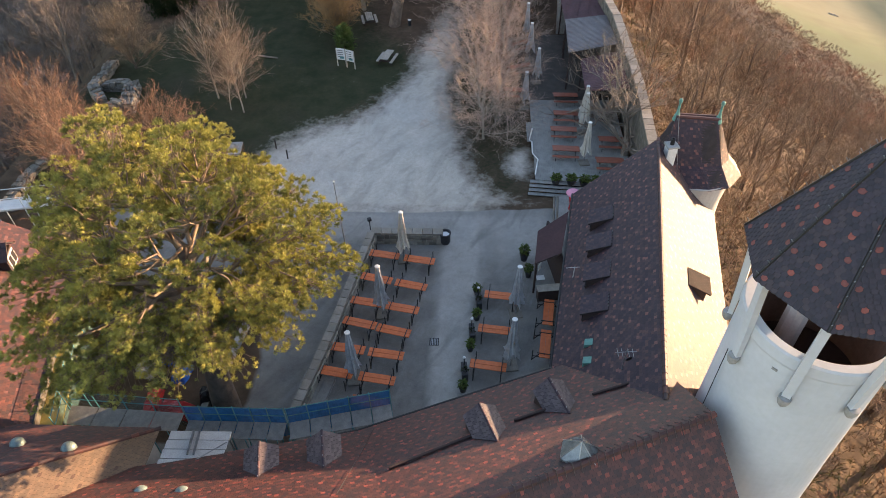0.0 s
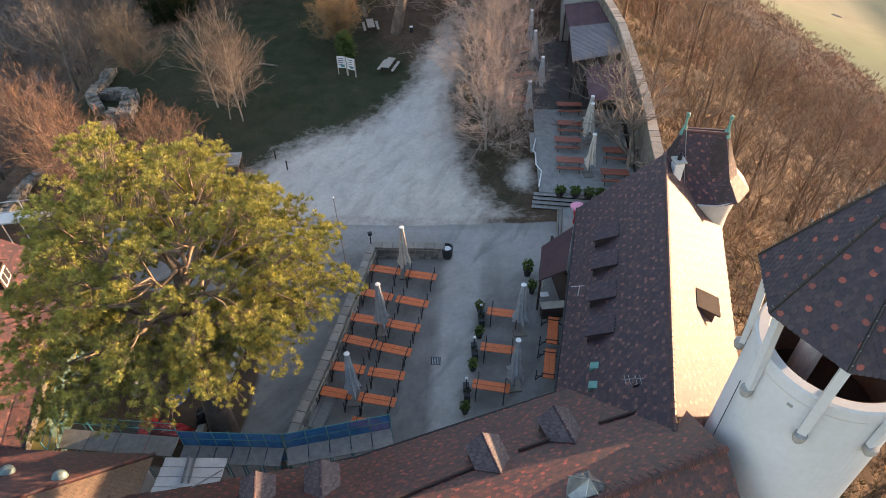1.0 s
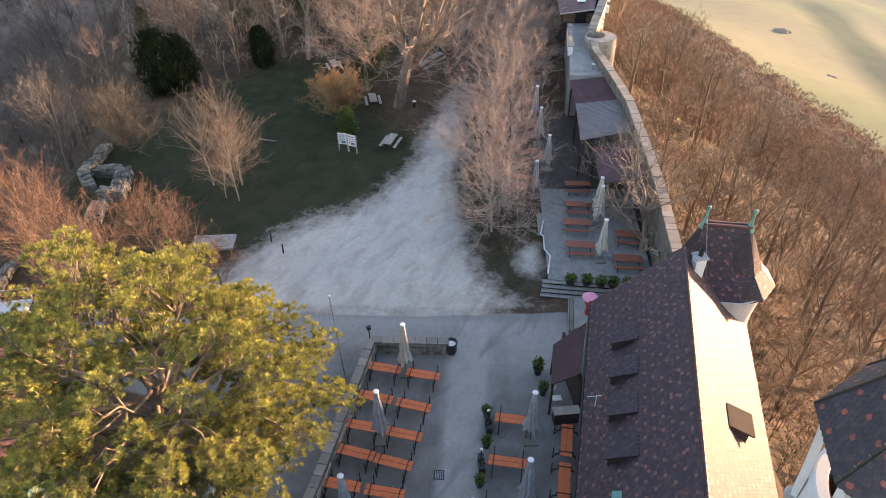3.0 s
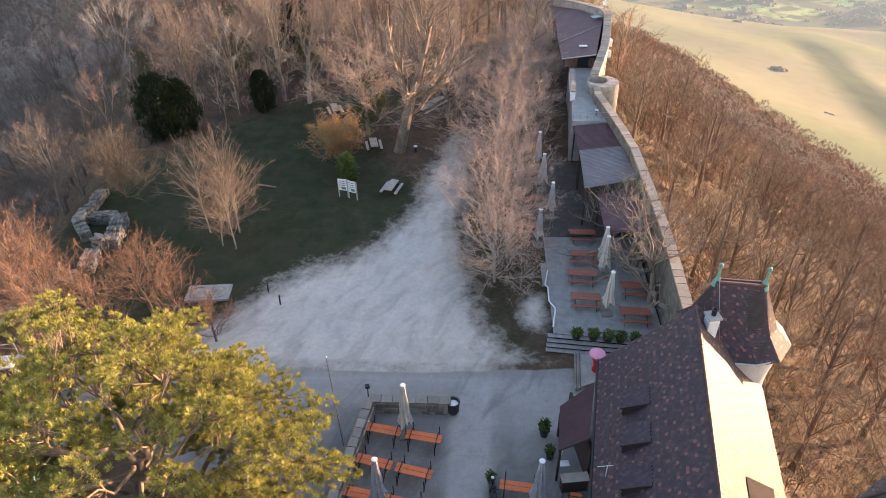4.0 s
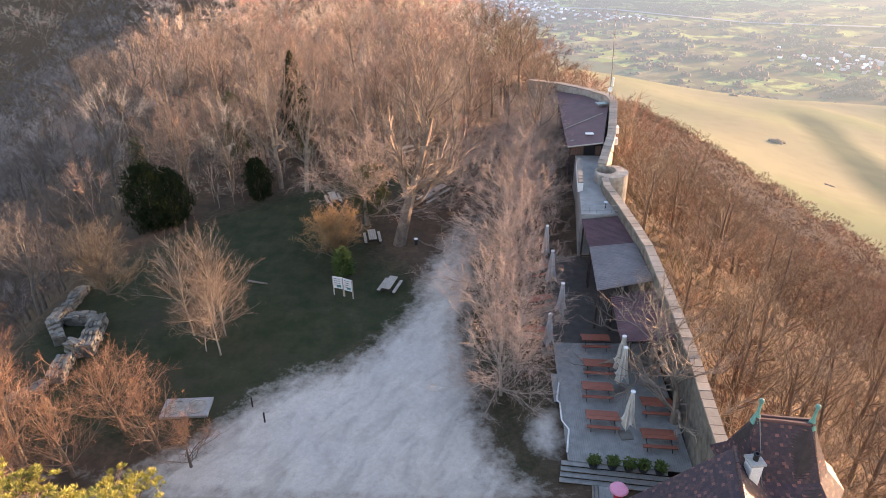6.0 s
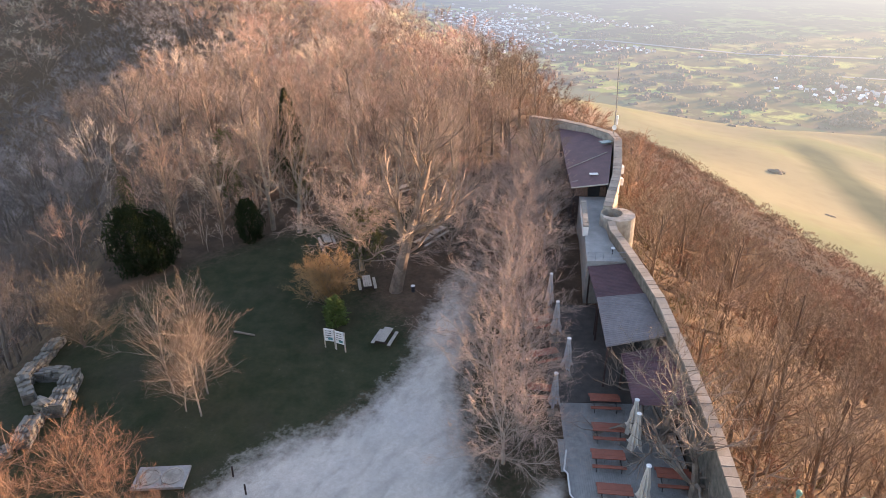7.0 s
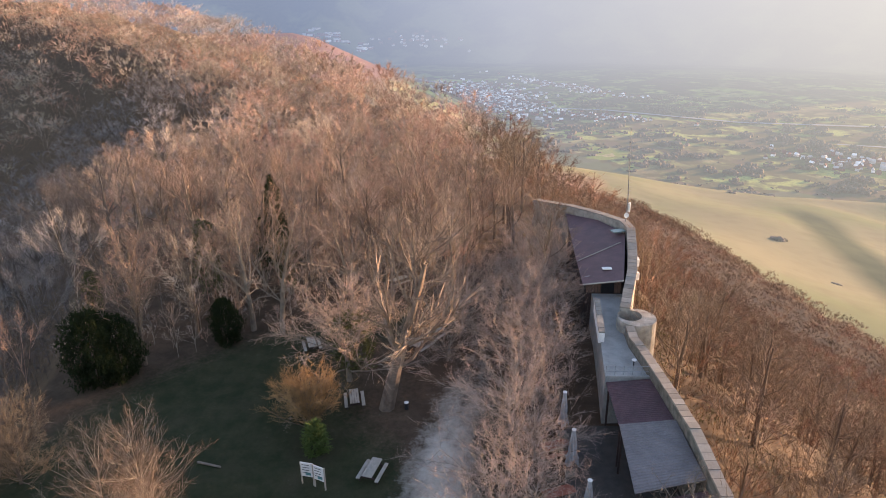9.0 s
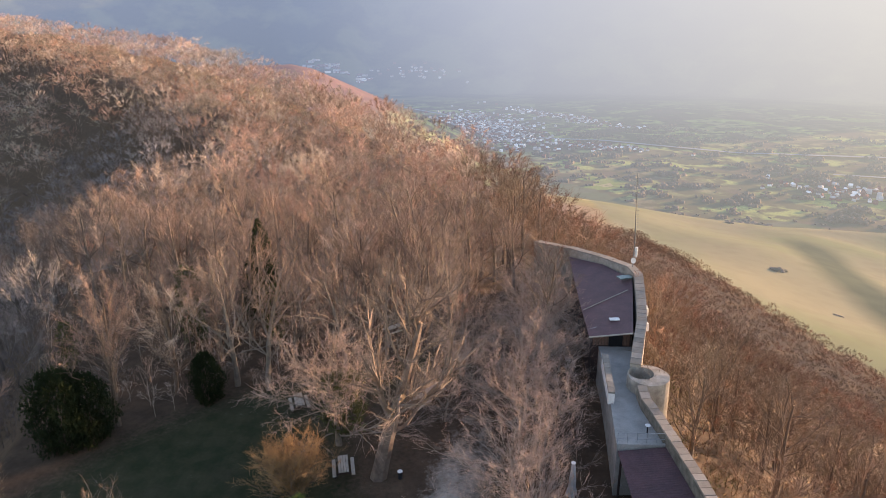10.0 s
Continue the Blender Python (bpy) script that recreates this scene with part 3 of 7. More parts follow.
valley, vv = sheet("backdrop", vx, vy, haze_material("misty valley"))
drop = (vv[:, 0] - lerp(vv[:, 1], EDGE_E) < 215) & (vv[:, 1] < 1150)
co = vv.copy()
co[:, 2] -= np.where(drop, 40, -2.0)
valley.data.vertices.foreach_set("co", co.ravel())
zone = np.ones((len(vv), 4))
blur = [(dx, dy) for dx in (-16, -8, 0, 8, 16) for dy in (-24, -12, 0, 12, 24)]
zone[:, 0] = sum(inside(vv[:, 0] + dx, vv[:, 1] + dy, [(416, 900), (374, 732), (355, 632), (332, 524), (280, 350), (385, 520), (408, 660), (428, 740), (455, 845)]) for dx, dy in blur) / 25
zone[:, 1] = (vv[:, 0] < lerp(vv[:, 1], WOOD_EDGE) + 5) & ((vv[:, 0] - lerp(vv[:, 1], EDGE_E) < 225) | (vv[:, 1] < 760)) & (vv[:, 1] < 1000)
zone[:, 2] = sum(inside(vv[:, 0] + dx * .5, vv[:, 1] + dy * .5, MEADOW) for dx, dy in blur) / 25
ca = valley.data.color_attributes.new("zone", "FLOAT_COLOR", "POINT")
ca.data.foreach_set("color", zone.ravel())
tagged(valley, "misty valley with meadows, orchards and wooded hills", "landscape", kind="structure")


def village(name, seed, n, cx, cy, sx, sy, big, label, shear=0.0):
    rnd = np.random.default_rng(seed)
    g = Geo()
    for _ in range(n):
        x, y = cx + rnd.normal() * sx, cy + rnd.normal() * sy
        y += shear * (x - cx)
        z = float(ground_z(x, y)) + 2
        w, l, h, a = rnd.uniform(7, 10) * big, rnd.uniform(9, 13) * big, rnd.uniform(4, 6), rnd.uniform(0, 3.1)
        c, s = math.cos(a), math.sin(a)
        P = lambda u, v, k: (x + u * c - v * s, y + u * s + v * c, z + k)
        rise = 4.5 if big < 2 else 1.0
        g.add([P(-w / 2, -l / 2, -6), P(w / 2, -l / 2, -6), P(w / 2, l / 2, -6), P(-w / 2, l / 2, -6), P(-w / 2, -l / 2, h), P(w / 2, -l / 2, h), P(w / 2, l / 2, h), P(-w / 2, l / 2, h)],
              [(0, 1, 5, 4), (1, 2, 6, 5), (2, 3, 7, 6), (3, 0, 4, 7)])
        g.add([P(-w / 2 - .5, -l / 2, h), P(w / 2 + .5, -l / 2, h), P(w / 2 + .5, l / 2, h), P(-w / 2 - .5, l / 2, h), P(0, -l / 2, h + rise), P(0, l / 2, h + rise)],
              [(0, 4, 5, 3), (1, 2, 5, 4), (0, 1, 4), (2, 3, 5)])
    solid(name, g, M_HOUSES, label, "village", "stuff")


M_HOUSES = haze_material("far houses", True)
village("village", 3, 800, 50, 2450, 95, 190, 0.95, "far village of white houses with red roofs in the valley", -0.9)
village("village", 4, 150, 350, 2760, 110, 45, 1.0, "far rows of white houses above the village", -1.3)
village("village", 7, 90, 390, 2080, 95, 28, 0.9, "far row of white houses at the end of the village", -0.5)
village("village", 5, 90, 850, 1520, 75, 50, 0.8, "far hamlet of white houses among orchards", -0.4)
village("factories", 6, 34, -810, 3830, 130, 30, 3.2, "far pale factory halls in the mist")
village("factories", 9, 40, -300, 3930, 160, 40, 1.6, "far pale halls at the foot of the hills")


M_ROAD = haze_material("far roads", "road")
for pts, w in (([(-250, 2420), (100, 2280), (420, 2200), (760, 1990), (1200, 1900)], 9), ([(-700, 3500), (-350, 3100), (-120, 2800)], 9), ([(900, 1700), (1150, 1620), (1500, 1600)], 6)):
    g = Geo()
    P = [Vector((x, y, float(ground_z(x, y)) + 4)) for x, y in pts]
    Q = [P[i].lerp(P[i + 1], k / 8) for i in range(len(P) - 1) for k in range(8)] + [P[-1]]
    for p in Q:
        p.z = float(ground_z(p.x, p.y)) + 5
    for i in range(len(Q) - 1):
        s = (Q[i + 1] - Q[i]).cross(Vector((0, 0, 1))).normalized() * w
        g.add([Q[i] - s, Q[i] + s, Q[i + 1] + s, Q[i + 1] - s], [(0, 1, 2, 3)])
    solid("road", g, M_ROAD, "far pale road through the valley", "road", "structure")


def thickets(name, seed, n, label):
    """Rounded bushes and orchard trees on the valley floor, each a rough clump."""
    rnd = np.random.default_rng(seed)
    g = Geo()
    for _ in range(n):
        d, a = rnd.uniform(560, 2600), rnd.uniform(-0.1, 0.75)
        x, y = d * math.sin(a), d * math.cos(a)
        lat = x - float(lerp(y, EDGE_E))
        if lat < 330 or (x < float(lerp(y, WOOD_EDGE)) + 12 and y < 1000) or (bool(inside(np.array([x]), np.array([y]), MEADOW)[0])) or math.sin(x * .021 + 2 * math.sin(y * .011)) * math.sin(y * .017 + 1.5 * math.sin(x * .009)) < rnd.normal() * .35 - .1:
            continue
        z = float(ground_z(x, y)) + 2
        r = rnd.choice([2.2, 3, 4, 5.5, 8]) * rnd.uniform(.7, 1.3) * (1 + 0.5 * (lat > 700))
        for _ in range(2 + int(r)):
            u, v, q = x + rnd.normal() * r * .7, y + rnd.normal() * r * .5, r * rnd.uniform(.25, .6)
            ring = [(u + q * math.cos(t) * rnd.uniform(.7, 1.25), v + q * math.sin(t) * rnd.uniform(.7, 1.25)) for t in (0, 1.25, 2.5, 3.8, 5.0)]
            vs = [(*p, z - 3) for p in ring] + [(u + (p[0] - u) * .75, v + (p[1] - v) * .75, z + q * rnd.uniform(.5, 1.1)) for p in ring] + [(u, v, z + q * 1.3)]
            g.add(vs, [(i, (i + 1) % 5, 5 + (i + 1) % 5, 5 + i) for i in range(5)] + [(5 + i, 5 + (i + 1) % 5, 10) for i in range(5)])
    solid(name, g, M_THICKET, label, "thicket", "stuff")


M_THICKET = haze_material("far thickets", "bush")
thickets("orchard", 8, 5000, "far orchards and hedges on the valley floor")


def field_bush(x, y, r, lumps, seed):
    """A rounded leafless bush of several overlapping clumps."""
    rnd = random.Random(seed)
    g = Geo()
    for k in range(lumps):
        a, d = rnd.uniform(0, 6.28), r * .7 * math.sqrt(rnd.random())
        c = Vector((x + math.cos(a) * d * 1.5, y + math.sin(a) * d, 0))
        c.z = float(ground_z(c.x, c.y)) + 1
        q = r * rnd.uniform(.35, .6)
        ring = [(math.cos(t) * q * rnd.uniform(.8, 1.15), math.sin(t) * q * rnd.uniform(.8, 1.15)) for t in (0, .9, 1.8, 2.7, 3.6, 4.5, 5.4)]
        vs = [(c.x + u, c.y + v, c.z - 2) for u, v in ring] + [(c.x + u * .85, c.y + v * .85, c.z + q * rnd.uniform(.5, .8)) for u, v in ring] + [(c.x, c.y, c.z + q)]
        g.add(vs, [(i, (i + 1) % 7, 7 + (i + 1) % 7, 7 + i) for i in range(7)] + [(7 + i, 7 + (i + 1) % 7, 14) for i in range(7)])
    b = thing("field_bush", "dark leafless bush on the far meadow", "bush", group="bushes on the meadow")
    part("clump", g, M_FIELDBUSH, b)


M_FIELDBUSH = haze_material("far meadow bushes", "bush")
for i, (x, y, r, n) in enumerate(((375, 985, 6, 7), (308, 664, 8, 12), (297, 537, 4, 6), (425, 1290, 14, 16), (455, 1275, 14, 16), (490, 1272, 17, 20), (525, 1262, 20, 22), (555, 1262, 12, 12), (600, 1235, 11, 10), (400, 1310, 10, 9), (340, 1450, 9, 9))):
    field_bush(x, y, r, n, 60 + i)


# ---- roofs ----
def unit_tile(name, material, hexed):
    """One tile, 1 x 1 in plan with its foot at y = 0, proud there and flush at its head."""
    z, lo = 0.03, 0.006
    if hexed:
        v = [(.03, .3, z), (.3, 0, z), (.7, 0, z), (.97, .3, z), (.97, 1.2, lo), (.03, 1.2, lo), (.03, .3, 0), (.3, 0, 0), (.7, 0, 0), (.97, .3, 0)]
        q = [(0, 1, 2, 3, 4, 5), (6, 7, 1, 0), (7, 8, 2, 1), (8, 9, 3, 2)]
    else:
        v = [(.03, 0, z), (.97, 0, z), (.97, 1.2, lo), (.03, 1.2, lo), (.03, 0, 0), (.97, 0, 0)]
        q = [(0, 1, 2, 3), (4, 5, 1, 0)]
    return Geo().add(v, q).mesh(name, material), v, q


UNIT = {}


def roof(name, parent, a, b, c, d, material, tile=0.19, lap=0.16, thick=0.14, label="", spot=None, hexed=False, singles=0):
    """A tiled slope over the quad eave a-b, ridge d-c: an underlay slab, and tiles laid in rows, each proud at its foot.
    spot: material of the odd coloured tiles; singles: how many tiles stand as pieces of their own."""
    a, b, c, d = map(Vector, (a, b, c, d))
    nrm = (b - a).cross(d - a).normalized()
    slab = Geo()
    dn = nrm * thick
    slab.add([a - dn, b - dn, c - dn, d - dn, a, b, c, d], [(3, 2, 1, 0), (4, 5, 6, 7), (0, 1, 5, 4), (1, 2, 6, 5), (2, 3, 7, 6), (3, 0, 4, 7)])
    base = part(name, slab, M_ROOFBASE, parent, label)
    if hexed not in UNIT:
        UNIT[hexed] = unit_tile("tile", M_TWTILE_PIECE, hexed), unit_tile("tile", M_SPOT_PIECE, hexed)[0]
    (plain, tv, tq), red = UNIT[hexed]
    g, gs = Geo(), Geo()
    rows = max(1, round(((d - a).length + (c - b).length) / 2 / lap))
    rnd = random.Random(len(name) + rows)
    for r in range(rows):
        v0, v1 = r / rows, (r + 1.0) / rows
        l0, r0, l1, r1 = a.lerp(d, v0), b.lerp(c, v0), a.lerp(d, v1), b.lerp(c, v1)
        n = max(1, round((r0 - l0).length / tile))
        for k in range(-(r % 2), n):
            u0, u1 = max(0, (k + 0.5 * (r % 2)) / n), min(1, (k + 1 + 0.5 * (r % 2)) / n)
            if u1 - u0 < 0.3 / n:
                continue
            o, x, y = l0.lerp(r0, u0), l0.lerp(r0, u1) - l0.lerp(r0, u0), l1.lerp(r1, u0) - l0.lerp(r0, u0)
            if r == rows - 1:
                y = y * 0.8
            odd = spot and ((hexed and r % 4 == 1 and (k + (r // 4) % 2 * 2) % 4 == 0 and rnd.random() < 0.96) if hexed else (r % 3 == 0 and (k + (r // 3) * 2) % 4 == 1 and rnd.random() < 0.85) or rnd.random() < 0.012)
            h = nrm * rnd.uniform(0.8, 1.3)
            if singles > 0:
                singles -= 1
                ob = new("tile", red if odd else plain)
                ob.parent = base
                ob.matrix_basis = Matrix(((x.x, y.x, h.x, o.x), (x.y, y.y, h.y, o.y), (x.z, y.z, h.z, o.z), (0, 0, 0, 1)))
            else:
                (gs if odd else g).add([o + x * p + y * q + h * s for p, q, s in tv], tq)
    for geo, m in ((g, material), (gs, spot)):
        if geo.v:
            part("tiles", geo, m, base)["kind"] = "stuff"
    return base


def ridge_cap(parent, a, b, r=0.13, step=0.36, material=None, name="ridge_tile"):
    a, b = Vector(a), Vector(b)
    n = max(1, int((b - a).length / step))
    g = Geo()
    for k in range(n):
        p, q = a.lerp(b, k / n), a.lerp(b, (k + 1.1) / n)
        g.tube([p, q], [r, r * 0.85], 8)
    o = part(name, g, material or M_REDTILE, parent)
    o["kind"] = "stuff"


# main wing with the steep violet roof
RS, RN = Vector((9.55, 19.9, 8.95)), Vector((13.2, 39.75, 8.95))
ax = (RN - RS).normalized()
wd = Vector((-ax.y, ax.x, 0))
EV = 3.7
WS, WN = RS + wd * 4.75 - Vector((0, 0, 8.95 - EV)), RN + wd * 4.75 - Vector((0, 0, 8.95 - EV))
ES, EN = RS - wd * 4.75 - Vector((0, 0, 8.95 - EV)), RN - wd * 4.75 - Vector((0, 0, 8.95 - EV))
wing = thing("castle_wing", "rendered castle wing under a steep violet-brown tiled roof", "building")
g = Geo()
ins = 0.35
cor = [WS - wd * ins + ax * ins, ES + wd * ins + ax * ins, EN + wd * ins - ax * ins, WN - wd * ins - ax * ins]
g.prism([(p.x, p.y) for p in cor], -6, EV - 0.1)
gn = [cor[3], cor[2], RN - ax * ins]
g.add([(gn[0].x, gn[0].y, EV - 0.1), (gn[1].x, gn[1].y, EV - 0.1), (gn[2].x, gn[2].y, 8.7), (gn[0].x - ax.x * .3, gn[0].y - ax.y * .3, EV - 0.1), (gn[1].x - ax.x * .3, gn[1].y - ax.y * .3, EV - 0.1), (gn[2].x - ax.x * .3, gn[2].y - ax.y * .3, 8.7)],
      [(0, 1, 2), (5, 4, 3), (0, 2, 5, 3), (2, 1, 4, 5)])
part("wall", g, M_RENDER, wing, "pale rendered wall")
roof("roof_slope", wing, WN, WS, RS, RN, M_TILE, spot=M_DULLSPOT, tile=0.2, lap=0.17, label="shaded violet tiles with scattered red ones")
roof("roof_slope", wing, ES, EN, RN, RS, M_TILE, spot=M_DULLSPOT, tile=0.2, lap=0.17, label="sunlit tiles")
ridge_cap(wing, RS, RN)

# low wing along the yard
lw = thing("low_wing", "low castle range under a mottled red tiled roof", "building")
u1 = Vector((0.925, 0.38, 0)).normalized()
n1 = Vector((u1.y, -u1.x, 0))
A0, A1 = Vector((10.2, 26.75, 4.3)), Vector((-4.2, 20.85, 4.3))
R0, R1 = Vector((10.75, 18.3, 10.5)), A1 + n1 * 8.1 + Vector((0, 0, 6.2))
roof("roof_slope", lw, A0, A1, R1, R0, M_REDTILE, spot=M_SPOT, label="mottled red and brown tiles")
S0, S1 = R0 + Vector((2.2, -4.9, -5.2)), R1 + Vector((2.2, -4.9, -5.2))
roof("roof_slope", lw, S1, S0, R0, R1, M_REDTILE, spot=M_SPOT, label="dark red tiles")
B1 = Vector((-24, 16.6, 4.3))
RB = Vector((-24, 8.6, 10.5))
roof("roof_slope", lw, A1, B1, RB, R1, M_REDTILE, spot=M_SPOT, label="mottled red and brown tiles")
SB = RB + Vector((1.68, -7.8, -6.2))
roof("roof_slope", lw, SB, SB + (R1 - RB), R1, RB, M_REDTILE, spot=M_SPOT, label="dark red tiles")
ridge_cap(lw, RB, R1, r=0.16)
ridge_cap(lw, R1, R0, r=0.16)
g = Geo()
g.prism([(A0.x + n1.x * .5, A0.y + n1.y * .5), (A1.x + n1.x * .5, A1.y + n1.y * .5), (S1.x, S1.y), (S0.x - .5, S0.y), (10.3, 18.4)], -8, 4.15)
g.prism([(A1.x + .2, A1.y - .6), (B1.x, B1.y - .5), (B1.x, 2), (A1.x, 2)], -8, 4.15)
part("wall", g, M_RENDER, lw, "pale rendered wall")

# round tower
TX, TY, TR = 14.1, 20.1, 2.75
tower = thing("round_tower", "round rendered tower with an open belfry and a pointed tiled roof", "tower", (TX, TY, 0))
g = Geo()
g.lathe((0, 0, 0), [(TR + 0.25, -8), (TR + 0.2, 0), (TR + 0.05, 8), (TR, 13.9), (TR + .06, 14.05), (TR + .06, 14.5), (TR - .02, 14.58), (TR - 0.36, 14.58), (TR - 0.4, 14.5), (TR - 0.4, 11.3)], 64, ends=False)
part("shaft", g, M_SHAFT, tower, "pale rendered shaft, tinted blue for the sky-lit shade", smooth=False)
part("belfry_floor", Geo().lathe((0, 0, 11.4), [(TR - .42, 0), (0.01, 0.02)], 32, ends=False), M_DARKWOOD, tower, "brown boarded belfry floor")
part("lining", Geo().lathe((0, 0, 0), [(TR - .44, 14.5), (TR - .44, 11.4)], 64, ends=False), M_INNERWOOD, tower, "brown boarded lining")
part("king_post", Geo().tube([(-.5, .6, 11.4), (-.5, .6, 18)], .45, 10), M_RENDER, tower)
part("slit_window", Geo().box((-2.48, -.97, 13.0), (.12, .16, .42), 22), M_GLASS, tower, "small dark slit window")
for k, (a, z) in enumerate(((196, 14.2), (222, 13.55))):
    part("vent", Geo().box((2.72 * math.cos(radians(a)), 2.72 * math.sin(radians(a)), z), (.14, .2, .1), a), M_CONC, tower)
OR, OE, OT = 3.6, 17.0, 23.0
octo = [(OR * math.cos(radians(12 + 45 * k)), OR * math.sin(radians(12 + 45 * k))) for k in range(8)]
for k in range(8):
    p, q = octo[k], octo[(k + 1) % 8]
    s = 0.03
    roof("roof_facet", tower, (*p, OE), (*q, OE), (q[0] * s, q[1] * s, OT), (p[0] * s, p[1] * s, OT), M_TWTILE, tile=0.22, lap=0.16, spot=M_SPOT, hexed=True, singles=150 if k in (3, 4) else 0, label="slate-grey tiles with round red ones")
    hk = part("hip_cap", Geo().tube([(*p, OE + .04), (p[0] * s, p[1] * s, OT + .04)], .055, 6), M_STEEL, tower)
    for j in range(14):
        m = Vector((*p, OE)).lerp(Vector((p[0] * s, p[1] * s, OT)), (j + .5) / 14)
        part("hook", Geo().tube([m, m + Vector((p[0] * .04, p[1] * .04, .17))], .02, 4), M_ZINC, hk)
    t = math.atan2(p[1], p[0])
    cx, cy = math.cos(t), math.sin(t)
    z0 = 12.75
    g = Geo()
    sd = Vector((-cy, cx, 0)) * 0.15
    rad = Vector((cx, cy, 0))
    pts = [(2.78, 2.98, z0), (2.8, 3.06, 14.3), (3.0, 3.26, OE)]
    vs = [v for r0_, r1_, z in pts for v in (rad * r0_ - sd + Vector((0, 0, z)), rad * r0_ + sd + Vector((0, 0, z)), rad * r1_ + sd + Vector((0, 0, z)), rad * r1_ - sd + Vector((0, 0, z)))]
    g.add(vs, [(3, 2, 1, 0), (8, 9, 10, 11)] + [(i * 4 + j, i * 4 + (j + 1) % 4, i * 4 + 4 + (j + 1) % 4, i * 4 + 4 + j) for i in (0, 1) for j in range(4)])
    part("belfry_post", g, M_SHAFT, tower)
    part("corbel", Geo().lathe((cx * 2.95, cy * 2.95, z0 - .42), [(.06, -.1), (.18, .06), (.23, .24), (.23, .42), (.1, .43)], 12), M_CONC, tower, "round grey stone corbel")
part("lightning_wire", Geo().tube([(-2.87, -.05, 12.4), (-2.92, -.15, 6)], .02, 4), M_STEEL, tower)

# stair turret at the end of the wing
turret = thing("stair_turret", "round white stair turret under a flared tiled roof with copper finials", "tower")
TC = Vector((16.3, 40.4, 0))
g = Geo()
g.lathe((TC.x, TC.y, 0), [(2.15, -8), (2.2, 4.2), (2.35, 5.4), (2.5, 6.2)], 40)
part("wall", g, M_RENDER, turret, "white rendered wall")
apse = [(13.7, 38.6), (15.0, 38.1), (16.7, 37.95), (18.1, 38.35), (19.25, 39.75), (19.3, 41.3), (18.0, 42.8), (16.4, 43.1), (13.4, 42.6)]
tops = [(14.2, 40.45), (14.35, 40.45), (15.5, 40.35), (16.75, 40.15), (16.9, 40.2), (16.95, 40.4), (16.8, 40.5), (15.5, 40.6), (14.3, 40.75)]
TZ = 10.15
for k in range(9):
    p, q, pt, qt = apse[k], apse[(k + 1) % 9], tops[k], tops[(k + 1) % 9]
    m1 = ((p[0] * .55 + pt[0] * .45), (p[1] * .55 + pt[1] * .45))
    m2 = ((q[0] * .55 + qt[0] * .45), (q[1] * .55 + qt[1] * .45))
    roof("roof_facet", turret, (*p, 6.1), (*q, 6.1), (*m2, 7.3), (*m1, 7.3), M_TILE, spot=M_DULLSPOT)
    roof("roof_facet", turret, (*m1, 7.3), (*m2, 7.3), (*qt, TZ), (*pt, TZ), M_TILE, spot=M_DULLSPOT)

part("ridge_cap", Geo().add([(x, y, TZ + .02) for x, y in tops], [tuple(range(9))]), M_DULLSPOT, turret)

# ---- curtain wall of the terrace ----
def wall_run(name, pts, thick, tops, base, material, label, kind="structure", category="wall", cap=True):
    """A wall with thickness along a line of plan points; tops: its height at each."""
    g = Geo()
    P = [Vector((x, y, 0)) for x, y in pts]
    off = []
    for i, p in enumerate(P):
        d = (P[min(i + 1, len(P) - 1)] - P[max(i - 1, 0)]).normalized()
        off.append(Vector((-d.y, d.x, 0)) * thick / 2)
    for i in range(len(P) - 1):
        q = [P[i] - off[i], P[i + 1] - off[i + 1], P[i + 1] + off[i + 1], P[i] + off[i]]
        h = [tops[i], tops[i + 1], tops[i + 1], tops[i]]
        xy = [(v.x, v.y) for v in q]
        g.prism(xy, base, h)
    o = solid(name, g, material, label, category, kind)
    rnd = random.Random(len(pts) + len(label))
    for i in range(len(P) - 1 if cap else 0):
        L = (P[i + 1] - P[i]).length
        n = max(1, round(L / 0.75))
        for k in range(n):
            f0, f1 = k / n, (k + 1) / n - .01 / L
            q = [P[i].lerp(P[i + 1], f) + off[i].lerp(off[i + 1], f) * w for f, w in ((f0, -1.1), (f1, -1.1), (f1, 1.1), (f0, 1.1))]
            h = [tops[i] + (tops[i + 1] - tops[i]) * f + .003 for f in (f0, f1, f1, f0)]
            t = rnd.uniform(.11, .15)
            m = [v.lerp((q[0] + q[2]) / 2, .05) for v in q]
            gc = Geo().prism([(v.x, v.y) for v in q], h, [z + t for z in h], [(v.x + rnd.uniform(-.02, .02), v.y) for v in m])
            part("coping_stone", gc, M_COPING, o)
    return o


wall_run("wall_east", [(14.35, 42.5), (14.7, 47), (15.05, 51), (15.1, 55.9), (14.98, 60.2), (14.86, 64.6), (14.55, 68.8), (14.2, 72.4), (13.9, 75.2), (13.55, 77.4), (13.6, 79.2)], 0.72, [5.4, 5.3, 5.2, 5.5, 5.8, 6.15, 6.05, 5.95, 5.9, 5.9, 6.0], -6, M_OLDSTONE, "weathered stone curtain wall above the wooded slope")
wall_run("wall_north", [(13.75, 82.2), (14.7, 85.4), (15.75, 88.8), (16.6, 93), (17.5, 98.3), (17.2, 100.6), (15.2, 105), (12.2, 109.4), (8.2, 115.4)], 0.9, [6.3, 6.7, 7.2, 7.7, 8.3, 8.3, 7.8, 7.3, 6.2], -6, M_STONE, "tall curved stone curtain wall with a mast")
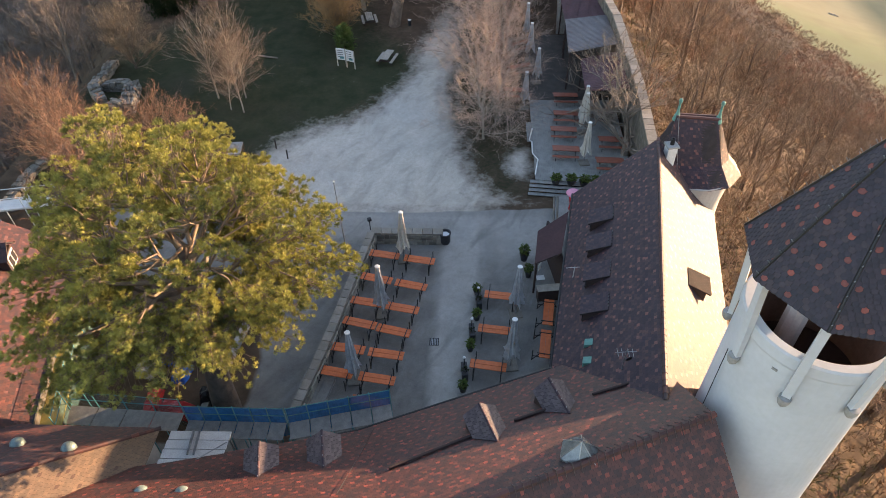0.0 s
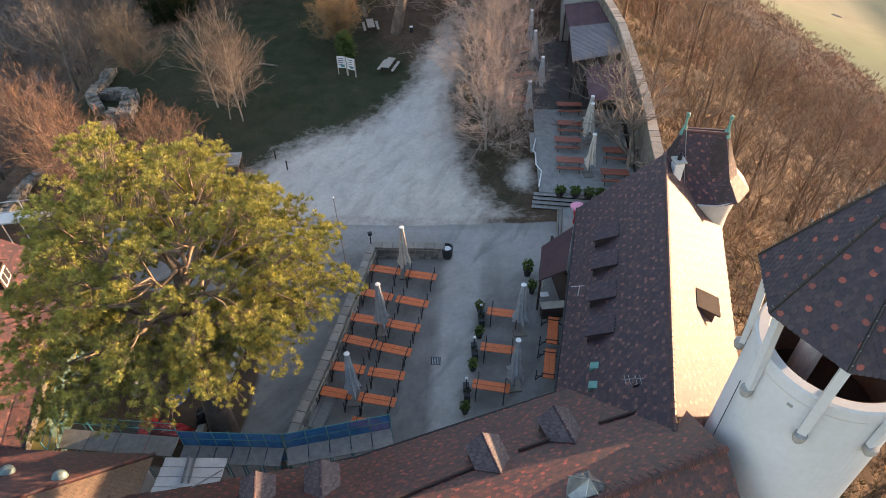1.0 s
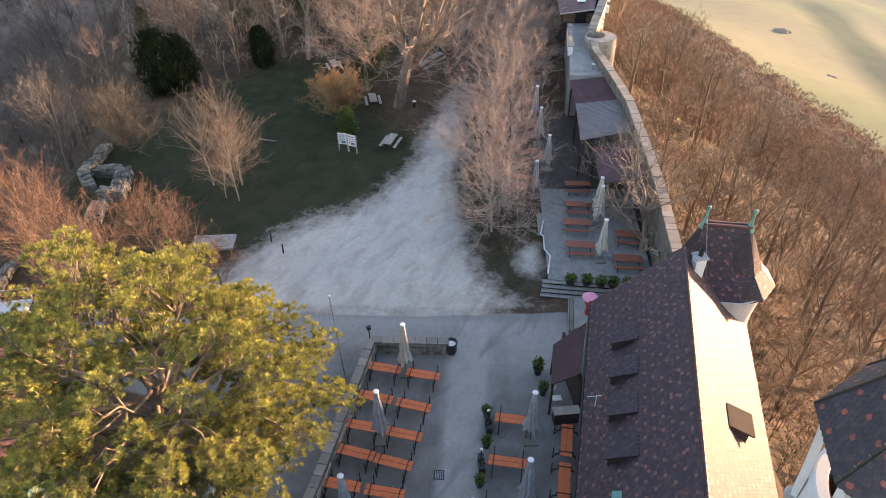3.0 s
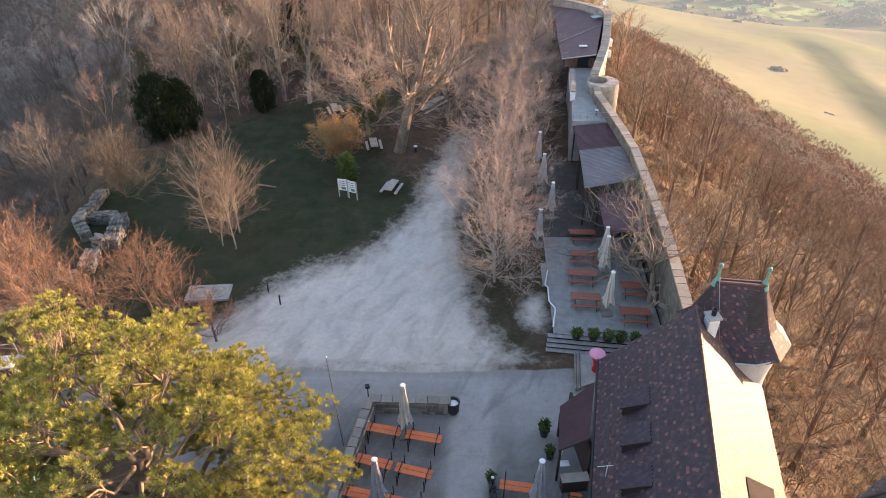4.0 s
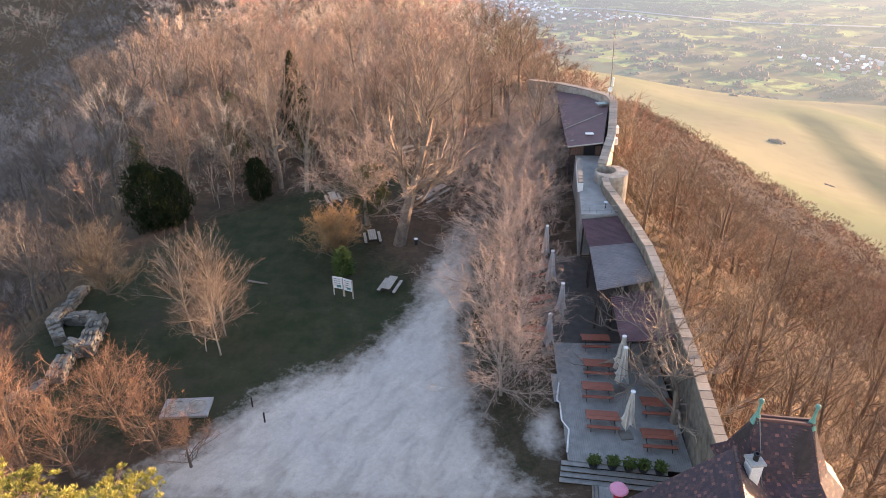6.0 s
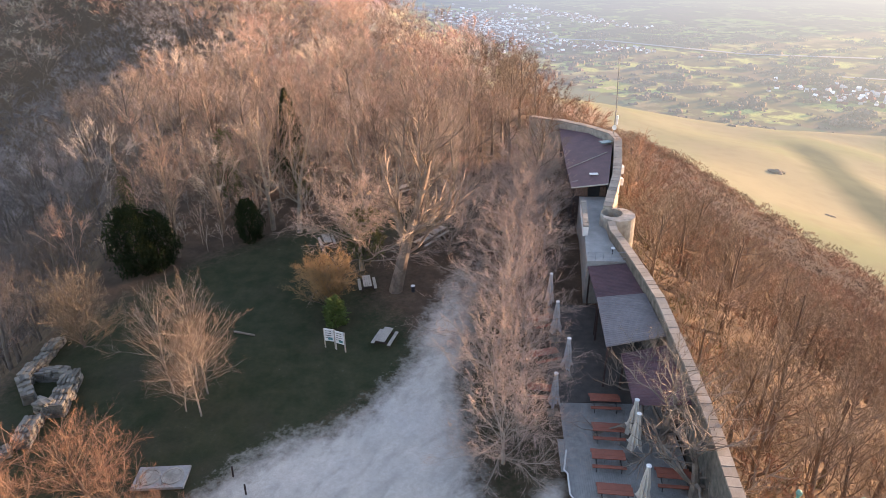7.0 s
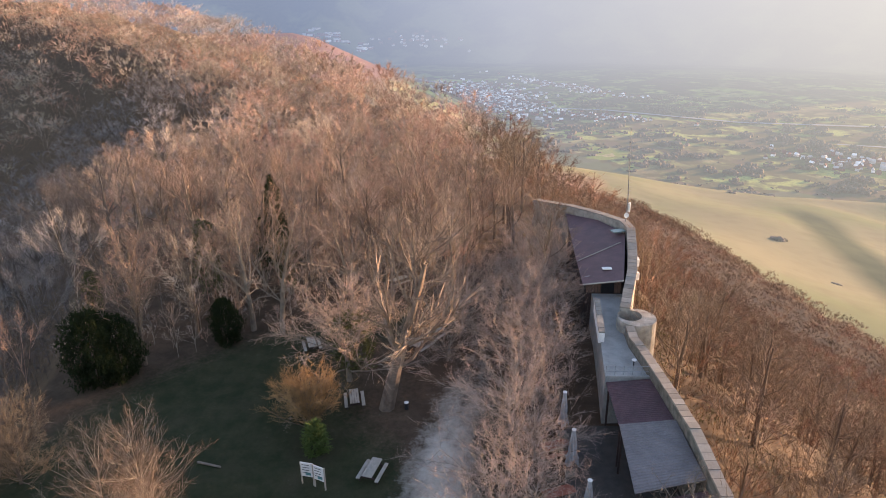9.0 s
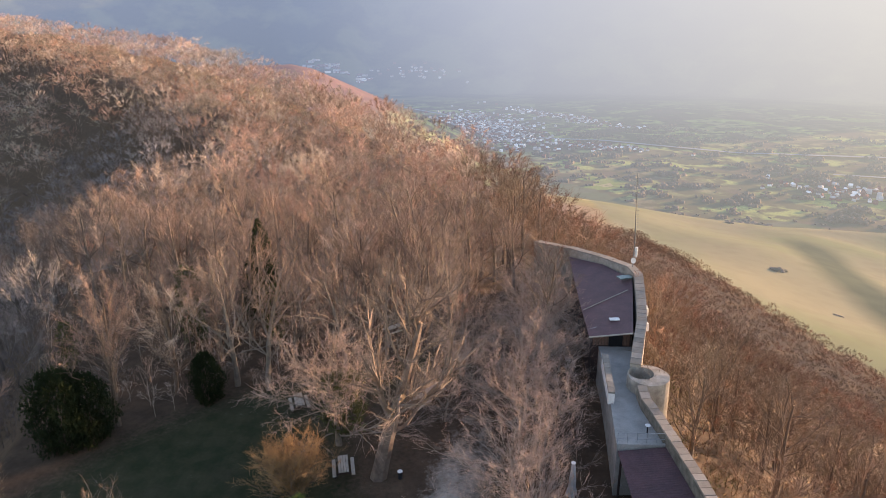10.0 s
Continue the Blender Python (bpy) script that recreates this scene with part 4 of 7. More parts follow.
wall_run("wall_yard", [(-8.9, 22.5), (-7.6, 29), (-6.0, 39.1)], 0.5, [0.95, 0.95, 0.95], -0.5, M_STONE, "low stone wall beside the beer garden")
wall_run("wall_yard_end", [(-6.0, 39.35), (-0.75, 39.35)], 0.6, [0.9, 0.9], -0.3, M_STONE, "low stone wall at the end of the beer garden")


# ---- trees ----
def grow(seed, height, spread, limbs=14, subs=7, twigs=7, droop=0.0, trunk=0.5, up=0.8, rt=None, tw=0.02, bend=0.16, boughs=0):
    """A bare tree: trunk and limbs as tapering tubes, twigs as slim blades. Returns two Geos."""
    rnd = random.Random(seed)
    wood, fine = Geo(), Geo()
    rt = rt or height * 0.018

    def curve(p, d, length, n, bend, lift):
        pts, p, d = [p.copy()], p.copy(), d.normalized()
        for _ in range(n):
            d = (d + Vector((rnd.gauss(0, bend), rnd.gauss(0, bend), rnd.gauss(0, bend) + lift))).normalized()
            p = p + d * (length / n)
            pts.append(p.copy())
        return pts

    def blades(pts, n, length, w):
        for _ in range(n):
            k = rnd.uniform(0.2, 1.0) * (len(pts) - 1)
            i = min(int(k), len(pts) - 2)
            p = pts[i].lerp(pts[i + 1], k - i)
            d = ((pts[i + 1] - pts[i]).normalized() + Vector((rnd.gauss(0, .6), rnd.gauss(0, .6), rnd.gauss(0.15 - droop * 2, .45)))).normalized()
            q = p + d * length * rnd.uniform(0.5, 1.2)
            s = d.cross(Vector((rnd.gauss(0, 1), rnd.gauss(0, 1), rnd.gauss(0, 1)))).normalized() * w
            m = p.lerp(q, 0.55) + Vector((rnd.gauss(0, .06), rnd.gauss(0, .06), rnd.gauss(0, .05))) * length
            fine.add([p - s, p + s, m + s * .8, m - s * .8, q], [(0, 1, 2, 3), (3, 2, 4)])
            for _ in range(2):
                e = m + Vector((rnd.gauss(0, .3), rnd.gauss(0, .3), rnd.gauss(0.15 - droop, .25))) * length
                fine.add([m - s * .7, m + s * .7, e], [(0, 1, 2)])

    body = curve(Vector((0, 0, -0.4)), Vector((0, 0, 1)), height * (trunk + 0.3), 6, 0.05, 0.05)
    wood.tube(body, [rt * (1.25 - 0.95 * i / 6) for i in range(7)], 7)
    for L in range(limbs):
        f = rnd.uniform(trunk * 0.7, trunk * 1.1) if L < boughs else rnd.uniform(trunk * 0.55, 1.0)
        k = f * 6
        i = min(int(k), 5)
        p = body[i].lerp(body[i + 1], k - i)
        a = L * 2.4 + rnd.uniform(-.4, .4)
        out = 1.0 - 0.55 * f
        d = Vector((math.cos(a) * out, math.sin(a) * out, up * rnd.uniform(0.4, 1.0)))
        ll = spread * rnd.uniform(0.7, 1.1) * (1.15 - 0.35 * f) + (height - p.z) * 0.25
        pts = curve(p, d, ll, 5, bend, 0.10 - droop * 0.25)
        r0 = rt * (0.42 - 0.2 * f) * (1.5 if L < boughs else 0.9)
        wood.tube(pts, [r0 * (1 - 0.8 * j / 5) for j in range(6)], 4, False)
        for s in range(subs):
            kk = rnd.uniform(0.8, 4.9)
            j = int(kk)
            q = pts[j].lerp(pts[j + 1], kk - j)
            dd = (pts[j + 1] - pts[j]).normalized() + Vector((rnd.gauss(0, .7), rnd.gauss(0, .7), rnd.gauss(0.25 - droop, .4)))
            sp = curve(q, dd, ll * rnd.uniform(0.25, 0.45), 3, 0.2, 0.06 - droop * 0.3)
            wood.tube([sp[0], sp[2], sp[3]], [r0 * .35, r0 * .2, r0 * .08], 3, False)
            blades(sp, twigs, ll * 0.16, tw)
        blades(pts, twigs * 2, ll * 0.18, tw)
    return wood, fine


def tree_kind(seed, bark, twig, **kw):
    wood, fine = grow(seed, **kw)
    return wood.mesh("trunk", bark), fine.mesh("crown", twig)


def plant(kind, x, y, rz, size, label, z=None, name="tree", group="", sz=None):
    ob = new(name)
    ob.matrix_basis = pose(x, y, float(ground_z(x, y)) if z is None else z, 0, 0, rz)
    ob.scale = (size, size, sz or size)
    for me, nm in zip(kind, ("trunk", "crown", "branchwork")):
        c = new(nm, me)
        c.parent = ob
    return tagged(ob, label, "tree", group)


WOOD = [tree_kind(40 + k, M_PALEBARK if k < 3 else M_BARK, M_TWIG if k % 2 else M_REDTWIG, height=13.5, spread=4.4, limbs=15, subs=6, twigs=8, trunk=0.5, up=1.15, rt=.22, tw=0.010, bend=.2, boughs=3) for k in range(5)]
SLOPEWOOD = [tree_kind(146 + k, M_SHADEBARK, M_SHADETWIG, height=13, spread=4.2, limbs=15, subs=6, twigs=8, trunk=0.5, up=1.0, rt=.2, tw=0.010, bend=.2) for k in range(2)]
DARKWOODS = [tree_kind(46 + k, M_BARK, M_DARKTWIG, height=13, spread=4.2, limbs=14, subs=6, twigs=8, trunk=0.55, up=1.2, tw=0.010) for k in range(2)]


# ---- woodland ----
BEECH = ((0.34, 0.24, 0.18), (0.31, 0.235, 0.185), (0.36, 0.23, 0.17), (0.32, 0.26, 0.19), (0.3, 0.25, 0.21), (0.36, 0.215, 0.155), (0.42, 0.33, 0.25))
ROSE = ((0.52, 0.39, 0.33), (0.46, 0.34, 0.3), (0.5, 0.38, 0.3), (0.42, 0.29, 0.24))
SAPLING = ((0.26, 0.19, 0.12), (0.3, 0.2, 0.13), (0.22, 0.17, 0.105), (0.27, 0.17, 0.115), (0.2, 0.165, 0.1))
# Dark grey tints with the shade of the west slope put in.
SHADETONES = ((0.13, 0.112, 0.108), (0.16, 0.135, 0.125), (0.11, 0.1, 0.1), (0.14, 0.11, 0.1))
BRUSH = ((0.2, 0.13, 0.06), (0.17, 0.11, 0.055), (0.15, 0.13, 0.04), (0.22, 0.13, 0.055), (0.13, 0.09, 0.05), (0.11, 0.12, 0.035))


def bare_crown(seed, blades, limb, shell=.3, twig=1.0):
    """A bare broad-leaved tree one metre high, as slim blades: trunk, rising limbs, sprays and their side twigs. Roots, tips, widths."""
    rnd = np.random.default_rng(seed)
    nl = 11 if blades > 150 else 7
    az = np.arange(nl) * 2.4 + rnd.uniform(-.4, .4, nl)
    rr = np.sqrt((np.arange(nl) + .5) / nl) * rnd.uniform(.8, 1.05, nl)
    end = np.stack([np.cos(az) * rr * .27, np.sin(az) * rr * .27, .94 - .34 * rr ** 2 + rnd.uniform(-.05, .04, nl)], -1)
    fork = np.stack([0 * az, 0 * az, rnd.uniform(.22, .5, nl)], -1)
    knee = fork * [1, 1, .55] + end * [.5, .5, .45]
    root = [np.array([[0, 0, -.08]]), fork, knee]
    tip = [np.array([[0, 0, .68]]), knee * 1.04, end]
    wide = [np.full(1, limb * 1.5), np.full(nl, limb), np.full(nl, limb * .75)]
    m = blades - 1 - 2 * nl
    first = m * 2 // 5

    def spray(p, n, size):
        d = (p - [0, 0, .5]) * [1.6, 1.6, 1.2]
        d = d / np.maximum(np.linalg.norm(d, axis=-1, keepdims=True), .05) * .7 + rnd.normal(0, .42, (n, 3)) + [0, 0, .25]
        d /= np.linalg.norm(d, axis=-1, keepdims=True)
        return p + d * rnd.uniform(.45, 1.0, (n, 1)) * size

    pick, u = rnd.integers(0, nl, first), rnd.uniform(shell, 1, (first, 1))
    p1 = knee[pick] * (1 - u) + end[pick] * u
    t1 = spray(p1, first, .15 * twig)
    pick, u = rnd.integers(0, first, m - first), rnd.uniform(.15, .95, (m - first, 1))
    p2 = p1[pick] * (1 - u) + t1[pick] * u
    t2 = spray(p2, m - first, .09 * twig)
    return np.concatenate(root + [p1, p2]), np.concatenate(tip + [t1, t2]), np.concatenate(wide + [np.full(first, 1.0), np.full(m - first, .75)])


def woodland(name, seed, pts, blades, label, width, hmin=9.5, hmax=17, tints=BEECH, broad=1.0, limb=1.2, shell=.3, twig=1.0):
    rnd = np.random.default_rng(seed)
    n = len(pts)
    H = rnd.uniform(hmin, hmax, n)
    R = H * rnd.uniform(0.85, 1.25, n) * broad
    z0 = ground_z(pts[:, 0], pts[:, 1])
    kinds = [bare_crown(seed * 100 + k, blades, limb, shell, twig) for k in range(12)]
    pick = rnd.integers(0, 12, n)
    a = rnd.uniform(0, 2 * np.pi, n)
    c, s = np.cos(a)[:, None], np.sin(a)[:, None]

    def placed(k):
        q = np.stack([kd[k] for kd in kinds])[pick]
        return np.stack([(q[..., 0] * c - q[..., 1] * s) * R[:, None], (q[..., 0] * s + q[..., 1] * c) * R[:, None], q[..., 2] * H[:, None]], -1)

    root, tip = placed(0), placed(1)
    d = tip - root
    out = (root + tip) / 2 - np.array([0, 0, 1]) * H[:, None, None] * .45
    out /= np.linalg.norm(out, axis=-1, keepdims=True) + 1e-6
    side = np.cross(d, rnd.normal(0, 1, root.shape) + out * .6)
    side *= width * np.stack([kd[2] for kd in kinds])[pick][..., None] / (np.linalg.norm(side, axis=-1, keepdims=True) + 1e-6)
    base = np.stack([pts[:, 0], pts[:, 1], z0], -1)[:, None]
    V = (np.stack([root - side, root + side, tip], 2) + base[:, :, None]).reshape(-1, 3)
    me = bpy.data.meshes.new(name)
    me.vertices.add(len(V))
    me.vertices.foreach_set("co", V.ravel())
    me.loops.add(len(V))
    me.loops.foreach_set("vertex_index", np.arange(len(V)))
    me.polygons.add(len(V) // 3)
    me.polygons.foreach_set("loop_start", np.arange(0, len(V), 3))
    me.update()
    me.materials.append(M_FOREST)
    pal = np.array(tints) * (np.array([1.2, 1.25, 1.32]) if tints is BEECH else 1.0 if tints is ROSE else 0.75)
    t = pal[rnd.integers(0, len(pal), n)] * rnd.uniform(0.58, 1.42, (n, 1))
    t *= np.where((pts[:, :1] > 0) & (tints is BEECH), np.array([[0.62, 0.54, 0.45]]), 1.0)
    # West slope: greyer trees, darkened so the tint carries the shade.
    west_shade = ((lerp(pts[:, 1], EDGE_W) - pts[:, 0] > 2) & (pts[:, 1] < 320) & (tints is BEECH))[:, None]
    t = np.where(west_shade, t.mean(1, keepdims=True) * np.where(pts[:, 1:] < 130, 0.64, 0.9) * np.array([[1.0, 0.89, 0.87]]), t)
    t = np.concatenate([t, np.ones((n, 1))], 1)
    ca = me.color_attributes.new("tint", "FLOAT_COLOR", "POINT")
    ca.data.foreach_set("color", np.repeat(t, blades * 3, 0).ravel())
    return tagged(new(name, me), label, "woodland", kind="stuff")


def scatter(seed, x0, x1, y0, y1, step, test):
    rnd = np.random.default_rng(seed)
    X, Y = np.meshgrid(np.arange(x0, x1, step), np.arange(y0, y1, step))
    X, Y = X + rnd.uniform(-.45, .45, X.shape) * step, Y + rnd.uniform(-.45, .45, Y.shape) * step
    P = np.stack([X.ravel(), Y.ravel()], 1)
    return P[test(P[:, 0], P[:, 1])]


def wooded(x, y):
    e, w = lerp(y, EDGE_E), lerp(y, EDGE_W)
    slope_e = (x - e > 1.8) & (x < lerp(y, WOOD_EDGE)) & ((x - e < 225) | (y < 760))
    slope_w = (w - x > -1) & (w - x < 330)
    top = (y > 119) & (x > w - 2) & (x < e + 5)
    grove = ((y > 84) & (x < -18) & (x > w - 2)) | ((y > 90) & (x > -20) & (x < 9.5) & (np.abs(x - lerp(y, [(84, .8), (95, 2.5), (108, 4.4), (119, 6)])) > 3))
    shown = np.abs(x) < 34 + 0.74 * (y + 5)
    return (slope_e | slope_w | top | grove) & shown & (y > -25) & ~((x < e + 7) & (x > 0) & (y < 48))


def seen_depth(x, y):
    return np.hypot(x, y - 20)


near = scatter(1, -150, 160, 0, 190, 5.7, lambda x, y: wooded(x, y) & (seen_depth(x, y) < 150))
mid = scatter(2, -330, 260, -20, 380, 7.2, lambda x, y: wooded(x, y) & (seen_depth(x, y) >= 150) & (seen_depth(x, y) < 340))
far = scatter(3, -1300, 300, 0, 1150, 10.4, lambda x, y: wooded(x, y) & (seen_depth(x, y) >= 340))
close = near[(seen_depth(near[:, 0], near[:, 1]) < 125)]
rest = near[(seen_depth(near[:, 0], near[:, 1]) >= 125)]
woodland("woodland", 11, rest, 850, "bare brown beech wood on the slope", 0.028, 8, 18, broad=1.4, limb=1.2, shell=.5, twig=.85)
depth = seen_depth(far[:, 0], far[:, 1])
low_edge = (far[:, 0] > 0) & (far[:, 0] > lerp(far[:, 1], WOOD_EDGE) - 100) & (far[:, 1] < 800)
edge_wood = scatter(4, 60, 262, 150, 790, 6.6, lambda x, y: wooded(x, y) & (x > lerp(y, WOOD_EDGE) - 100) & (seen_depth(x, y) >= 340))
fringe = scatter(6, 100, 268, 120, 790, 4.2, lambda x, y: (x > lerp(y, WOOD_EDGE) - 14) & (x < lerp(y, WOOD_EDGE) + 3))
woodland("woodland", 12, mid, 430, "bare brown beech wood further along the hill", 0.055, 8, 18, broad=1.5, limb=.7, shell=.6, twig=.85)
woodland("woodland", 15, edge_wood, 310, "bare reddish-brown beeches at the lower edge of the wood", 0.066, 8, 13, broad=1.5, limb=.4, shell=.5)
woodland("undergrowth", 16, fringe, 220, "reddish-brown bushes along the edge of the meadow", 0.045, 3, 7, broad=1.6, limb=.4)
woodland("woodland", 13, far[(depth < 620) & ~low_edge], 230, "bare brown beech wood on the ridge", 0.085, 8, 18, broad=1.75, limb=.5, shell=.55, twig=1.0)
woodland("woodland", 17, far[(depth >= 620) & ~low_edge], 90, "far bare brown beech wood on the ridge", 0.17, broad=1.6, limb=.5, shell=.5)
rnd = random.Random(5)
order = list(range(len(close)))
rnd.shuffle(order)
single = set(order[:295])
for i in single:
    x, y = close[i]
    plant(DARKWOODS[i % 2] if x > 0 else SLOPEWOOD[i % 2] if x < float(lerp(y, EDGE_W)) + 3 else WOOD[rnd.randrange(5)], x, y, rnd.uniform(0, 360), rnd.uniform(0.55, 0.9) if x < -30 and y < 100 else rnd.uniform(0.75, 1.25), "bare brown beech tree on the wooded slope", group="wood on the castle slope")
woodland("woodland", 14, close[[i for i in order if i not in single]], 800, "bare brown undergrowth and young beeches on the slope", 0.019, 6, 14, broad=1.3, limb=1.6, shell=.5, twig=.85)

# shrubs and shoots on the floor of the grove and between path and terrace
PATHLINE = [(50, -1), (60, -1.2), (72, -1.8), (84, .8), (95, 2.5), (108, 4.4), (119, 6)]
floor_pts = scatter(25, -46, 9.5, 80, 126, 2.3, lambda x, y: (x > lerp(y, EDGE_W) - 4) & (y > 86 - np.maximum(-x - 17, 0) * .55) & (np.abs(x - lerp(y, PATHLINE)) > 2.6) & ~((x > -16) & (y < 92)))
woodland("undergrowth", 26, floor_pts, 170, "reddish-brown shrubs and shoots on the floor of the grove", 0.013, 1.5, 4.5, broad=1.3)
hedge = scatter(27, 1.2, 9.3, 51, 104, 1.9, lambda x, y: (x - lerp(y, PATHLINE) > 2.3) & (x < lerp(y, [(51, 5.2), (58, 5.2), (70, 6.2), (76, 8.8), (104, 9.2)])))
woodland("undergrowth", 28, hedge, 210, "pinkish-brown brush between the path and the terrace", 0.011, 1.2, 3.6, tints=ROSE, broad=1.3)

young = scatter(29, 14, 150, 0, 190, 4.4, lambda x, y: wooded(x, y) & (x > 12) & (seen_depth(x, y) < 130))
woodland("woodland", 30, young, 300, "thin young beeches between the larger trees on the slope", 0.021, 5, 10, broad=1.35, limb=1.0, shell=.45, twig=.85)

# brush and dry weeds on the bank below the wing and the curtain wall
bank = scatter(21, 12, 48, -6, 120, 1.5, lambda x, y: (x - lerp(y, EDGE_E) > 0.6) & (x - lerp(y, EDGE_E) < 24 - np.maximum(y - 50, 0) * .2))
woodland("brushwood", 22, bank, 110, "golden brown brush and dry weeds on the steep bank", 0.022, 0.8, 2.6, tints=BRUSH, broad=1.9)
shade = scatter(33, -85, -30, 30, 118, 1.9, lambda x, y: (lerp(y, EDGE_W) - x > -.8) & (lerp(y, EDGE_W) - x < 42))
woodland("undergrowth", 34, shade, 110, "brush under the trees, toned dark grey for the shade of the slope", 0.017, 2, 5, tints=SHADETONES, broad=1.5, limb=.8)
thicket = scatter(31, 20, 110, -10, 185, 2.7, lambda x, y: wooded(x, y) & (x - lerp(y, EDGE_E) > 9) & (x - lerp(y, EDGE_E) < 70))
woodland("undergrowth", 32, thicket, 95, "golden brown brush and saplings under the trees of the slope", 0.02, 2.2, 5.5, tints=SAPLING, broad=1.5, limb=.8)
verge = scatter(23, 15, 30, 4, 60, 2.6, lambda x, y: (x - lerp(y, EDGE_E) > 1.2) & (x - lerp(y, EDGE_E) < 8))
woodland("undergrowth", 24, verge, 260, "bare brown bushes below the castle wall", 0.02, 2.6, 5.0, broad=1.3)


# ---- details of the roofs ----
def on_wing(s, lat, lift=0.0):
    p = RS + ax * s + (wd if lat > 0 else -wd) * abs(lat)
    return Vector((p.x, p.y, 8.95 - abs(lat) * (8.95 - EV) / 4.75 + lift))


for s in (7.65, 10.2, 12.75, 15.25):
    d = thing("roof_dormer", "small dark tiled shed dormer on the violet roof", "dormer", group="dormers of the wing")
    f0, f1 = on_wing(s - 0.58, 3.5), on_wing(s + 0.58, 3.5)
    t0, t1 = on_wing(s - 0.58, 2.3), on_wing(s + 0.58, 2.3)
    up = Vector((0, 0, 0.72))
    g = Geo()
    g.add([f0, f1, f1 + up, f0 + up, t0 + Vector((0, 0, .05)), t1 + Vector((0, 0, .05))], [(1, 0, 3, 2), (0, 4, 3), (1, 2, 5), (3, 4, 5, 2)])
    part("body", g, M_DARKWOOD, d)
    o = wd * 0.2
    roof("dormer_roof", d, f1 + up + o + ax * .1, f0 + up + o - ax * .1, t0 + Vector((0, 0, .12)) - ax * .1, t1 + Vector((0, 0, .12)) + ax * .1, M_TILE, thick=0.08)
    for k in range(5):
        p = t0.lerp(t1, (k + .5) / 5) + Vector((0, 0, .16))
        part("hook", Geo().tube([p, p + Vector((0, 0, .14))], .018, 4), M_ZINC, d)
    g = Geo()
    c = (f0 + f1) / 2 + up * 0.5 + wd * 0.015
    g.box(c, (0.05, 1.1, 0.5), math.degrees(math.atan2(wd.y, wd.x)))
    part("window", g, M_GLASS, d, "small dark window pane")

for s in (4.05, 5.25):
    v = thing("skylight", "small verdigris copper skylight hood", "skylight", group="copper skylights")
    p = on_wing(s, 3.0)
    g = Geo()
    a, b = on_wing(s - 0.21, 3.3, .03), on_wing(s + 0.21, 3.3, .03)
    c, d = on_wing(s + 0.21, 2.9, .05), on_wing(s - 0.21, 2.9, .05)
    h = Vector((0, 0, .32))
    g.add([a, b, c, d, a + h, b + h], [(1, 0, 4, 5), (0, 3, 4), (1, 5, 2), (4, 3, 2, 5)])
    part("hood", g, M_COPPER, v)

# hooded opening on the sunlit slope
d = thing("roof_dormer", "brown tiled dormer on the sunlit roof slope", "dormer")
f0, f1, t0, t1 = on_wing(9.35, -2.9), on_wing(10.5, -2.9), on_wing(9.35, -1.85), on_wing(10.5, -1.85)
up = Vector((0, 0, 0.7))
g = Geo()
g.add([f0, f1, f1 + up, f0 + up, t0, t1], [(0, 1, 2, 3), (0, 3, 4), (1, 5, 2), (3, 2, 5, 4)])
part("body", g, M_DARKWOOD, d)
roof("dormer_roof", d, f0 + up - wd * .25 - ax * .12, f1 + up - wd * .25 + ax * .12, t1 + ax * .12 + Vector((0, 0, .1)), t0 - ax * .12 + Vector((0, 0, .1)), M_DARKTILE, thick=0.08)

# roof antenna
an = thing("roof_antenna", "dark satellite dish and pale bent aerial on the violet roof", "antenna")
p = on_wing(2.65, 1.6)
g = Geo().tube([p, p + Vector((0, 0, 1.5))], 0.03)
g.tube([p + Vector((-.5, 0, 1.3)), p + Vector((.5, .1, 1.3))], 0.02, 4)
for k in (-.4, -.2, .1, .3):
    g.tube([p + Vector((k, -.25, 1.3)), p + Vector((k, .25, 1.3))], 0.012, 4)
part("aerial", g, M_ZINC, an)
g = Geo().lathe((0, 0, 0), [(0.02, 0.0), (0.1, 0.01), (0.17, 0.045), (0.18, 0.05), (0.1, 0.03), (0.02, 0.02)], 20)
o = part("dish", g, M_STEEL, an, "dark grey dish")
o.matrix_basis = Matrix.Translation(p + Vector((.2, -.1, .9))) @ pose(0, 0, 0, 80, 0, 200)
ae = thing("roof_aerial", "thin aerial on the eaves of the violet roof", "antenna")
p = on_wing(11.2, 4.2)
g = Geo().tube([p, p + Vector((0, 0, .9))], 0.025)
g.tube([p + Vector((-.5, 0, .8)), p + Vector((.3, .1, .8))], 0.02, 4)
part("aerial", g, M_WHITE, ae)

gut = thing("gutter", "dark metal gutter along the eaves of the wing", "gutter")
g = Geo().tube([WS + wd * .08 + ax * 4.6 - Vector((0, 0, .06)), WN + wd * .08 - Vector((0, 0, .06))], 0.08, 8)
part("trough", g, M_STEEL, gut)
gut = thing("gutter", "dark metal gutter along the eaves of the low range", "gutter")
g = Geo().tube([A0 - u1 * 4.9 - n1 * .08 - Vector((0, 0, .06)), A1 - n1 * .08 - Vector((0, 0, .06)), Vector((-14, 18.35, 4.22))], 0.09, 8)
part("trough", g, M_STEEL, gut)

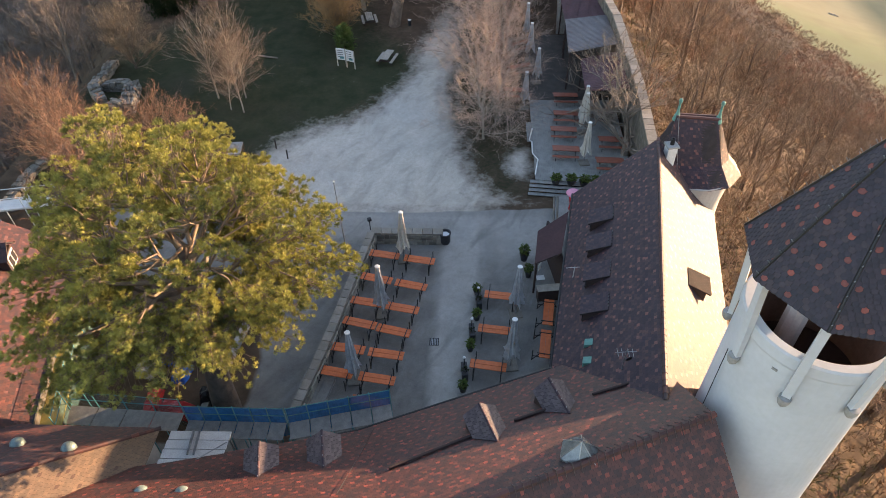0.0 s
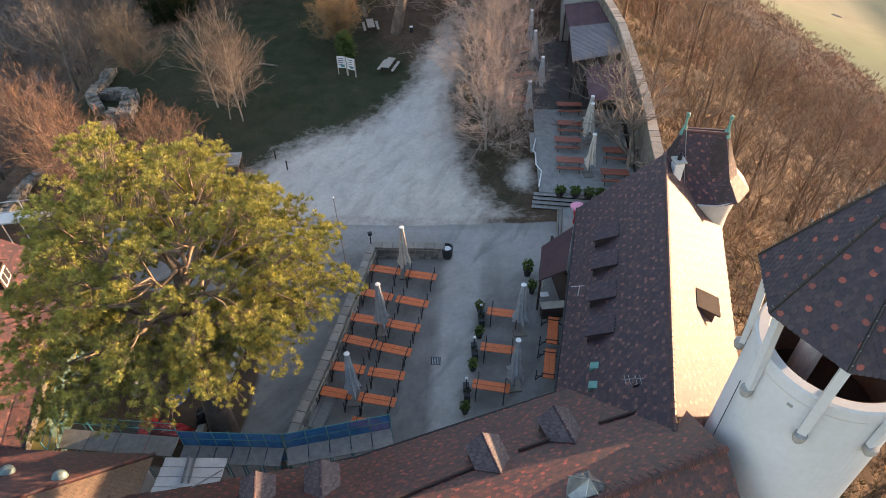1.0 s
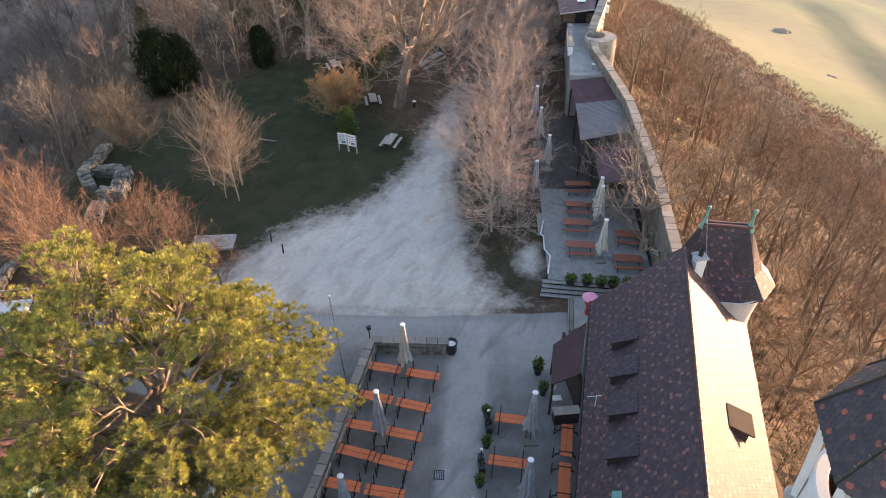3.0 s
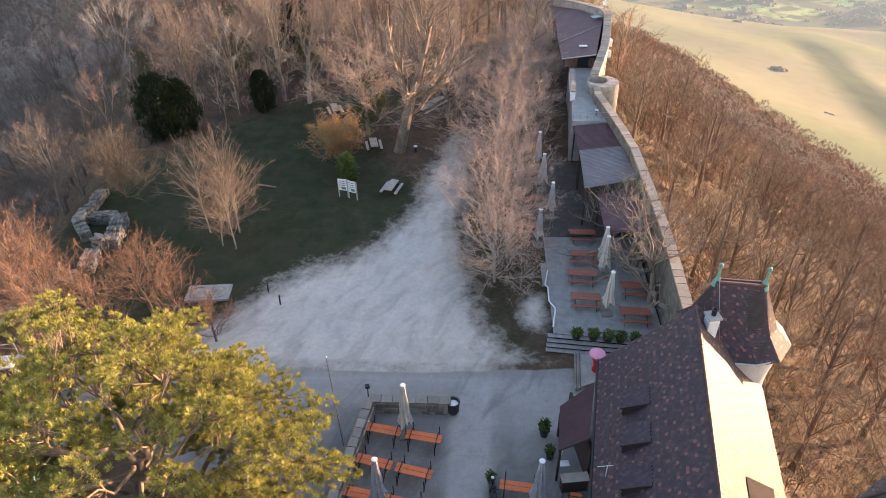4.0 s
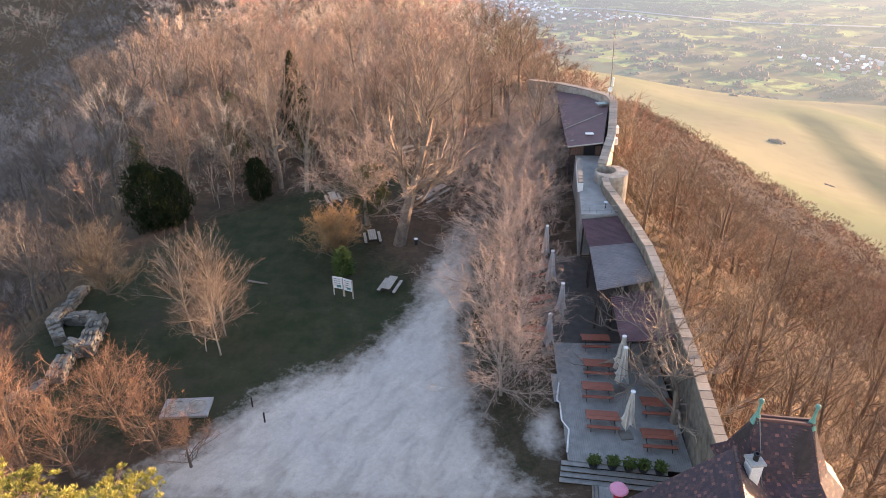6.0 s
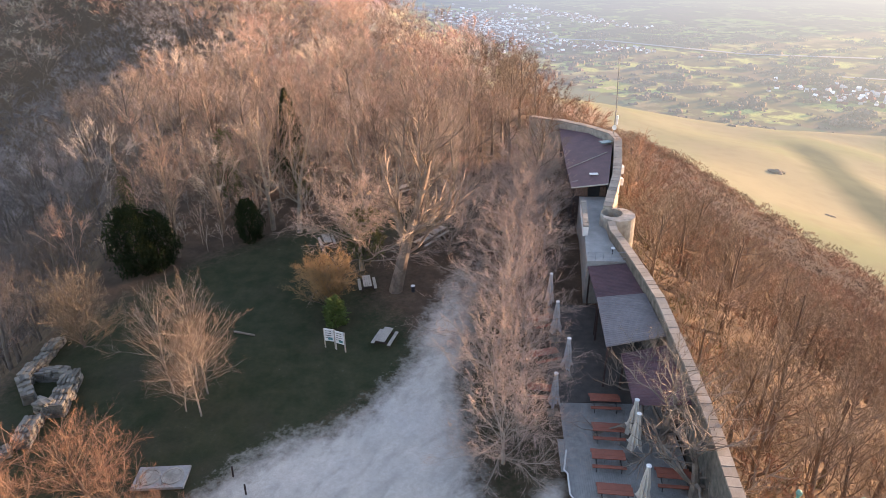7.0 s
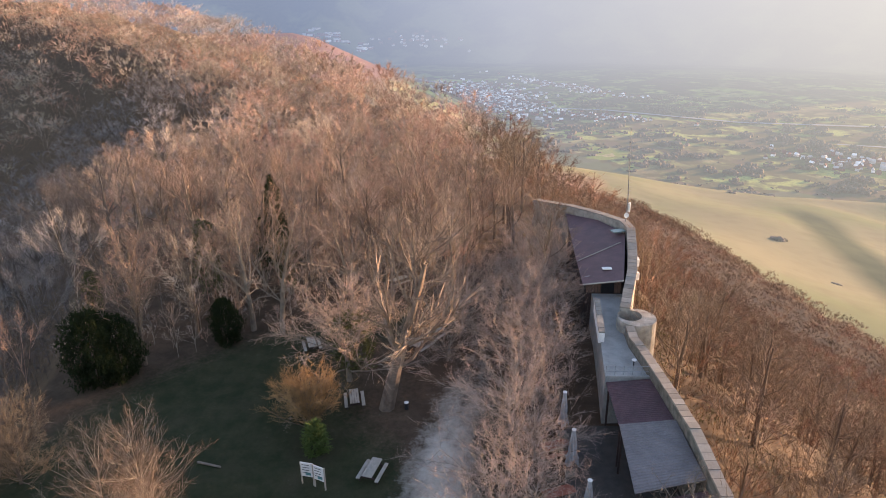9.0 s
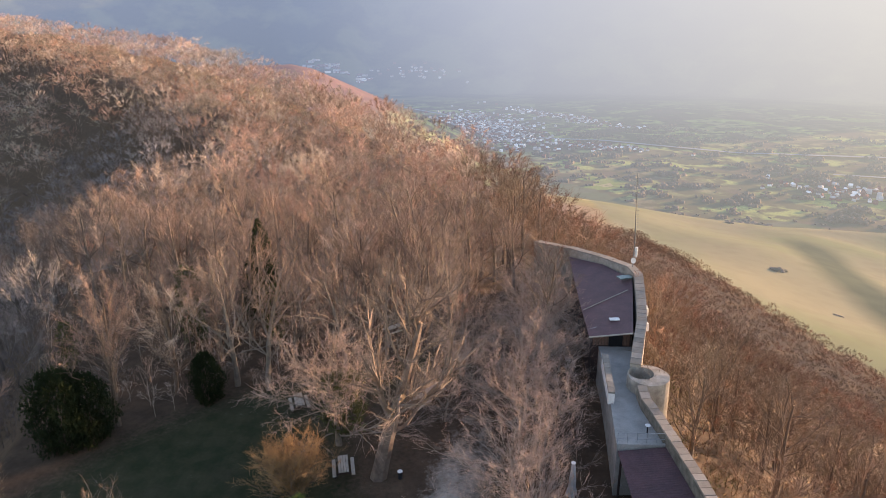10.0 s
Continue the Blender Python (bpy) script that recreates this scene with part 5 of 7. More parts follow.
# chimney and finials of the turret
ch = thing("chimney", "white rendered chimney with a dark pot", "chimney", (13.8, 38.75, 0))
part("stack", Geo().box((0, 0, 7.9), (0.62, 0.62, 2.4), 10, 0.03), M_WHITE, ch)
part("cap", Geo().box((0, 0, 9.16), (0.78, 0.78, 0.12), 10, 0.03), M_CONC, ch)
part("pot", Geo().lathe((0, 0, 9.2), [(.14, 0), (.13, .35), (.17, .36), (.17, .42), (.1, .42), (.1, .2)], 12), M_STEEL, ch, "dark flue pot")
for x, y, z in ((14.3, 40.6, 10.1), (16.85, 40.3, 10.1)):
    f = thing("finial", "verdigris copper finial with a round head", "finial", (x, y, z), group="finials of the turret")
    f.scale = (.66, .66, .9)
    part("foot", Geo().lathe((0, 0, -.25), [(.42, 0), (.3, .3), (.17, .6), (.12, .8)], 8), M_COPPER, f)
    part("stem", Geo().lathe((0, 0, .5), [(.13, 0), (.1, .55), (.12, .6)], 10), M_COPPER, f)
    part("knob", Geo().lathe((0, 0, 1.08), [(.06, 0), (.17, .08), (.2, .18), (.16, .3), (.05, .36)], 12), M_COPPER, f)
part("lightning_rod", Geo().tube([(14.35, 40.4, 10.3), (14.5, 39.2, 8.0), (14.6, 38.2, 6.4)], 0.02, 4), M_ZINC, turret)
g = Geo()
for k in range(8):
    g.tube([(*tops[k], TZ + .03), (*tops[k + 1], TZ + .03)], 0.1, 6)
part("ridge_tile", g, M_REDTILE, turret)


# gabled dormers, snow rails and lantern of the low range
def on_low(u, v, lift=0.0):
    """u metres along the eaves from its east end, v up the slope in plan."""
    p = A0 - u1 * u + n1 * v
    return Vector((p.x, p.y, 4.3 + v * 6.2 / 8.1 + lift))


def gable_dormer(apex, length, nn, w, rise, label):
    """Its level ridge runs from the front apex along nn into the slope, which climbs by rise in each metre."""
    d = thing("roof_dormer", label, "dormer", group="gabled dormers of the low range")
    uu = Vector((-nn.y, nn.x, 0)) * (w / 2)
    down = Vector((0, 0, -1))
    high = rise * length
    foot, eave = apex + down * high, apex + down * high * .36
    cut = high * .64 / rise
    back = apex + nn * length
    l0, r0 = eave - uu, eave + uu
    g = Geo()
    g.add([foot - uu, foot + uu, r0, apex, l0, l0 + nn * cut, r0 + nn * cut], [(0, 1, 2, 3, 4), (0, 4, 5), (1, 6, 2)])
    part("body", g, M_DARKWOOD, d)
    over = nn * -.14
    drop = uu * .14 + down * high * .36 * .14
    drop2 = uu * -.14 + down * high * .36 * .14
    lift = Vector((0, 0, .07))
    roof("dormer_roof", d, r0 + drop + nn * (cut - .1) + lift, r0 + drop + over + lift, apex + over + lift, back + lift, M_DORMERTILE, thick=.06)
    roof("dormer_roof", d, l0 + drop2 + over + lift, l0 + drop2 + nn * (cut - .1) + lift, back + lift, apex + over + lift, M_DORMERTILE, thick=.06)
    ridge_cap(d, apex + over + lift, back + lift, r=.07, step=.3, material=M_TILE)
    for k in range(4):
        p = apex.lerp(back, (k + .4) / 4) + lift
        part("hook", Geo().tube([p, p + Vector((0, 0, .13))], .018, 4), M_ZINC, d)
    part("window", Geo().box(foot + Vector((0, 0, high * .38)) - nn * .02, (w * .6, .05, high * .4), math.degrees(math.atan2(uu.y, uu.x))), M_GLASS, d, "dark window pane")


gable_dormer(Vector((1.7, 20.02, 8)), 1.84, n1, 1.35, .765, "dark tiled gabled dormer on the red roof")
gable_dormer(Vector((4.89, 21.56, 7.85)), 1.85, n1, 1.35, .765, "dark tiled gabled dormer on the red roof")
nb = Vector((0.21, -0.978, 0))
gable_dormer(Vector((-8.17, 18.78, 6.39)), 1.87, nb, 1.35, .75, "dark tiled gabled dormer above the eaves")
gable_dormer(Vector((-5.42, 19.37, 6.49)), 1.95, nb, 1.35, .75, "dark tiled gabled dormer above the eaves")
for (ua, va), (ub_, vb) in (((2.2, 4.0), (5.2, 3.85)), ((7.3, 3.8), (9.1, 3.8)), ((11.0, 3.85), (15, 4.2))):
    sr = thing("snow_rail", "dark pipe rail across the red roof", "rail", group="snow rails")
    p, q = on_low(ua, va, .16), on_low(ub_, vb, .16)
    part("pipe", Geo().tube([p, q], 0.07, 8), M_DARKWOOD, sr)
    for k in range(4):
        m = p.lerp(q, (k + .3) / 4)
        part("bracket", Geo().tube([m, m - Vector((0, 0, .2))], 0.03, 4), M_STEEL, sr)
gl = thing("roof_lantern", "glass pyramid lantern with metal bars beside the ridge", "skylight", (5.35, 16.6, 9.95))
base = [(.76 * math.cos(k * math.pi / 3 + .3), .76 * math.sin(k * math.pi / 3 + .3)) for k in range(6)]
part("curb", Geo().prism(base, -.6, .35), M_ZINC, gl, "pale metal curb")
for k in range(6):
    p, q = base[k], base[(k + 1) % 6]
    part("pane", Geo().add([(*p, .36), (*q, .36), (0, 0, 1.15), (p[0] * .9, p[1] * .9, .36), (q[0] * .9, q[1] * .9, .36), (0, 0, 1.1)], [(0, 1, 2), (5, 4, 3)]), M_LANTERN, gl)
    part("bar", Geo().tube([(*p, .37), (0, 0, 1.17)], 0.025, 5), M_ZINC, gl)
# ridge hooks
rh = thing("ridge_hooks", "row of iron hooks along the red ridge", "hooks")
for k in range(26):
    m = R0.lerp(R1, 0.02 + k * 0.026)
    g = Geo().tube([m + n1 * .3 - Vector((0, 0, .1)), m + Vector((0, 0, .26)), m - n1 * .3 - Vector((0, 0, .1))], 0.022, 4)
    part("hook", g, M_REDTILE, rh)
cb = thing("lightning_cable", "thin dark cable down the red roof", "cable")
part("cable", Geo().tube([Vector((-3.4, 20.9, 4.6)), Vector((-3.6, 18.5, 6.3)), Vector((-3.9, 15.5, 8.6))], 0.013, 4), M_STEEL, cb)

# west corner of the low range: hipped roof with the sunlit facet
hip = thing("corner_range", "hipped red roof of the corner range with dome lights", "building")
e0, e1, h1 = Vector((-14.2, 20.9, 4.0)), Vector((-28, 20.9, 4.0)), Vector((-22.2, 12.9, 10.0))
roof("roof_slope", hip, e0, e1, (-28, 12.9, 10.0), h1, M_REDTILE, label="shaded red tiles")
# East facet: the paler tile colour carries the sunlight.
roof("roof_slope", hip, (-14.2, 12.9, 4.0), e0, h1, h1 - Vector((0.02, 0, 0)), M_SUNTILE, label="tiles coloured pale for the sunlight")
ridge_cap(hip, e0, h1, r=0.12)
part("wall", Geo().prism([(-28, 13), (-14.6, 13), (-14.6, 20.5), (-28, 20.5)], -8, 3.9), M_RENDER, hip, "pale rendered wall")
for x, y in ((-19.85, 19.0), (-17.2, 18.75), (-12.9, 16.6), (-10.9, 16.4)):
    z = 4.0 + (20.9 - y) * .75 if x < -15 else 4.3 + (18.7 + (x + 12.9) * .21 - y) * .75
    dl = thing("dome_light", "pale grey half-round roof vent", "vent", (x, y, z + .1), group="roof vents")
    part("hood", Geo().lathe((0, 0, 0), [(.33, -.2), (.33, .02), (.28, .14), (.18, .22), (.05, .26)], 16), M_PATINA, dl, smooth=True)

# west building with scaffold
wb = thing("west_building", "long building under a red tiled roof with a white dormer window", "building")
a, b = Vector((-20.95, 20.5, 3.6)), Vector((-24.75, 34.5, 3.6))
ue = (b - a).normalized()
uw = Vector((-ue.y, ue.x, 0))
rt = Vector((0, 0, 5.0))
roof("roof_slope", wb, a, b, b + uw * 6 + rt, a + uw * 6 + rt, M_REDTILE, spot=M_DULLSPOT, label="dark brown tiles with scattered red ones")
roof("roof_slope", wb, b + uw * 12, a + uw * 12, a + uw * 6 + rt, b + uw * 6 + rt, M_REDTILE)
q = [a + uw * .4, b + uw * .4, b + uw * 11.6, a + uw * 11.6]
part("wall", Geo().prism([(v.x, v.y) for v in q], -8, 3.5), M_OLDSTONE, wb, "old rubble stone wall")
part("gutter", Geo().tube([a - uw * .08, b - uw * .08], .08, 6), M_STEEL, wb)
for k in (5.0, 11.2):
    c = a + ue * k + uw * 2.4 + Vector((0, 0, 2.0))
    d = thing("roof_dormer", "tiled dormer with a white framed window", "dormer", group="dormers of the west building")
    ang = math.degrees(math.atan2(uw.y, uw.x))
    part("body", Geo().box(c + uw * .8 + Vector((0, 0, .3)), (1.9, 1.3, 1.4), ang), M_DARKWOOD, d)
    fr = part("window_frame", Geo().box(c - uw * .18 + Vector((0, 0, .45)), (.06, 1.0, .9), ang), M_WHITE, d, "white window frame")
    for sgn in (-1, 1):
        part("pane", Geo().box(c - uw * .22 + ue * .24 * sgn + Vector((0, 0, .45)), (.04, .38, .7), ang), M_GLASS, fr)
    t = c + Vector((0, 0, 1.7)) - uw * .35
    L = uw * 2.6
    roof("dormer_roof", d, t + ue * .9 - Vector((0, 0, .75)), t + ue * .9 - Vector((0, 0, .75)) + L, t + L, t, M_REDTILE, thick=.06)
    roof("dormer_roof", d, t - ue * .9 - Vector((0, 0, .75)) + L, t - ue * .9 - Vector((0, 0, .75)), t, t + L, M_REDTILE, thick=.06)


# ---- scaffold, nets and building site under the pine ----
def scaffold(name, p0, p1, z, width, net, label, depth=1.3, n=6, high=1.3, wood=None):
    p0, p1 = Vector(p0), Vector(p1)
    d = (p1 - p0).normalized()
    s = Vector((-d.y, d.x, 0)) * width
    sc = thing(name, label, "scaffold")
    Z = Vector((0, 0, 1))
    ang = math.degrees(math.atan2(d.y, d.x))
    L = (p1 - p0).length
    for k in range(n):
        f = (k + .5) / n
        c = p0.lerp(p1, f) - s * .5 + Z * z
        part("board", Geo().box(c, (L / n - .05, abs(width), .05), ang), wood or M_BOARD, sc, "pale scaffold board")
    for k in range(n + 1):
        c = p0.lerp(p1, k / n)
        part("standard", Geo().tube([c + Z * -1, c + Z * (z + high + .1)], .03, 6), M_NETTUBE, sc)
        part("standard", Geo().tube([c - s + Z * -1, c - s + Z * (z + .1)], .03, 6), M_NETTUBE, sc)
    for h in (.5, 1.0):
        part("guard_rail", Geo().tube([p0 + Z * (z + h * high), p1 + Z * (z + h * high)], .025, 6), M_NETTUBE, sc)
    if net:
        g = Geo()
        m = 40
        rnd = random.Random(len(label))
        for k in range(m):
            a, b = p0.lerp(p1, k / m), p0.lerp(p1, (k + 1) / m)
            o = Vector((-d.y, d.x, 0))
            wa, wb_ = .05 * math.sin(k * 1.3) + .05, .05 * math.sin((k + 1) * 1.3) + .05
            g.add([a + o * wa + Z * (z - depth), b + o * wb_ + Z * (z - depth), b + o * .03 + Z * (z + high), a + o * .03 + Z * (z + high)], [(0, 1, 2, 3)])
        part("net", g, net, sc, "hanging safety net")
    return sc


scaffold("scaffold", (-13.4, 22.0, 0), (-8.2, 22.0, 0), 3.0, 1.0, M_BLUENET, "scaffold walkway with a blue safety net")
scaffold("scaffold", (-8.1, 22.0, 0), (-2.9, 23.3, 0), 3.0, 1.0, M_BLUENET, "scaffold walkway with a blue safety net beside the yard", n=5)
scaffold("scaffold", (-20.2, 22.9, 0), (-13.9, 22.6, 0), 2.7, 1.1, M_TEALNET, "scaffold walkway with a thin teal net", n=4)
scaffold("scaffold", (-19.7, 21.0, 0), (-23.3, 34.3, 0), 3.2, -1.15, M_TEALNET, "long scaffold with teal netting along the west building", n=8, wood=M_YELLOW)
pf = thing("formwork_platform", "pale wooden formwork platform beside the eaves", "platform")
for k in range(4):
    part("board", Geo().box((-12.0 + .03 * k, 18.85 + k * .5, 4.35), (3.0, .46, .06), 1), M_PALEBOARD, pf)
for x in (-12.2, -11.9):
    part("beam", Geo().box((x, 19.9, 4.5), (.09, 1.3, .1), 4), M_ZINC, pf)
for k, (x, y) in enumerate(((-13.4, 18.7), (-10.6, 18.7), (-10.6, 20.5), (-13.4, 20.5))):
    part("leg", Geo().tube([(x, y, 3.0 if y > 20 else 4.2), (x, y, 4.32)], .05, 6), M_ZINC, pf)
part("brace", Geo().tube([(-11.9, 18.8, 4.5), (-10.4, 19.9, 4.6)], .03, 5), M_ZINC, pf)
kw = thing("site_wall", "low pale concrete wall across the building site", "wall")
part("body", Geo().prism([(-14.35, 23.6), (-13.95, 23.6), (-12.6, 34.5), (-13.0, 34.5)], -.2, .45), M_CONC, kw)
rnd = random.Random(8)
for name, x, y, w, l, h, m, label in (("tarpaulin", -17.0, 28.9, 1.1, 2.8, .8, M_BLUETARP, "crumpled blue tarpaulin over building material"), ("tarpaulin", -16.2, 27.0, .9, 1.5, .6, M_BLUETARP, "small blue tarpaulin over a stack"),
                                     ("barrier_stack", -17.2, 24.6, .8, 2.6, .7, M_REDPLASTIC, "stack of red plastic barriers"), ("barrier_stack", -15.6, 24.4, 2.4, 1.0, .6, M_REDPLASTIC, "red plastic barriers on the ground"),
                                     ("pallet_stack", -18.4, 27.2, 1.2, 1.2, .8, M_GREYWOOD, "stack of wooden pallets"), ("container", -14.0, 25.2, 1.0, 1.0, 1.0, M_STEEL, "black bin among the building material")):
    th = thing(name, label, "material", (x, y, 0), rnd.uniform(-20, 20))
    nx, ny = 9, 9
    vs, fs = [], []
    for j in range(ny):
        for i in range(nx):
            u, v = i / (nx - 1) * 2 - 1, j / (ny - 1) * 2 - 1
            edge = max(abs(u), abs(v)) > .95
            vs.append((u * w / 2 + rnd.gauss(0, .04), v * l / 2 + rnd.gauss(0, .04), 0 if edge else h * (1 - .25 * (u * u + v * v)) + rnd.gauss(0, .07)))
    fs = [(j * nx + i, j * nx + i + 1, (j + 1) * nx + i + 1, (j + 1) * nx + i) for j in range(ny - 1) for i in range(nx - 1)]
    part("cover", Geo().add(vs, fs), m, th)
fr = thing("site_ramp", "pale steel access stair and gangway beside the west building", "stair", (-31, 39.5, 0), 12)
part("gangway", Geo().box((-1, 0, 3.0), (6, 1.2, .12)), M_WHITE, fr)
for y in (-.6, .6):
    part("rail", Geo().tube([(-4, y, 4.0), (2, y, 4.0)], .03, 6), M_WHITE, fr)
    part("stringer", Geo().tube([(2, y, 3.0), (4.2, y, -.5)], .05, 6), M_WHITE, fr)
    for x in (-4, -2, 0, 2):
        part("post", Geo().tube([(x, y, -2), (x, y, 4.0)], .035, 6), M_WHITE, fr)
for k in range(8):
    part("tread", Geo().box((2.2 + k * .26, 0, 2.7 - k * .4), (.26, 1.15, .04)), M_ZINC, fr)


# ---- beer garden ----
def parasol(x, y, z, h, canvas, label, group, foot=True, lean=0):
    p = thing("parasol", label, "parasol", (x, y, z), lean, group)
    part("pole", Geo().tube([(0, 0, .05), (0, 0, h - .1)], .035, 8), M_ZINC, p)
    g = Geo()
    n = 24
    prof = [(h - .02, .08), (h - .1, .12), (h * .82, .16), (h * .62, .22), (h * .48, .23), (h * .38, .31), (h * .28, .4)]
    rnd = random.Random(int(x * 10 + y))
    tw = rnd.uniform(0, 6)
    vs = []
    for i, (zz, r) in enumerate(prof):
        for k in range(n):
            fold = 1 + (.42 + .15 * math.sin(k * 2.1 + tw)) * (1 if k % 3 == 0 else -.25) * min(1, i / 3)
            t = 2 * math.pi * k / n + .06 * i
            drop = (.3 * math.sin(k * .785 + tw) + .12 * math.sin(k * 2.3) if i == len(prof) - 1 else 0)
            vs.append((r * fold * math.cos(t), r * fold * math.sin(t), zz + drop))
    fs = [(i * n + k, (i + 1) * n + k, (i + 1) * n + (k + 1) % n, i * n + (k + 1) % n) for i in range(len(prof) - 1) for k in range(n)]
    fs.append(tuple(range(n)))
    part("folded_canopy", Geo().add(vs, fs), canvas, p, smooth=False)
    part("cap", Geo().lathe((0, 0, h - .04), [(.16, 0), (.17, .03), (.15, .06), (.03, .07)], 16), M_WHITE, p, "white round cap")
    part("strap", Geo().lathe((0, 0, h * .5), [(.23, 0), (.25, .02), (.25, .06), (.23, .08)], 16), canvas, p)
    if foot:
        part("base_plate", Geo().box((0, 0, .04), (.85, .85, .08), 8, .02), M_CAP, p, "square concrete base")
    return p


for x, y, h, c, l in ((-3.5, 37.35, 4.5, M_CANVAS, "tall folded cream parasol among the orange tables"), (-4.5, 32.15, 4.5, M_GREYCANVAS, "tall folded grey parasol among the orange tables"), (-5.6, 26.9, 4.5, M_GREYCANVAS, "tall folded grey parasol among the orange tables"),
                      (4.3, 32.45, 4.4, M_GREYCANVAS, "tall folded grey parasol beside the planters"), (3.8, 28.2, 4.4, M_GREYCANVAS, "tall folded grey parasol beside the planters")):
    parasol(x, y, 0, h, c, l, "parasols of the beer garden")


def beer_table(group, label, wood):
    """A folding table of two boards on black steel trestles, 2.2 m long along x."""
    t = thing("beer_table", label, "table", group=group)
    for y in (-.165, .165):
        part("board", Geo().box((0, y, .75), (2.2, .32, .04), 0, .012), wood, t)
    for x in (-.82, .82):
        g = Geo()
        g.tube([(x, -.75, .04), (x, -.3, .72), (x, .3, .72), (x, .75, .04)], .03, 6)
        g.tube([(x, -.75, .45), (x, .75, .45)], .03, 6)
        g.tube([(x, -.72, .04), (x, -.72, 1.0)], .03, 6)
        g.tube([(x, .72, .04), (x, .72, 1.0)], .03, 6)
        g.box((x, 0, .79), (.05, .9, .03))
        part("trestle", g, M_STEEL, t, "black steel trestle")
    return t


bt0 = beer_table("orange tables of the beer garden", "orange varnished beer table with black steel trestles", M_ORANGE)
rows = [((-5.92, 37.32), (-1.24, 36.44)), ((-6.2, 35.01), (-1.66, 33.94)), ((-6.64, 32.81), (-2.06, 31.88)), ((-6.83, 31.05), (-2.48, 29.92)), ((-7.35, 28.89), (-2.75, 28.18)), ((-7.84, 27.1), (-3.11, 26.35))]
first = True
for l, r in rows:
    ang = math.degrees(math.atan2(r[1] - l[1], r[0] - l[0]))
    for e, k in ((Vector(l), 1), (Vector(r), -1)):
        c = e + (Vector(r) - Vector(l)).normalized() * 1.1 * k
        m = pose(c.x, c.y, 0, 0, 0, ang + random.Random(int(c.x * 50)).uniform(-1.5, 1.5))
        if first:
            bt0.matrix_basis, first = m, False
        else:
            copy_thing(bt0, m)
for c, a in (((3.33, 33.37), -7), ((2.9, 30.45), -7), ((2.4, 27.66), -8), ((6.35, 32.0), 82), ((5.95, 29.4), 82)):
    copy_thing(bt0, pose(*c, 0, 0, 0, a))
copy_thing(bt0, pose(-4.4, 24.9, 0, 0, 0, -8))
hatch = thing("cellar_hatch", "grey board hatch leaning on the low yard wall", "hatch", (-7.9, 26.0, 0.25), -12)
for k in range(3):
    part("board", Geo().box((-.65 + k * .65, 0, .06), (.63, 2.2, .06), 0, .01), M_BOARD, hatch)
part("frame", Geo().box((0, 0, -.1), (1.9, 2.1, .2)), M_CONC, hatch)
dr = thing("drain_cover", "square iron drain cover in the asphalt", "drain", (-0.98, 29.95, 0.004))
part("frame", Geo().box((0, 0, .004), (.6, .6, .012)), M_STEEL, dr)
for k in range(5):
    part("bar", Geo().box((-.2 + k * .1, 0, .014), (.05, .5, .01)), M_ZINC, dr)


def leaves(geo, c, r, n, size, rnd, flat=1.0):
    for _ in range(n):
        d = Vector((rnd.gauss(0, 1), rnd.gauss(0, 1), rnd.gauss(0, 1) * flat + .3)).normalized()
        p = Vector(c) + d * r * rnd.uniform(.35, 1)
        s = d.cross(Vector((rnd.gauss(0, 1), rnd.gauss(0, 1), rnd.gauss(0, 1)))).normalized() * size * .4
        q = p + (d + Vector((rnd.gauss(0, .5), rnd.gauss(0, .5), rnd.gauss(0, .5)))).normalized() * size
        geo.add([p - s, p + s, q + s * .3, q - s * .3], [(0, 1, 2, 3)])


def planter(x, y, z, kind, rz, label, group, i):
    rnd = random.Random(i)
    p = thing("planter", label, "plant pot", (x, y, z), rz, group)
    if kind == "pot":
        part("pot", Geo().lathe((0, 0, 0), [(.17, 0), (.24, .42), (.27, .43), (.27, .48), (.21, .48), (.2, .4)], 16), M_POT, p)
        part("soil", Geo().lathe((0, 0, .38), [(.2, 0), (.19, .04)], 12), M_SOIL, p)
        g = Geo()
        leaves(g, (0, 0, .68), .3, 160, .13, rnd)
        part("leaves", g, M_LEAF, p)
    else:
        part("trough", Geo().box((0, 0, .3), (.36, 1.05, .6), 0, .03), M_POT, p)
        part("menu_stand", Geo().tube([(0, .3, .6), (0, .3, 1.25)], .04, 6), M_STEEL, p)
        part("knob", Geo().lathe((0, .3, 1.2), [(.02, 0), (.09, .04), (.09, .1), (.02, .14)], 12), M_WHITE, p, "white round knob")
        g = Geo()
        leaves(g, (0, -.1, .62), .22, 60, .1, rnd)
        part("leaves", g, M_EVERGREEN, p)
    return p


for i, (x, y, k) in enumerate(((1.75, 34.1, "pot"), (1.85, 33.25, "box"), (1.72, 31.9, "pot"), (1.42, 30.55, "box"), (1.32, 29.35, "pot"), (0.98, 27.5, "box"), (0.9, 26.3, "pot"))):
    planter(x, y, 0, k, 5, "green potted plant in a dark pot" if k == "pot" else "dark plant trough with a lamp stand", "planters beside the tables", i)
planter(5.1, 37.6, 0, "pot", 0, "leafy green shrub in a pot beside the porch", "planters beside the porch", 21).scale = (1.3, 1.3, 1.4)
planter(5.3, 35.9, 0, "pot", 0, "leafy green shrub in a pot beside the porch", "planters beside the porch", 22).scale = (1.0, 1.0, 1.2)
bin_ = thing("stone_pot", "round dark pot at the end of the low wall", "pot", (-0.6, 39.25, 0))
part("bowl", Geo().lathe((0, 0, 0), [(.3, 0), (.38, .2), (.4, .9), (.44, .92), (.44, 1.0), (.36, 1.0), (.34, .8)], 20), M_POT, bin_)
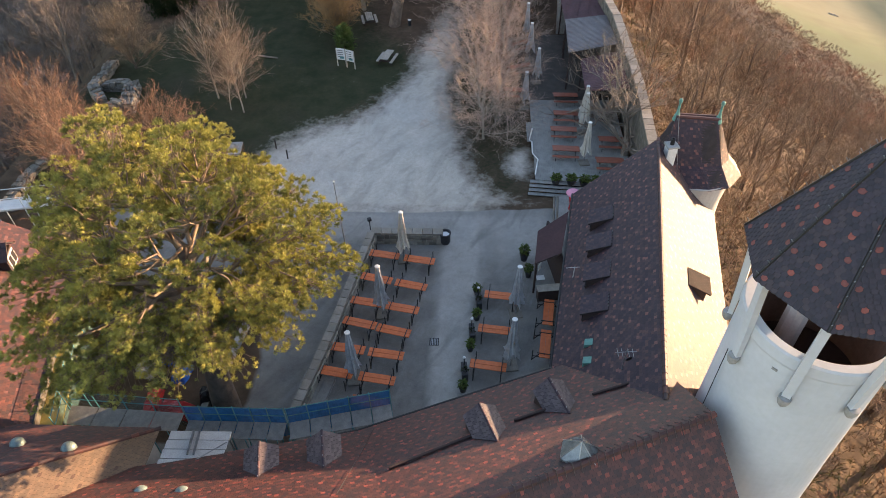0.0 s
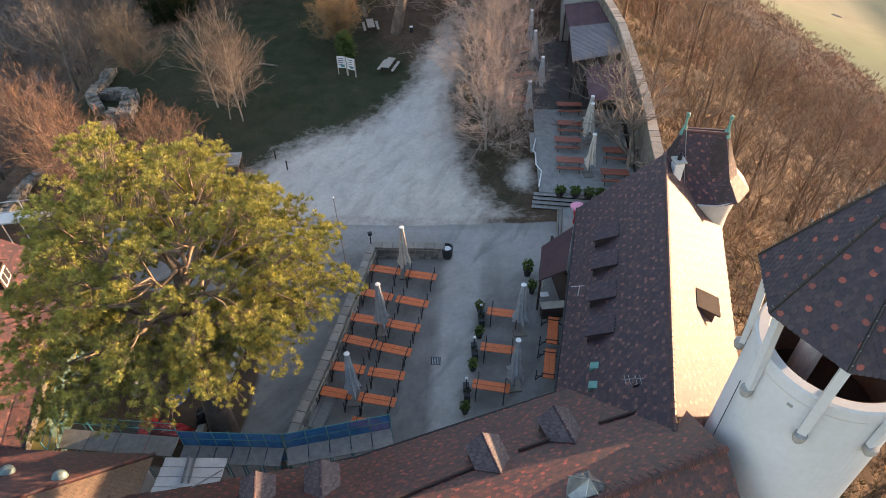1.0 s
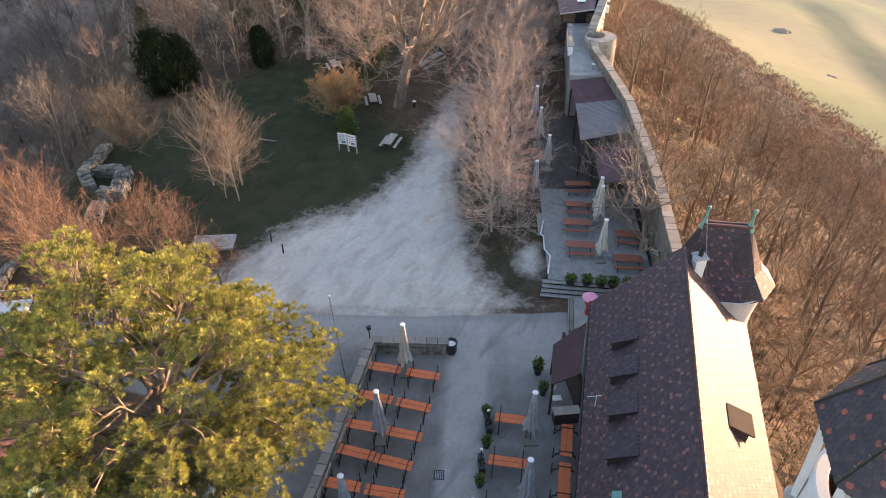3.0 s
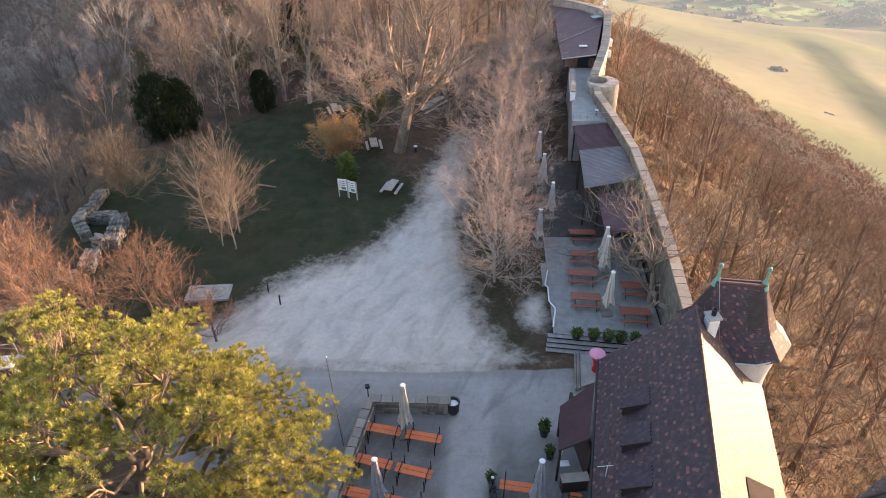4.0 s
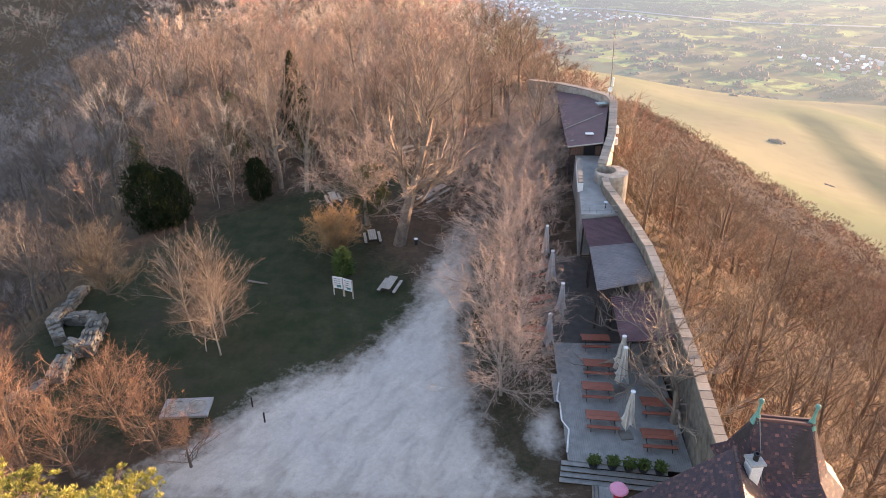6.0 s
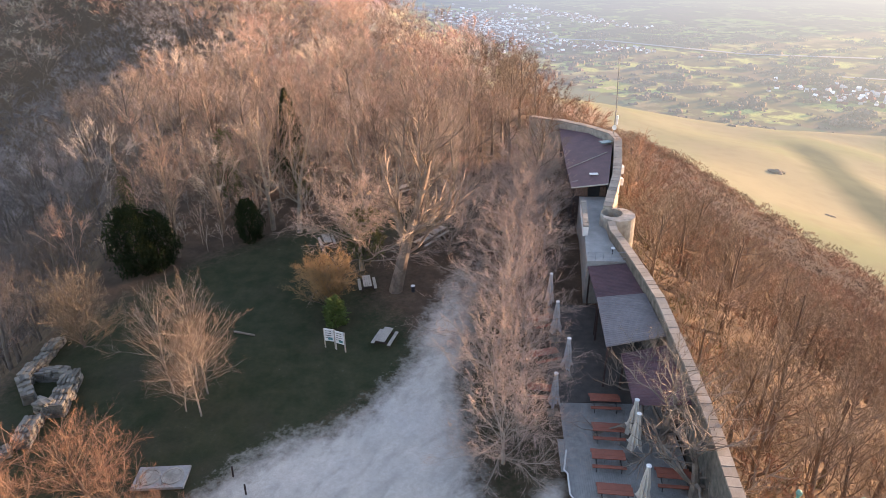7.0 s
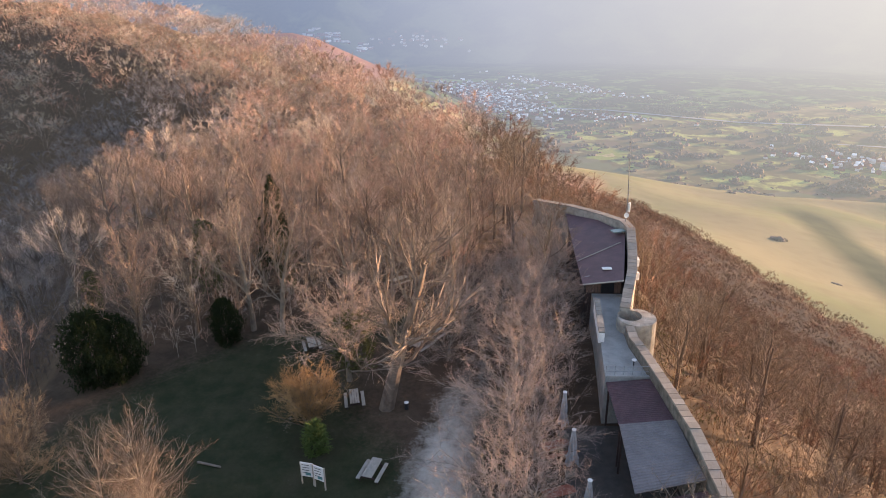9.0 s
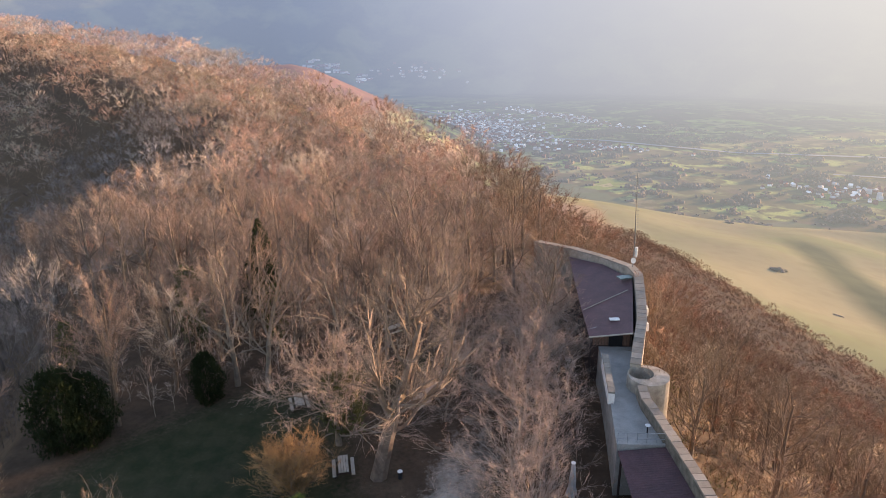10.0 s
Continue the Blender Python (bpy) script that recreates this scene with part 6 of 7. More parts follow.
part("soil", Geo().lathe((0, 0, .78), [(.34, 0), (.3, .06)], 14), M_WHITE, bin_)
lp = thing("yard_lamp", "small black lantern post on the corner of the low wall", "lamp", (-6.1, 39.5, 0.95))
part("post", Geo().tube([(0, 0, 0), (0, 0, .9)], .04, 8), M_STEEL, lp)
part("lantern", Geo().box((0, 0, 1.0), (.3, .3, .16), 20, .03), M_STEEL, lp)
fp = thing("flagpole", "tall thin white flagpole beside the low wall", "flagpole", (-7.3, 36.4, 0))
part("pole", Geo().tube([(0, 0, 0), (-.05, -.45, 8.0)], [.045, .025], 8), M_ZINC, fp)
part("knob", Geo().lathe((-.05, -.45, 8.0), [(.02, 0), (.06, .04), (.06, .08), (.01, .12)], 10), M_WHITE, fp)

# porch with the serving hatch
po = thing("porch", "lean-to porch with brown sheet-metal roof and serving counter", "porch")
q = [(5.45, 34.3, 2.75), (7.15, 34.75, 3.3), (8.05, 39.0, 3.3), (5.85, 37.5, 2.75)]
g = Geo()
g.add([(x, y, z) for x, y, z in q] + [(x, y, z + .1) for x, y, z in q], [(3, 2, 1, 0), (4, 5, 6, 7), (0, 1, 5, 4), (1, 2, 6, 5), (2, 3, 7, 6), (3, 0, 4, 7)])
part("roof", g, M_PORCHROOF, po, "brown sheet-metal roof")
for (x, y, z) in (q[0], q[3]):
    part("post", Geo().box((x + .12, y + .08, z / 2), (.12, .12, z), 8), M_DARKWOOD, po)
part("fascia", Geo().tube([(5.43, 34.28, 2.85), (7.15, 34.73, 3.4)], .06, 4), M_DARKWOOD, po)
part("counter", Geo().box((6.5, 33.9, .5), (1.5, .5, 1.0), 8, .02), M_DARKWOOD, po)
part("counter_top", Geo().box((6.5, 33.9, 1.03), (1.6, .6, .06), 8, .01), M_GREYWOOD, po)
part("notice", Geo().box((5.95, 35.4, 1.5), (.4, .04, .6), 60), M_WHITE, po, "white paper notice")
part("notice", Geo().box((6.0, 34.8, 1.05), (.55, .4, .03), 8), M_WHITE, po, "white paper notice")
part("back_wall", Geo().box((7.0, 36.6, 1.4), (.15, 4.2, 2.8), 10), M_DARKWOOD, po)

# ---- terrace ----
DZ = 0.76
deck = thing("terrace_deck", "grey boarded terrace deck", "deck", kind="structure")
xs_ = np.arange(6.15, 14.3, .148)
for k, x in enumerate(xs_):
    y0 = 46.12 - (x - 6.15) * .1
    y1 = 58.3 + .02 * (x - 6)
    if x < 6.5:
        y0, y1 = 51.5, 54.5
    part("plank", Geo().box((x + .01 * (y0 + y1 - 100) * .1, (y0 + y1) / 2, DZ - .03 + .003 * (k % 3)), (.136, y1 - y0, .05), -1), M_DECK, deck)
g = Geo().prism([(6.6, 46.2), (14.3, 45.5), (14.5, 58), (6.8, 58)], -.3, DZ - .06)
part("substructure", g, M_STEEL, deck)
solid("terrace_paving", Geo().prism([(5.6, 58.35), (14.7, 58.4), (14.2, 72), (7.5, 72)], -.5, .8), mat("dark terrace paving", (0.06, 0.055, 0.05), (0.09, 0.08, 0.07), scale=1.5), "dark paving under the trees of the terrace", "paving", "structure")
st = thing("terrace_steps", "wide grey wooden steps up to the terrace", "steps", kind="structure")
for k in range(4):
    y = 45.05 + k * .32
    part("tread", Geo().box((9.3, y - .35, .17 * (k + 1) - .02), (7.0 - k * .12, .36, .05), -5.7, .01), M_DECK, st)
    part("riser", Geo().box((9.3, y - .2, .17 * (k + 1) - .1), (6.9 - k * .12, .04, .17), -5.7), M_GREYWOOD, st)
ed = thing("deck_edge", "white painted stepped edging of the deck", "edging")
pts = [(6.45, 46.7), (6.8, 48.75), (6.4, 49.6), (6.45, 51.3), (6.25, 51.6), (6.6, 53.4)]
for a, b in zip(pts, pts[1:]):
    part("board", Geo().tube([(*a, DZ + .06), (*b, DZ + .06)], .06, 4), M_WHITE, ed)
ld = thing("landing", "pale stone landing with low side walls before the steps", "landing")
part("slab", Geo().prism([(7.5, 41.3), (8.9, 41.9), (9.2, 44.4), (7.9, 44.55)], -.2, .28), M_CONC, ld)
for a, b in (((7.5, 41.2), (7.85, 44.5)), ((7.75, 41.25), (8.1, 44.5))):
    part("kerb", Geo().tube([(*a, .3), (*b, .3)], .09, 4), M_CAP, ld)
part("rail", Geo().tube([(9.1, 42.0, .3), (9.1, 42.0, 1.2), (9.35, 44.2, 1.2), (9.35, 44.2, .3)], .025, 6), M_STEEL, ld)
ic = thing("standing_sign", "red standing sign with a round pink top", "sign", (9.0, 43.0, .28))
part("body", Geo().lathe((0, 0, 0), [(.22, 0), (.24, .1), (.16, .5), (.26, .9), (.3, 1.1), (.1, 1.2)], 16), M_REDPLASTIC, ic, "red plastic body")
part("top", Geo().lathe((0, 0, 1.5), [(.05, -.3), (.5, 0), (.56, .06), (.5, .14), (.05, .22)], 24), M_PINK, ic, "round pink top")
for i, x in enumerate((8.0, 9.2, 10.2, 11.1, 12.1)):
    pl = planter(x, 45.75 - .1 * (x - 8) + .05 * (i % 2), DZ - .15, "pot", 0, "bright green plant in a box at the terrace edge", "plants at the terrace edge", 40 + i)
    pl.scale = (1.5, 1.3, 1.0)


def garden_set(x, y, z, rz, label, group):
    t = thing("table_set", label, "table set", (x, y, z), rz, group)
    for yy in (-.17, .17):
        part("tabletop", Geo().box((0, yy, .75), (2.2, .33, .05), 0, .01), M_BROWNWOOD, t)
    for s in (-1, 1):
        part("seat", Geo().box((0, .72 * s, .45), (2.2, .28, .05), 0, .01), M_BROWNWOOD, t)
        part("leg_frame", Geo().tube([(.8 * s, -.8, 0), (.8 * s, -.7, .42), (.8 * s, .7, .42), (.8 * s, .8, 0)], .03, 6), M_STEEL, t)
        part("leg_frame", Geo().tube([(.8 * s, -.2, .42), (.8 * s, -.2, .72), (.8 * s, .2, .72), (.8 * s, .2, .42)], .03, 6), M_STEEL, t)
    return t


g0 = garden_set(9.1, 49.35, DZ, -4, "red-brown wooden table with two benches on the terrace", "table sets of the terrace")
for x, y, a, z in ((9.2, 52.3, -3, DZ), (9.65, 54.9, -3, DZ), (9.9, 58.0, -1, .8), (12.5, 47.75, -3, DZ), (13.1, 50.8, -4, DZ), (5.4, 59.4, -8, .5), (6.0, 63.5, 20, .8), (6.2, 68.5, 25, .8)):
    copy_thing(g0, pose(x, y, z, 0, 0, a))
for x, y, h in ((10.55, 48.4, 3.9), (10.95, 52.9, 3.9), (11.2, 54.6, 3.6), (7.5, 61.5, 3.6), (6.15, 57.7, 3.7), (7.1, 66.3, 3.9), (7.0, 70.8, 4.0)):
    parasol(x, y, .8 if y > 58.5 else DZ if x > 6.2 else .3, h, M_CANVAS if y < 55 else M_GREYCANVAS, "folded pale parasol on the terrace", "parasols of the terrace")


def sheet_roof(name, pts, label, ribs, material, posts=()):
    """Lean-to roof of ribbed sheet: four corners (south-west, south-east, north-east, north-west)."""
    s = thing(name, label, "shed")
    a, b, c, d = map(Vector, pts)
    g = Geo()
    t = Vector((0, 0, .06))
    g.add([a - t, b - t, c - t, d - t, a, b, c, d], [(3, 2, 1, 0), (4, 5, 6, 7), (0, 1, 5, 4), (1, 2, 6, 5), (2, 3, 7, 6), (3, 0, 4, 7)])
    o = part("roof_sheet", g, material, s)
    for k in range(ribs):
        f = (k + .5) / ribs
        p, q = a.lerp(d, f), b.lerp(c, f)
        part("rib", Geo().tube([p + t * .3, q + t * .3], .035, 4, False), material, o)
    for x, y, z in posts:
        part("post", Geo().box((x, y, z / 2 + .3), (.14, .14, z - .6)), M_DARKWOOD, s)
    return s


M_GREYROOF = mat("grey corrugated sheet", (0.2, 0.175, 0.172), (0.15, 0.13, 0.13), scale=1.2, rough=0.5, bump=0.1, spec=0.5)
sheet_roof("shed", [(10.0, 60.0, 4.75), (14.55, 60.9, 5.2), (14.3, 66.9, 5.3), (10.35, 66.8, 4.85)], "open shed under a grey corrugated roof on the terrace", 26, M_GREYROOF, [(10.2, 60.3, 4.7), (10.5, 66.4, 4.8)])
sheet_roof("shed", [(10.35, 66.84, 4.72), (14.3, 66.94, 5.1), (13.85, 72.45, 5.05), (10.4, 72.35, 4.72)], "shed under a dull red-brown ribbed roof beside the walkway", 24, M_METALROOF, [(10.55, 67.2, 4.6), (10.6, 72.0, 4.6)])
sheet_roof("shed", [(11.0, 54.6, 3.9), (14.7, 54.2, 4.4), (14.6, 60.6, 4.6), (11.2, 60.2, 4.0)], "low shed with a violet-brown roof against the curtain wall", 20, M_METALROOF, [(11.2, 54.9, 3.8), (11.4, 60, 3.9)])

# walkway on the wall, its parapet, railing and bastion
solid("walkway", Geo().prism([(10.35, 72.5), (13.85, 72.7), (13.5, 75.2), (13.2, 77.4), (13.25, 79.4), (13.4, 82), (14.3, 85.4), (15.0, 88), (11.7, 88), (11.55, 84.3), (10.95, 78)], -.5, 5.0), M_CONC, "pale concrete roof walkway behind the curtain wall", "walkway", "structure")
wall_run("parapet", [(11.0, 78.2), (11.55, 84.3)], 0.5, [5.9, 6.1], 4.9, M_WHITE, "thin whitewashed parapet of the walkway", "", "parapet")
rl = thing("railing", "thin metal railing across the walkway", "railing")
for k in range(6):
    part("post", Geo().tube([(10.42 + k * .7, 72.75, 5.0), (10.42 + k * .7, 72.75, 6.0)], .02, 6), M_ZINC, rl)
for h in (5.5, 6.0):
    part("rail", Geo().tube([(10.4, 72.75, h), (13.95, 72.75, h)], .022, 6), M_ZINC, rl)
part("kerb", Geo().box((12.1, 72.62, 5.1), (3.5, .2, .2), 1), M_CONC, rl)
lt = thing("walkway_lamp", "small white mushroom lamp on the walkway", "lamp", (12.95, 74.3, 5.0))
part("post", Geo().tube([(0, 0, 0), (0, 0, .6)], .05, 8), M_STEEL, lt)
part("head", Geo().lathe((0, 0, .55), [(.04, 0), (.2, .05), (.2, .1), (.04, .18)], 14), M_WHITE, lt)
rb = thing("bastion", "round stone bastion of the curtain wall", "bastion", (14.55, 80.85, 0))
RING = 28
prof = [((0, 0), 1.95, -7), ((0, 0), 1.75, 5.8), ((0, 0), 1.72, 6.1), ((-.55, .3), 1.05, 6.14), ((-.55, .3), 1.02, 4.9), ((-.55, .3), .02, 4.9)]
g = Geo()
g.add([(c[0] + r * math.cos(2 * math.pi * k / RING), c[1] + r * math.sin(2 * math.pi * k / RING), z) for c, r, z in prof for k in range(RING)],
      [(i * RING + k, i * RING + (k + 1) % RING, (i + 1) * RING + (k + 1) % RING, (i + 1) * RING + k) for i in range(len(prof) - 1) for k in range(RING)])
part("drum", g, M_STONE, rb)

# north house behind the tall wall
nh = thing("wall_house", "low house with a purple-brown sheet roof behind the tall wall", "house")
q = [(10.65, 87.4, 6.3), (14.55, 86.9, 7.0), (16.9, 98.2, 7.7), (14.9, 104.2, 7.2), (11.6, 109, 6.4), (10.9, 95, 6.3)]
part("roof", Geo().add([(x, y, z) for x, y, z in q] + [(x, y, z - .15) for x, y, z in q], [(0, 1, 2, 5), (5, 2, 3, 4), (1, 0, 6, 7), (0, 5, 11, 6), (5, 4, 10, 11)]), M_METALROOF, nh, "purple-brown sheet roof")
part("wall", Geo().prism([(11.1, 88.3), (14.8, 88.3), (16.3, 97.3), (11.3, 104), (11.2, 95)], 0, 6.1), M_DARKWOOD, nh, "dark boarded wall")
part("door", Geo().box((13.3, 88.25, 5.8), (1.3, .1, 1.7), 0), M_STEEL, nh)
for k in range(12):
    part("board", Geo().box((11.3 + k * .29, 88.27, 5.55), (.25, .06, 1.1), 0), M_INNERWOOD, nh)
part("roof_window", Geo().box((13.4, 89.8, 7.02), (.95, .5, .1), 4), M_WHITE, nh, "pale roof window")
part("fascia", Geo().tube([(10.65, 87.4, 6.25), (14.55, 86.9, 6.95)], .09, 4), M_GREYWOOD, nh)
part("roof_step", Geo().add([(10.75, 88.9, 6.36), (14.95, 90.3, 7.12), (14.9, 88.9, 7.08), (10.75, 88.9, 6.2), (14.95, 90.3, 6.96)], [(0, 1, 2), (3, 4, 1, 0)]), M_GREYROOF, nh)
part("roof_seam", Geo().tube([(10.95, 93.2, 6.4), (15.9, 95.8, 7.55)], .05, 4), M_GREYWOOD, nh)
part("vent_board", Geo().box((16.1, 98.4, 7.95), (1.5, .9, .12), 20), M_PATINA, nh, "dark blue-grey board on the roof")
for y, z in ((91.2, 5.6), (93.4, 6.2), (94.6, 5.9)):
    bx = thing("wall_box", "pale equipment box on the outside of the tall wall", "box", (16.85 + (y - 92) * .2, y, z), 12, group="boxes on the tall wall")
    part("case", Geo().box((0, 0, 0), (.7, .6, .8), 0, .03), M_WHITE, bx)
ms_ = thing("radio_mast", "thin radio mast with white dishes on the wall corner", "mast", (17.3, 100.2, 8.3))
part("pole", Geo().tube([(0, 0, -.4), (0, 0, 3.2), (-.2, 0, 7), (-.35, 0, 11)], [.07, .06, .04, .02], 8), M_ZINC, ms_)
for k in range(9):
    part("rung", Geo().tube([(-.2, 0, 3 + k * .45), (.2, 0, 3 + k * .45)], .02, 4), M_ZINC, ms_)
part("antenna", Geo().lathe((.25, 0, 1.3), [(.1, 0), (.15, .1), (.15, 1.1), (.05, 1.2)], 10), M_WHITE, ms_, "white antenna cylinder")
o = part("dish", Geo().lathe((0, 0, 0), [(.02, 0), (.2, .02), (.32, .1), (.2, .05), (.02, .03)], 18), M_WHITE, ms_, "white dish")
o.matrix_basis = pose(-.1, -.25, 1.0, 75, 0, 20)

# ---- lawn ----
def picnic(x, y, rz, label):
    z = float(ground_z(x, y))
    t = thing("picnic_table", label, "picnic table", (x, y, z), rz, "picnic tables on the lawn")
    for k in range(4):
        part("tabletop_board", Geo().box((-.3 + k * .2, 0, .75), (.18, 2.1, .05), 0, .01), M_GREYWOOD, t)
    for s in (-1, 1):
        part("seat", Geo().box((.72 * s, 0, .44), (.28, 2.1, .06), 0, .01), M_GREYWOOD, t)
        part("leg_frame", Geo().tube([(-.7, .75 * s, 0), (-.25, .75 * s, .72)], .05, 4), M_DARKWOOD, t)
        part("leg_frame", Geo().tube([(.7, .75 * s, 0), (.25, .75 * s, .72)], .05, 4), M_DARKWOOD, t)
        part("bearer", Geo().box((0, .75 * s, .4), (1.6, .06, .1)), M_DARKWOOD, t)


for x, y, a in ((-7.4, 65.3, -14), (-10.2, 73.7, 14), (-15.9, 82.3, 22), (-5.2, 82.6, -35), (-4.0, 84.6, -35), (-9.0, 97, -50)):
    picnic(x, y, a, "weathered grey wooden picnic table with benches on the lawn")
for x, y, a in ((-11.9, 64.25, -10), (-10.95, 63.9, -22)):
    z = float(ground_z(x, y))
    sg = thing("info_board", "white information board on wooden posts on the lawn", "sign", (x, y, z), a, "information boards")
    part("panel", Geo().box((0, 0, 1.35), (.85, .06, 1.2), 0, .01), M_WHITE, sg, "white panel")
    for s in (-1, 1):
        part("post", Geo().box((.45 * s, .03, .95), (.09, .09, 1.95)), M_GREYWOOD, sg)
    for k in range(4):
        part("text_bar", Geo().box((-.05, -.033, 1.75 - k * .22), (.55, .006, .05)), M_POT, sg)
    part("picture", Geo().box((.1, -.033, 1.0), (.4, .006, .25)), M_NETTUBE, sg)
lg = thing("log", "pale wooden pole lying on the grass", "log", (-19.8, 65.9, float(ground_z(-19.8, 65.9)) - .02), -14)
part("pole", Geo().tube([(-1.0, 0, .1), (1.0, 0, .12)], [.1, .08], 8), M_PALEBARK, lg)
bp_ = thing("waste_bin", "short post bin with a pale lid under the big tree", "bin", (-5.7, 73.1, float(ground_z(-5.7, 73.1))))
part("body", Geo().lathe((0, 0, 0), [(.17, 0), (.19, .6), (.16, .62)], 12), M_POT, bp_)
part("lid", Geo().lathe((0, 0, .62), [(.2, 0), (.2, .05), (.03, .1)], 12), M_WHITE, bp_)
sl = thing("shaft_cover", "concrete slab with two round covers in the grass", "slab", (-20.4, 50.2, float(ground_z(-20.4, 50.2)) + .06), 6)
part("slab", Geo().box((0, 0, .06), (3.4, 1.9, .2), 0, .02), M_CONC, sl)
for s in (-1, 1):
    part("cover", Geo().lathe((.75 * s, 0, .16), [(.72, 0), (.72, .07), (.6, .08), (.58, .03), (.02, .04)], 24), M_STONE, sl)
RUIN_STONE = Geo().box((0, 0, 0), (1, 1, 1), 0, .14).mesh("stone", mat("ruin stone", (0, 0, 0), ramp=[(0, (0.2, 0.188, 0.165)), (0.3, (0.165, 0.155, 0.135)), (0.6, (0.235, 0.22, 0.19)), (0.85, (0.13, 0.122, 0.102))], vary="object", scale=3, bump=0.6))


def ruin(pts, tops, label, thick=0.68):
    rnd = random.Random(len(label))
    P, T = [], []
    for i in range(len(pts) - 1):
        a, b = Vector(pts[i]), Vector(pts[i + 1])
        n = max(2, int((b - a).length / .55))
        for k in range(n + (i == len(pts) - 2)):
            c = a.lerp(b, k / n)
            P.append((c.x + rnd.uniform(-.07, .07), c.y + rnd.uniform(-.07, .07)))
            T.append(tops[i] + (tops[i + 1] - tops[i]) * k / n + rnd.uniform(-.16, .16))
    o = wall_run("ruin_wall", P, thick, T, -2.5, M_OLDSTONE, label, "", "ruin", cap=0)
    for i in range(len(P) - 1):
        a, b = Vector((*P[i], 0)), Vector((*P[i + 1], 0))
        d = (b - a).normalized()
        s = Vector((-d.y, d.x, 0))
        for side in (-.48 * thick, -.16 * thick, .16 * thick, .48 * thick):
            for row in range(5):
                if abs(side) < .3 * thick and row:
                    continue
                c = a.lerp(b, rnd.uniform(.3, .7)) + s * side * rnd.uniform(.95, 1.15)
                w = (b - a).length * rnd.uniform(.75, 1.05)
                ob = new("stone", RUIN_STONE)
                ob.parent = o
                ob.matrix_basis = Matrix.Translation((c.x, c.y, T[i] + rnd.uniform(-.04, .05) - row * .24)) @ Matrix.Rotation(math.atan2(d.y, d.x) + rnd.gauss(0, .05), 4, "Z") @ Matrix.Diagonal((w, rnd.uniform(.2, .3), rnd.uniform(.17, .24), 1))


ruin([(-35.4, 64.4), (-34.9, 58.5), (-33.4, 56.7)], [1.5, 1.8, 1.4], "ruined stone wall at the edge of the lawn")
ruin([(-34.3, 59.6), (-31.9, 59.75)], [1.55, 1.5], "short cross wall inside the ruin")
ruin([(-31.5, 59.6), (-30.6, 55.5)], [1.6, 1.8], "thick broken stone wall of the ruin", 0.95)
ruin([(-32.2, 56.1), (-30.9, 55.5)], [1.7, 1.75], "broken stub of ruined stone wall")
ruin([(-31.9, 55.0), (-31.4, 52.4)], [1.3, 1.1], "low stone wall leading down from the ruin", 0.9)
ruin([(-31.9, 52.2), (-33.6, 50.6), (-35.6, 47.0), (-35, 42)], [.8, .6, .6, .7], "low broken stone wall along the slope")
for x, y in ((-14.4, 49.2), (-15.7, 50.6)):
    bo = thing("bollard", "short dark wooden post at the edge of the gravel", "post", (x, y, float(ground_z(x, y))), group="posts at the gravel edge")
    part("post", Geo().tube([(0, 0, 0), (0.03, 0, .9)], .06, 6), M_DARKWOOD, bo)


# ---- trees of the yard and lawn ----
def conifer(seed, h, r, n, material, bark, low=0.1, domed=False):
    """An evergreen of many short sprays: a tapering cone, or a rounded lumpy dome."""
    rnd = random.Random(seed)
    wood, g = Geo(), Geo()
    wood.tube([(0, 0, -.3), (0, 0, h * (.6 if domed else .95))], [h * .02, h * .004], 7)
    for _ in range(n):
        f = rnd.random() ** (1 if domed else .7)
        z = h * (low + (1 - low) * (1 - f))
        a = rnd.uniform(0, 6.283)
        lump = 1 + .22 * math.sin(a * 3 + seed + z * .6) + .18 * math.sin(a * 5 + z * 2.2 + seed) + .1 * math.sin(a * 9 - z * 4)
        rr = r * (math.sqrt(max(0, 1 - (1.7 * (1 - f) - .75) ** 2)) if domed else f ** .8) * rnd.uniform(.6, 1.05) * lump
        p = Vector((math.cos(a) * rr, math.sin(a) * rr, z + rnd.gauss(0, .12)))
        o = Vector((math.cos(a), math.sin(a), .5 if domed else 0))
        for _ in range(6):
            d = (o * rnd.uniform(.3, 1) + Vector((rnd.gauss(0, .5), rnd.gauss(0, .5), rnd.gauss(-.1, .35)))).normalized()
            s = d.cross(Vector((rnd.gauss(0, .5), rnd.gauss(0, .5), 1))).normalized() * .05
            g.add([p - s, p + s, p + d * rnd.uniform(.22, .5)], [(0, 1, 2)])
    return wood.mesh("trunk", bark), g.mesh("crown", material)


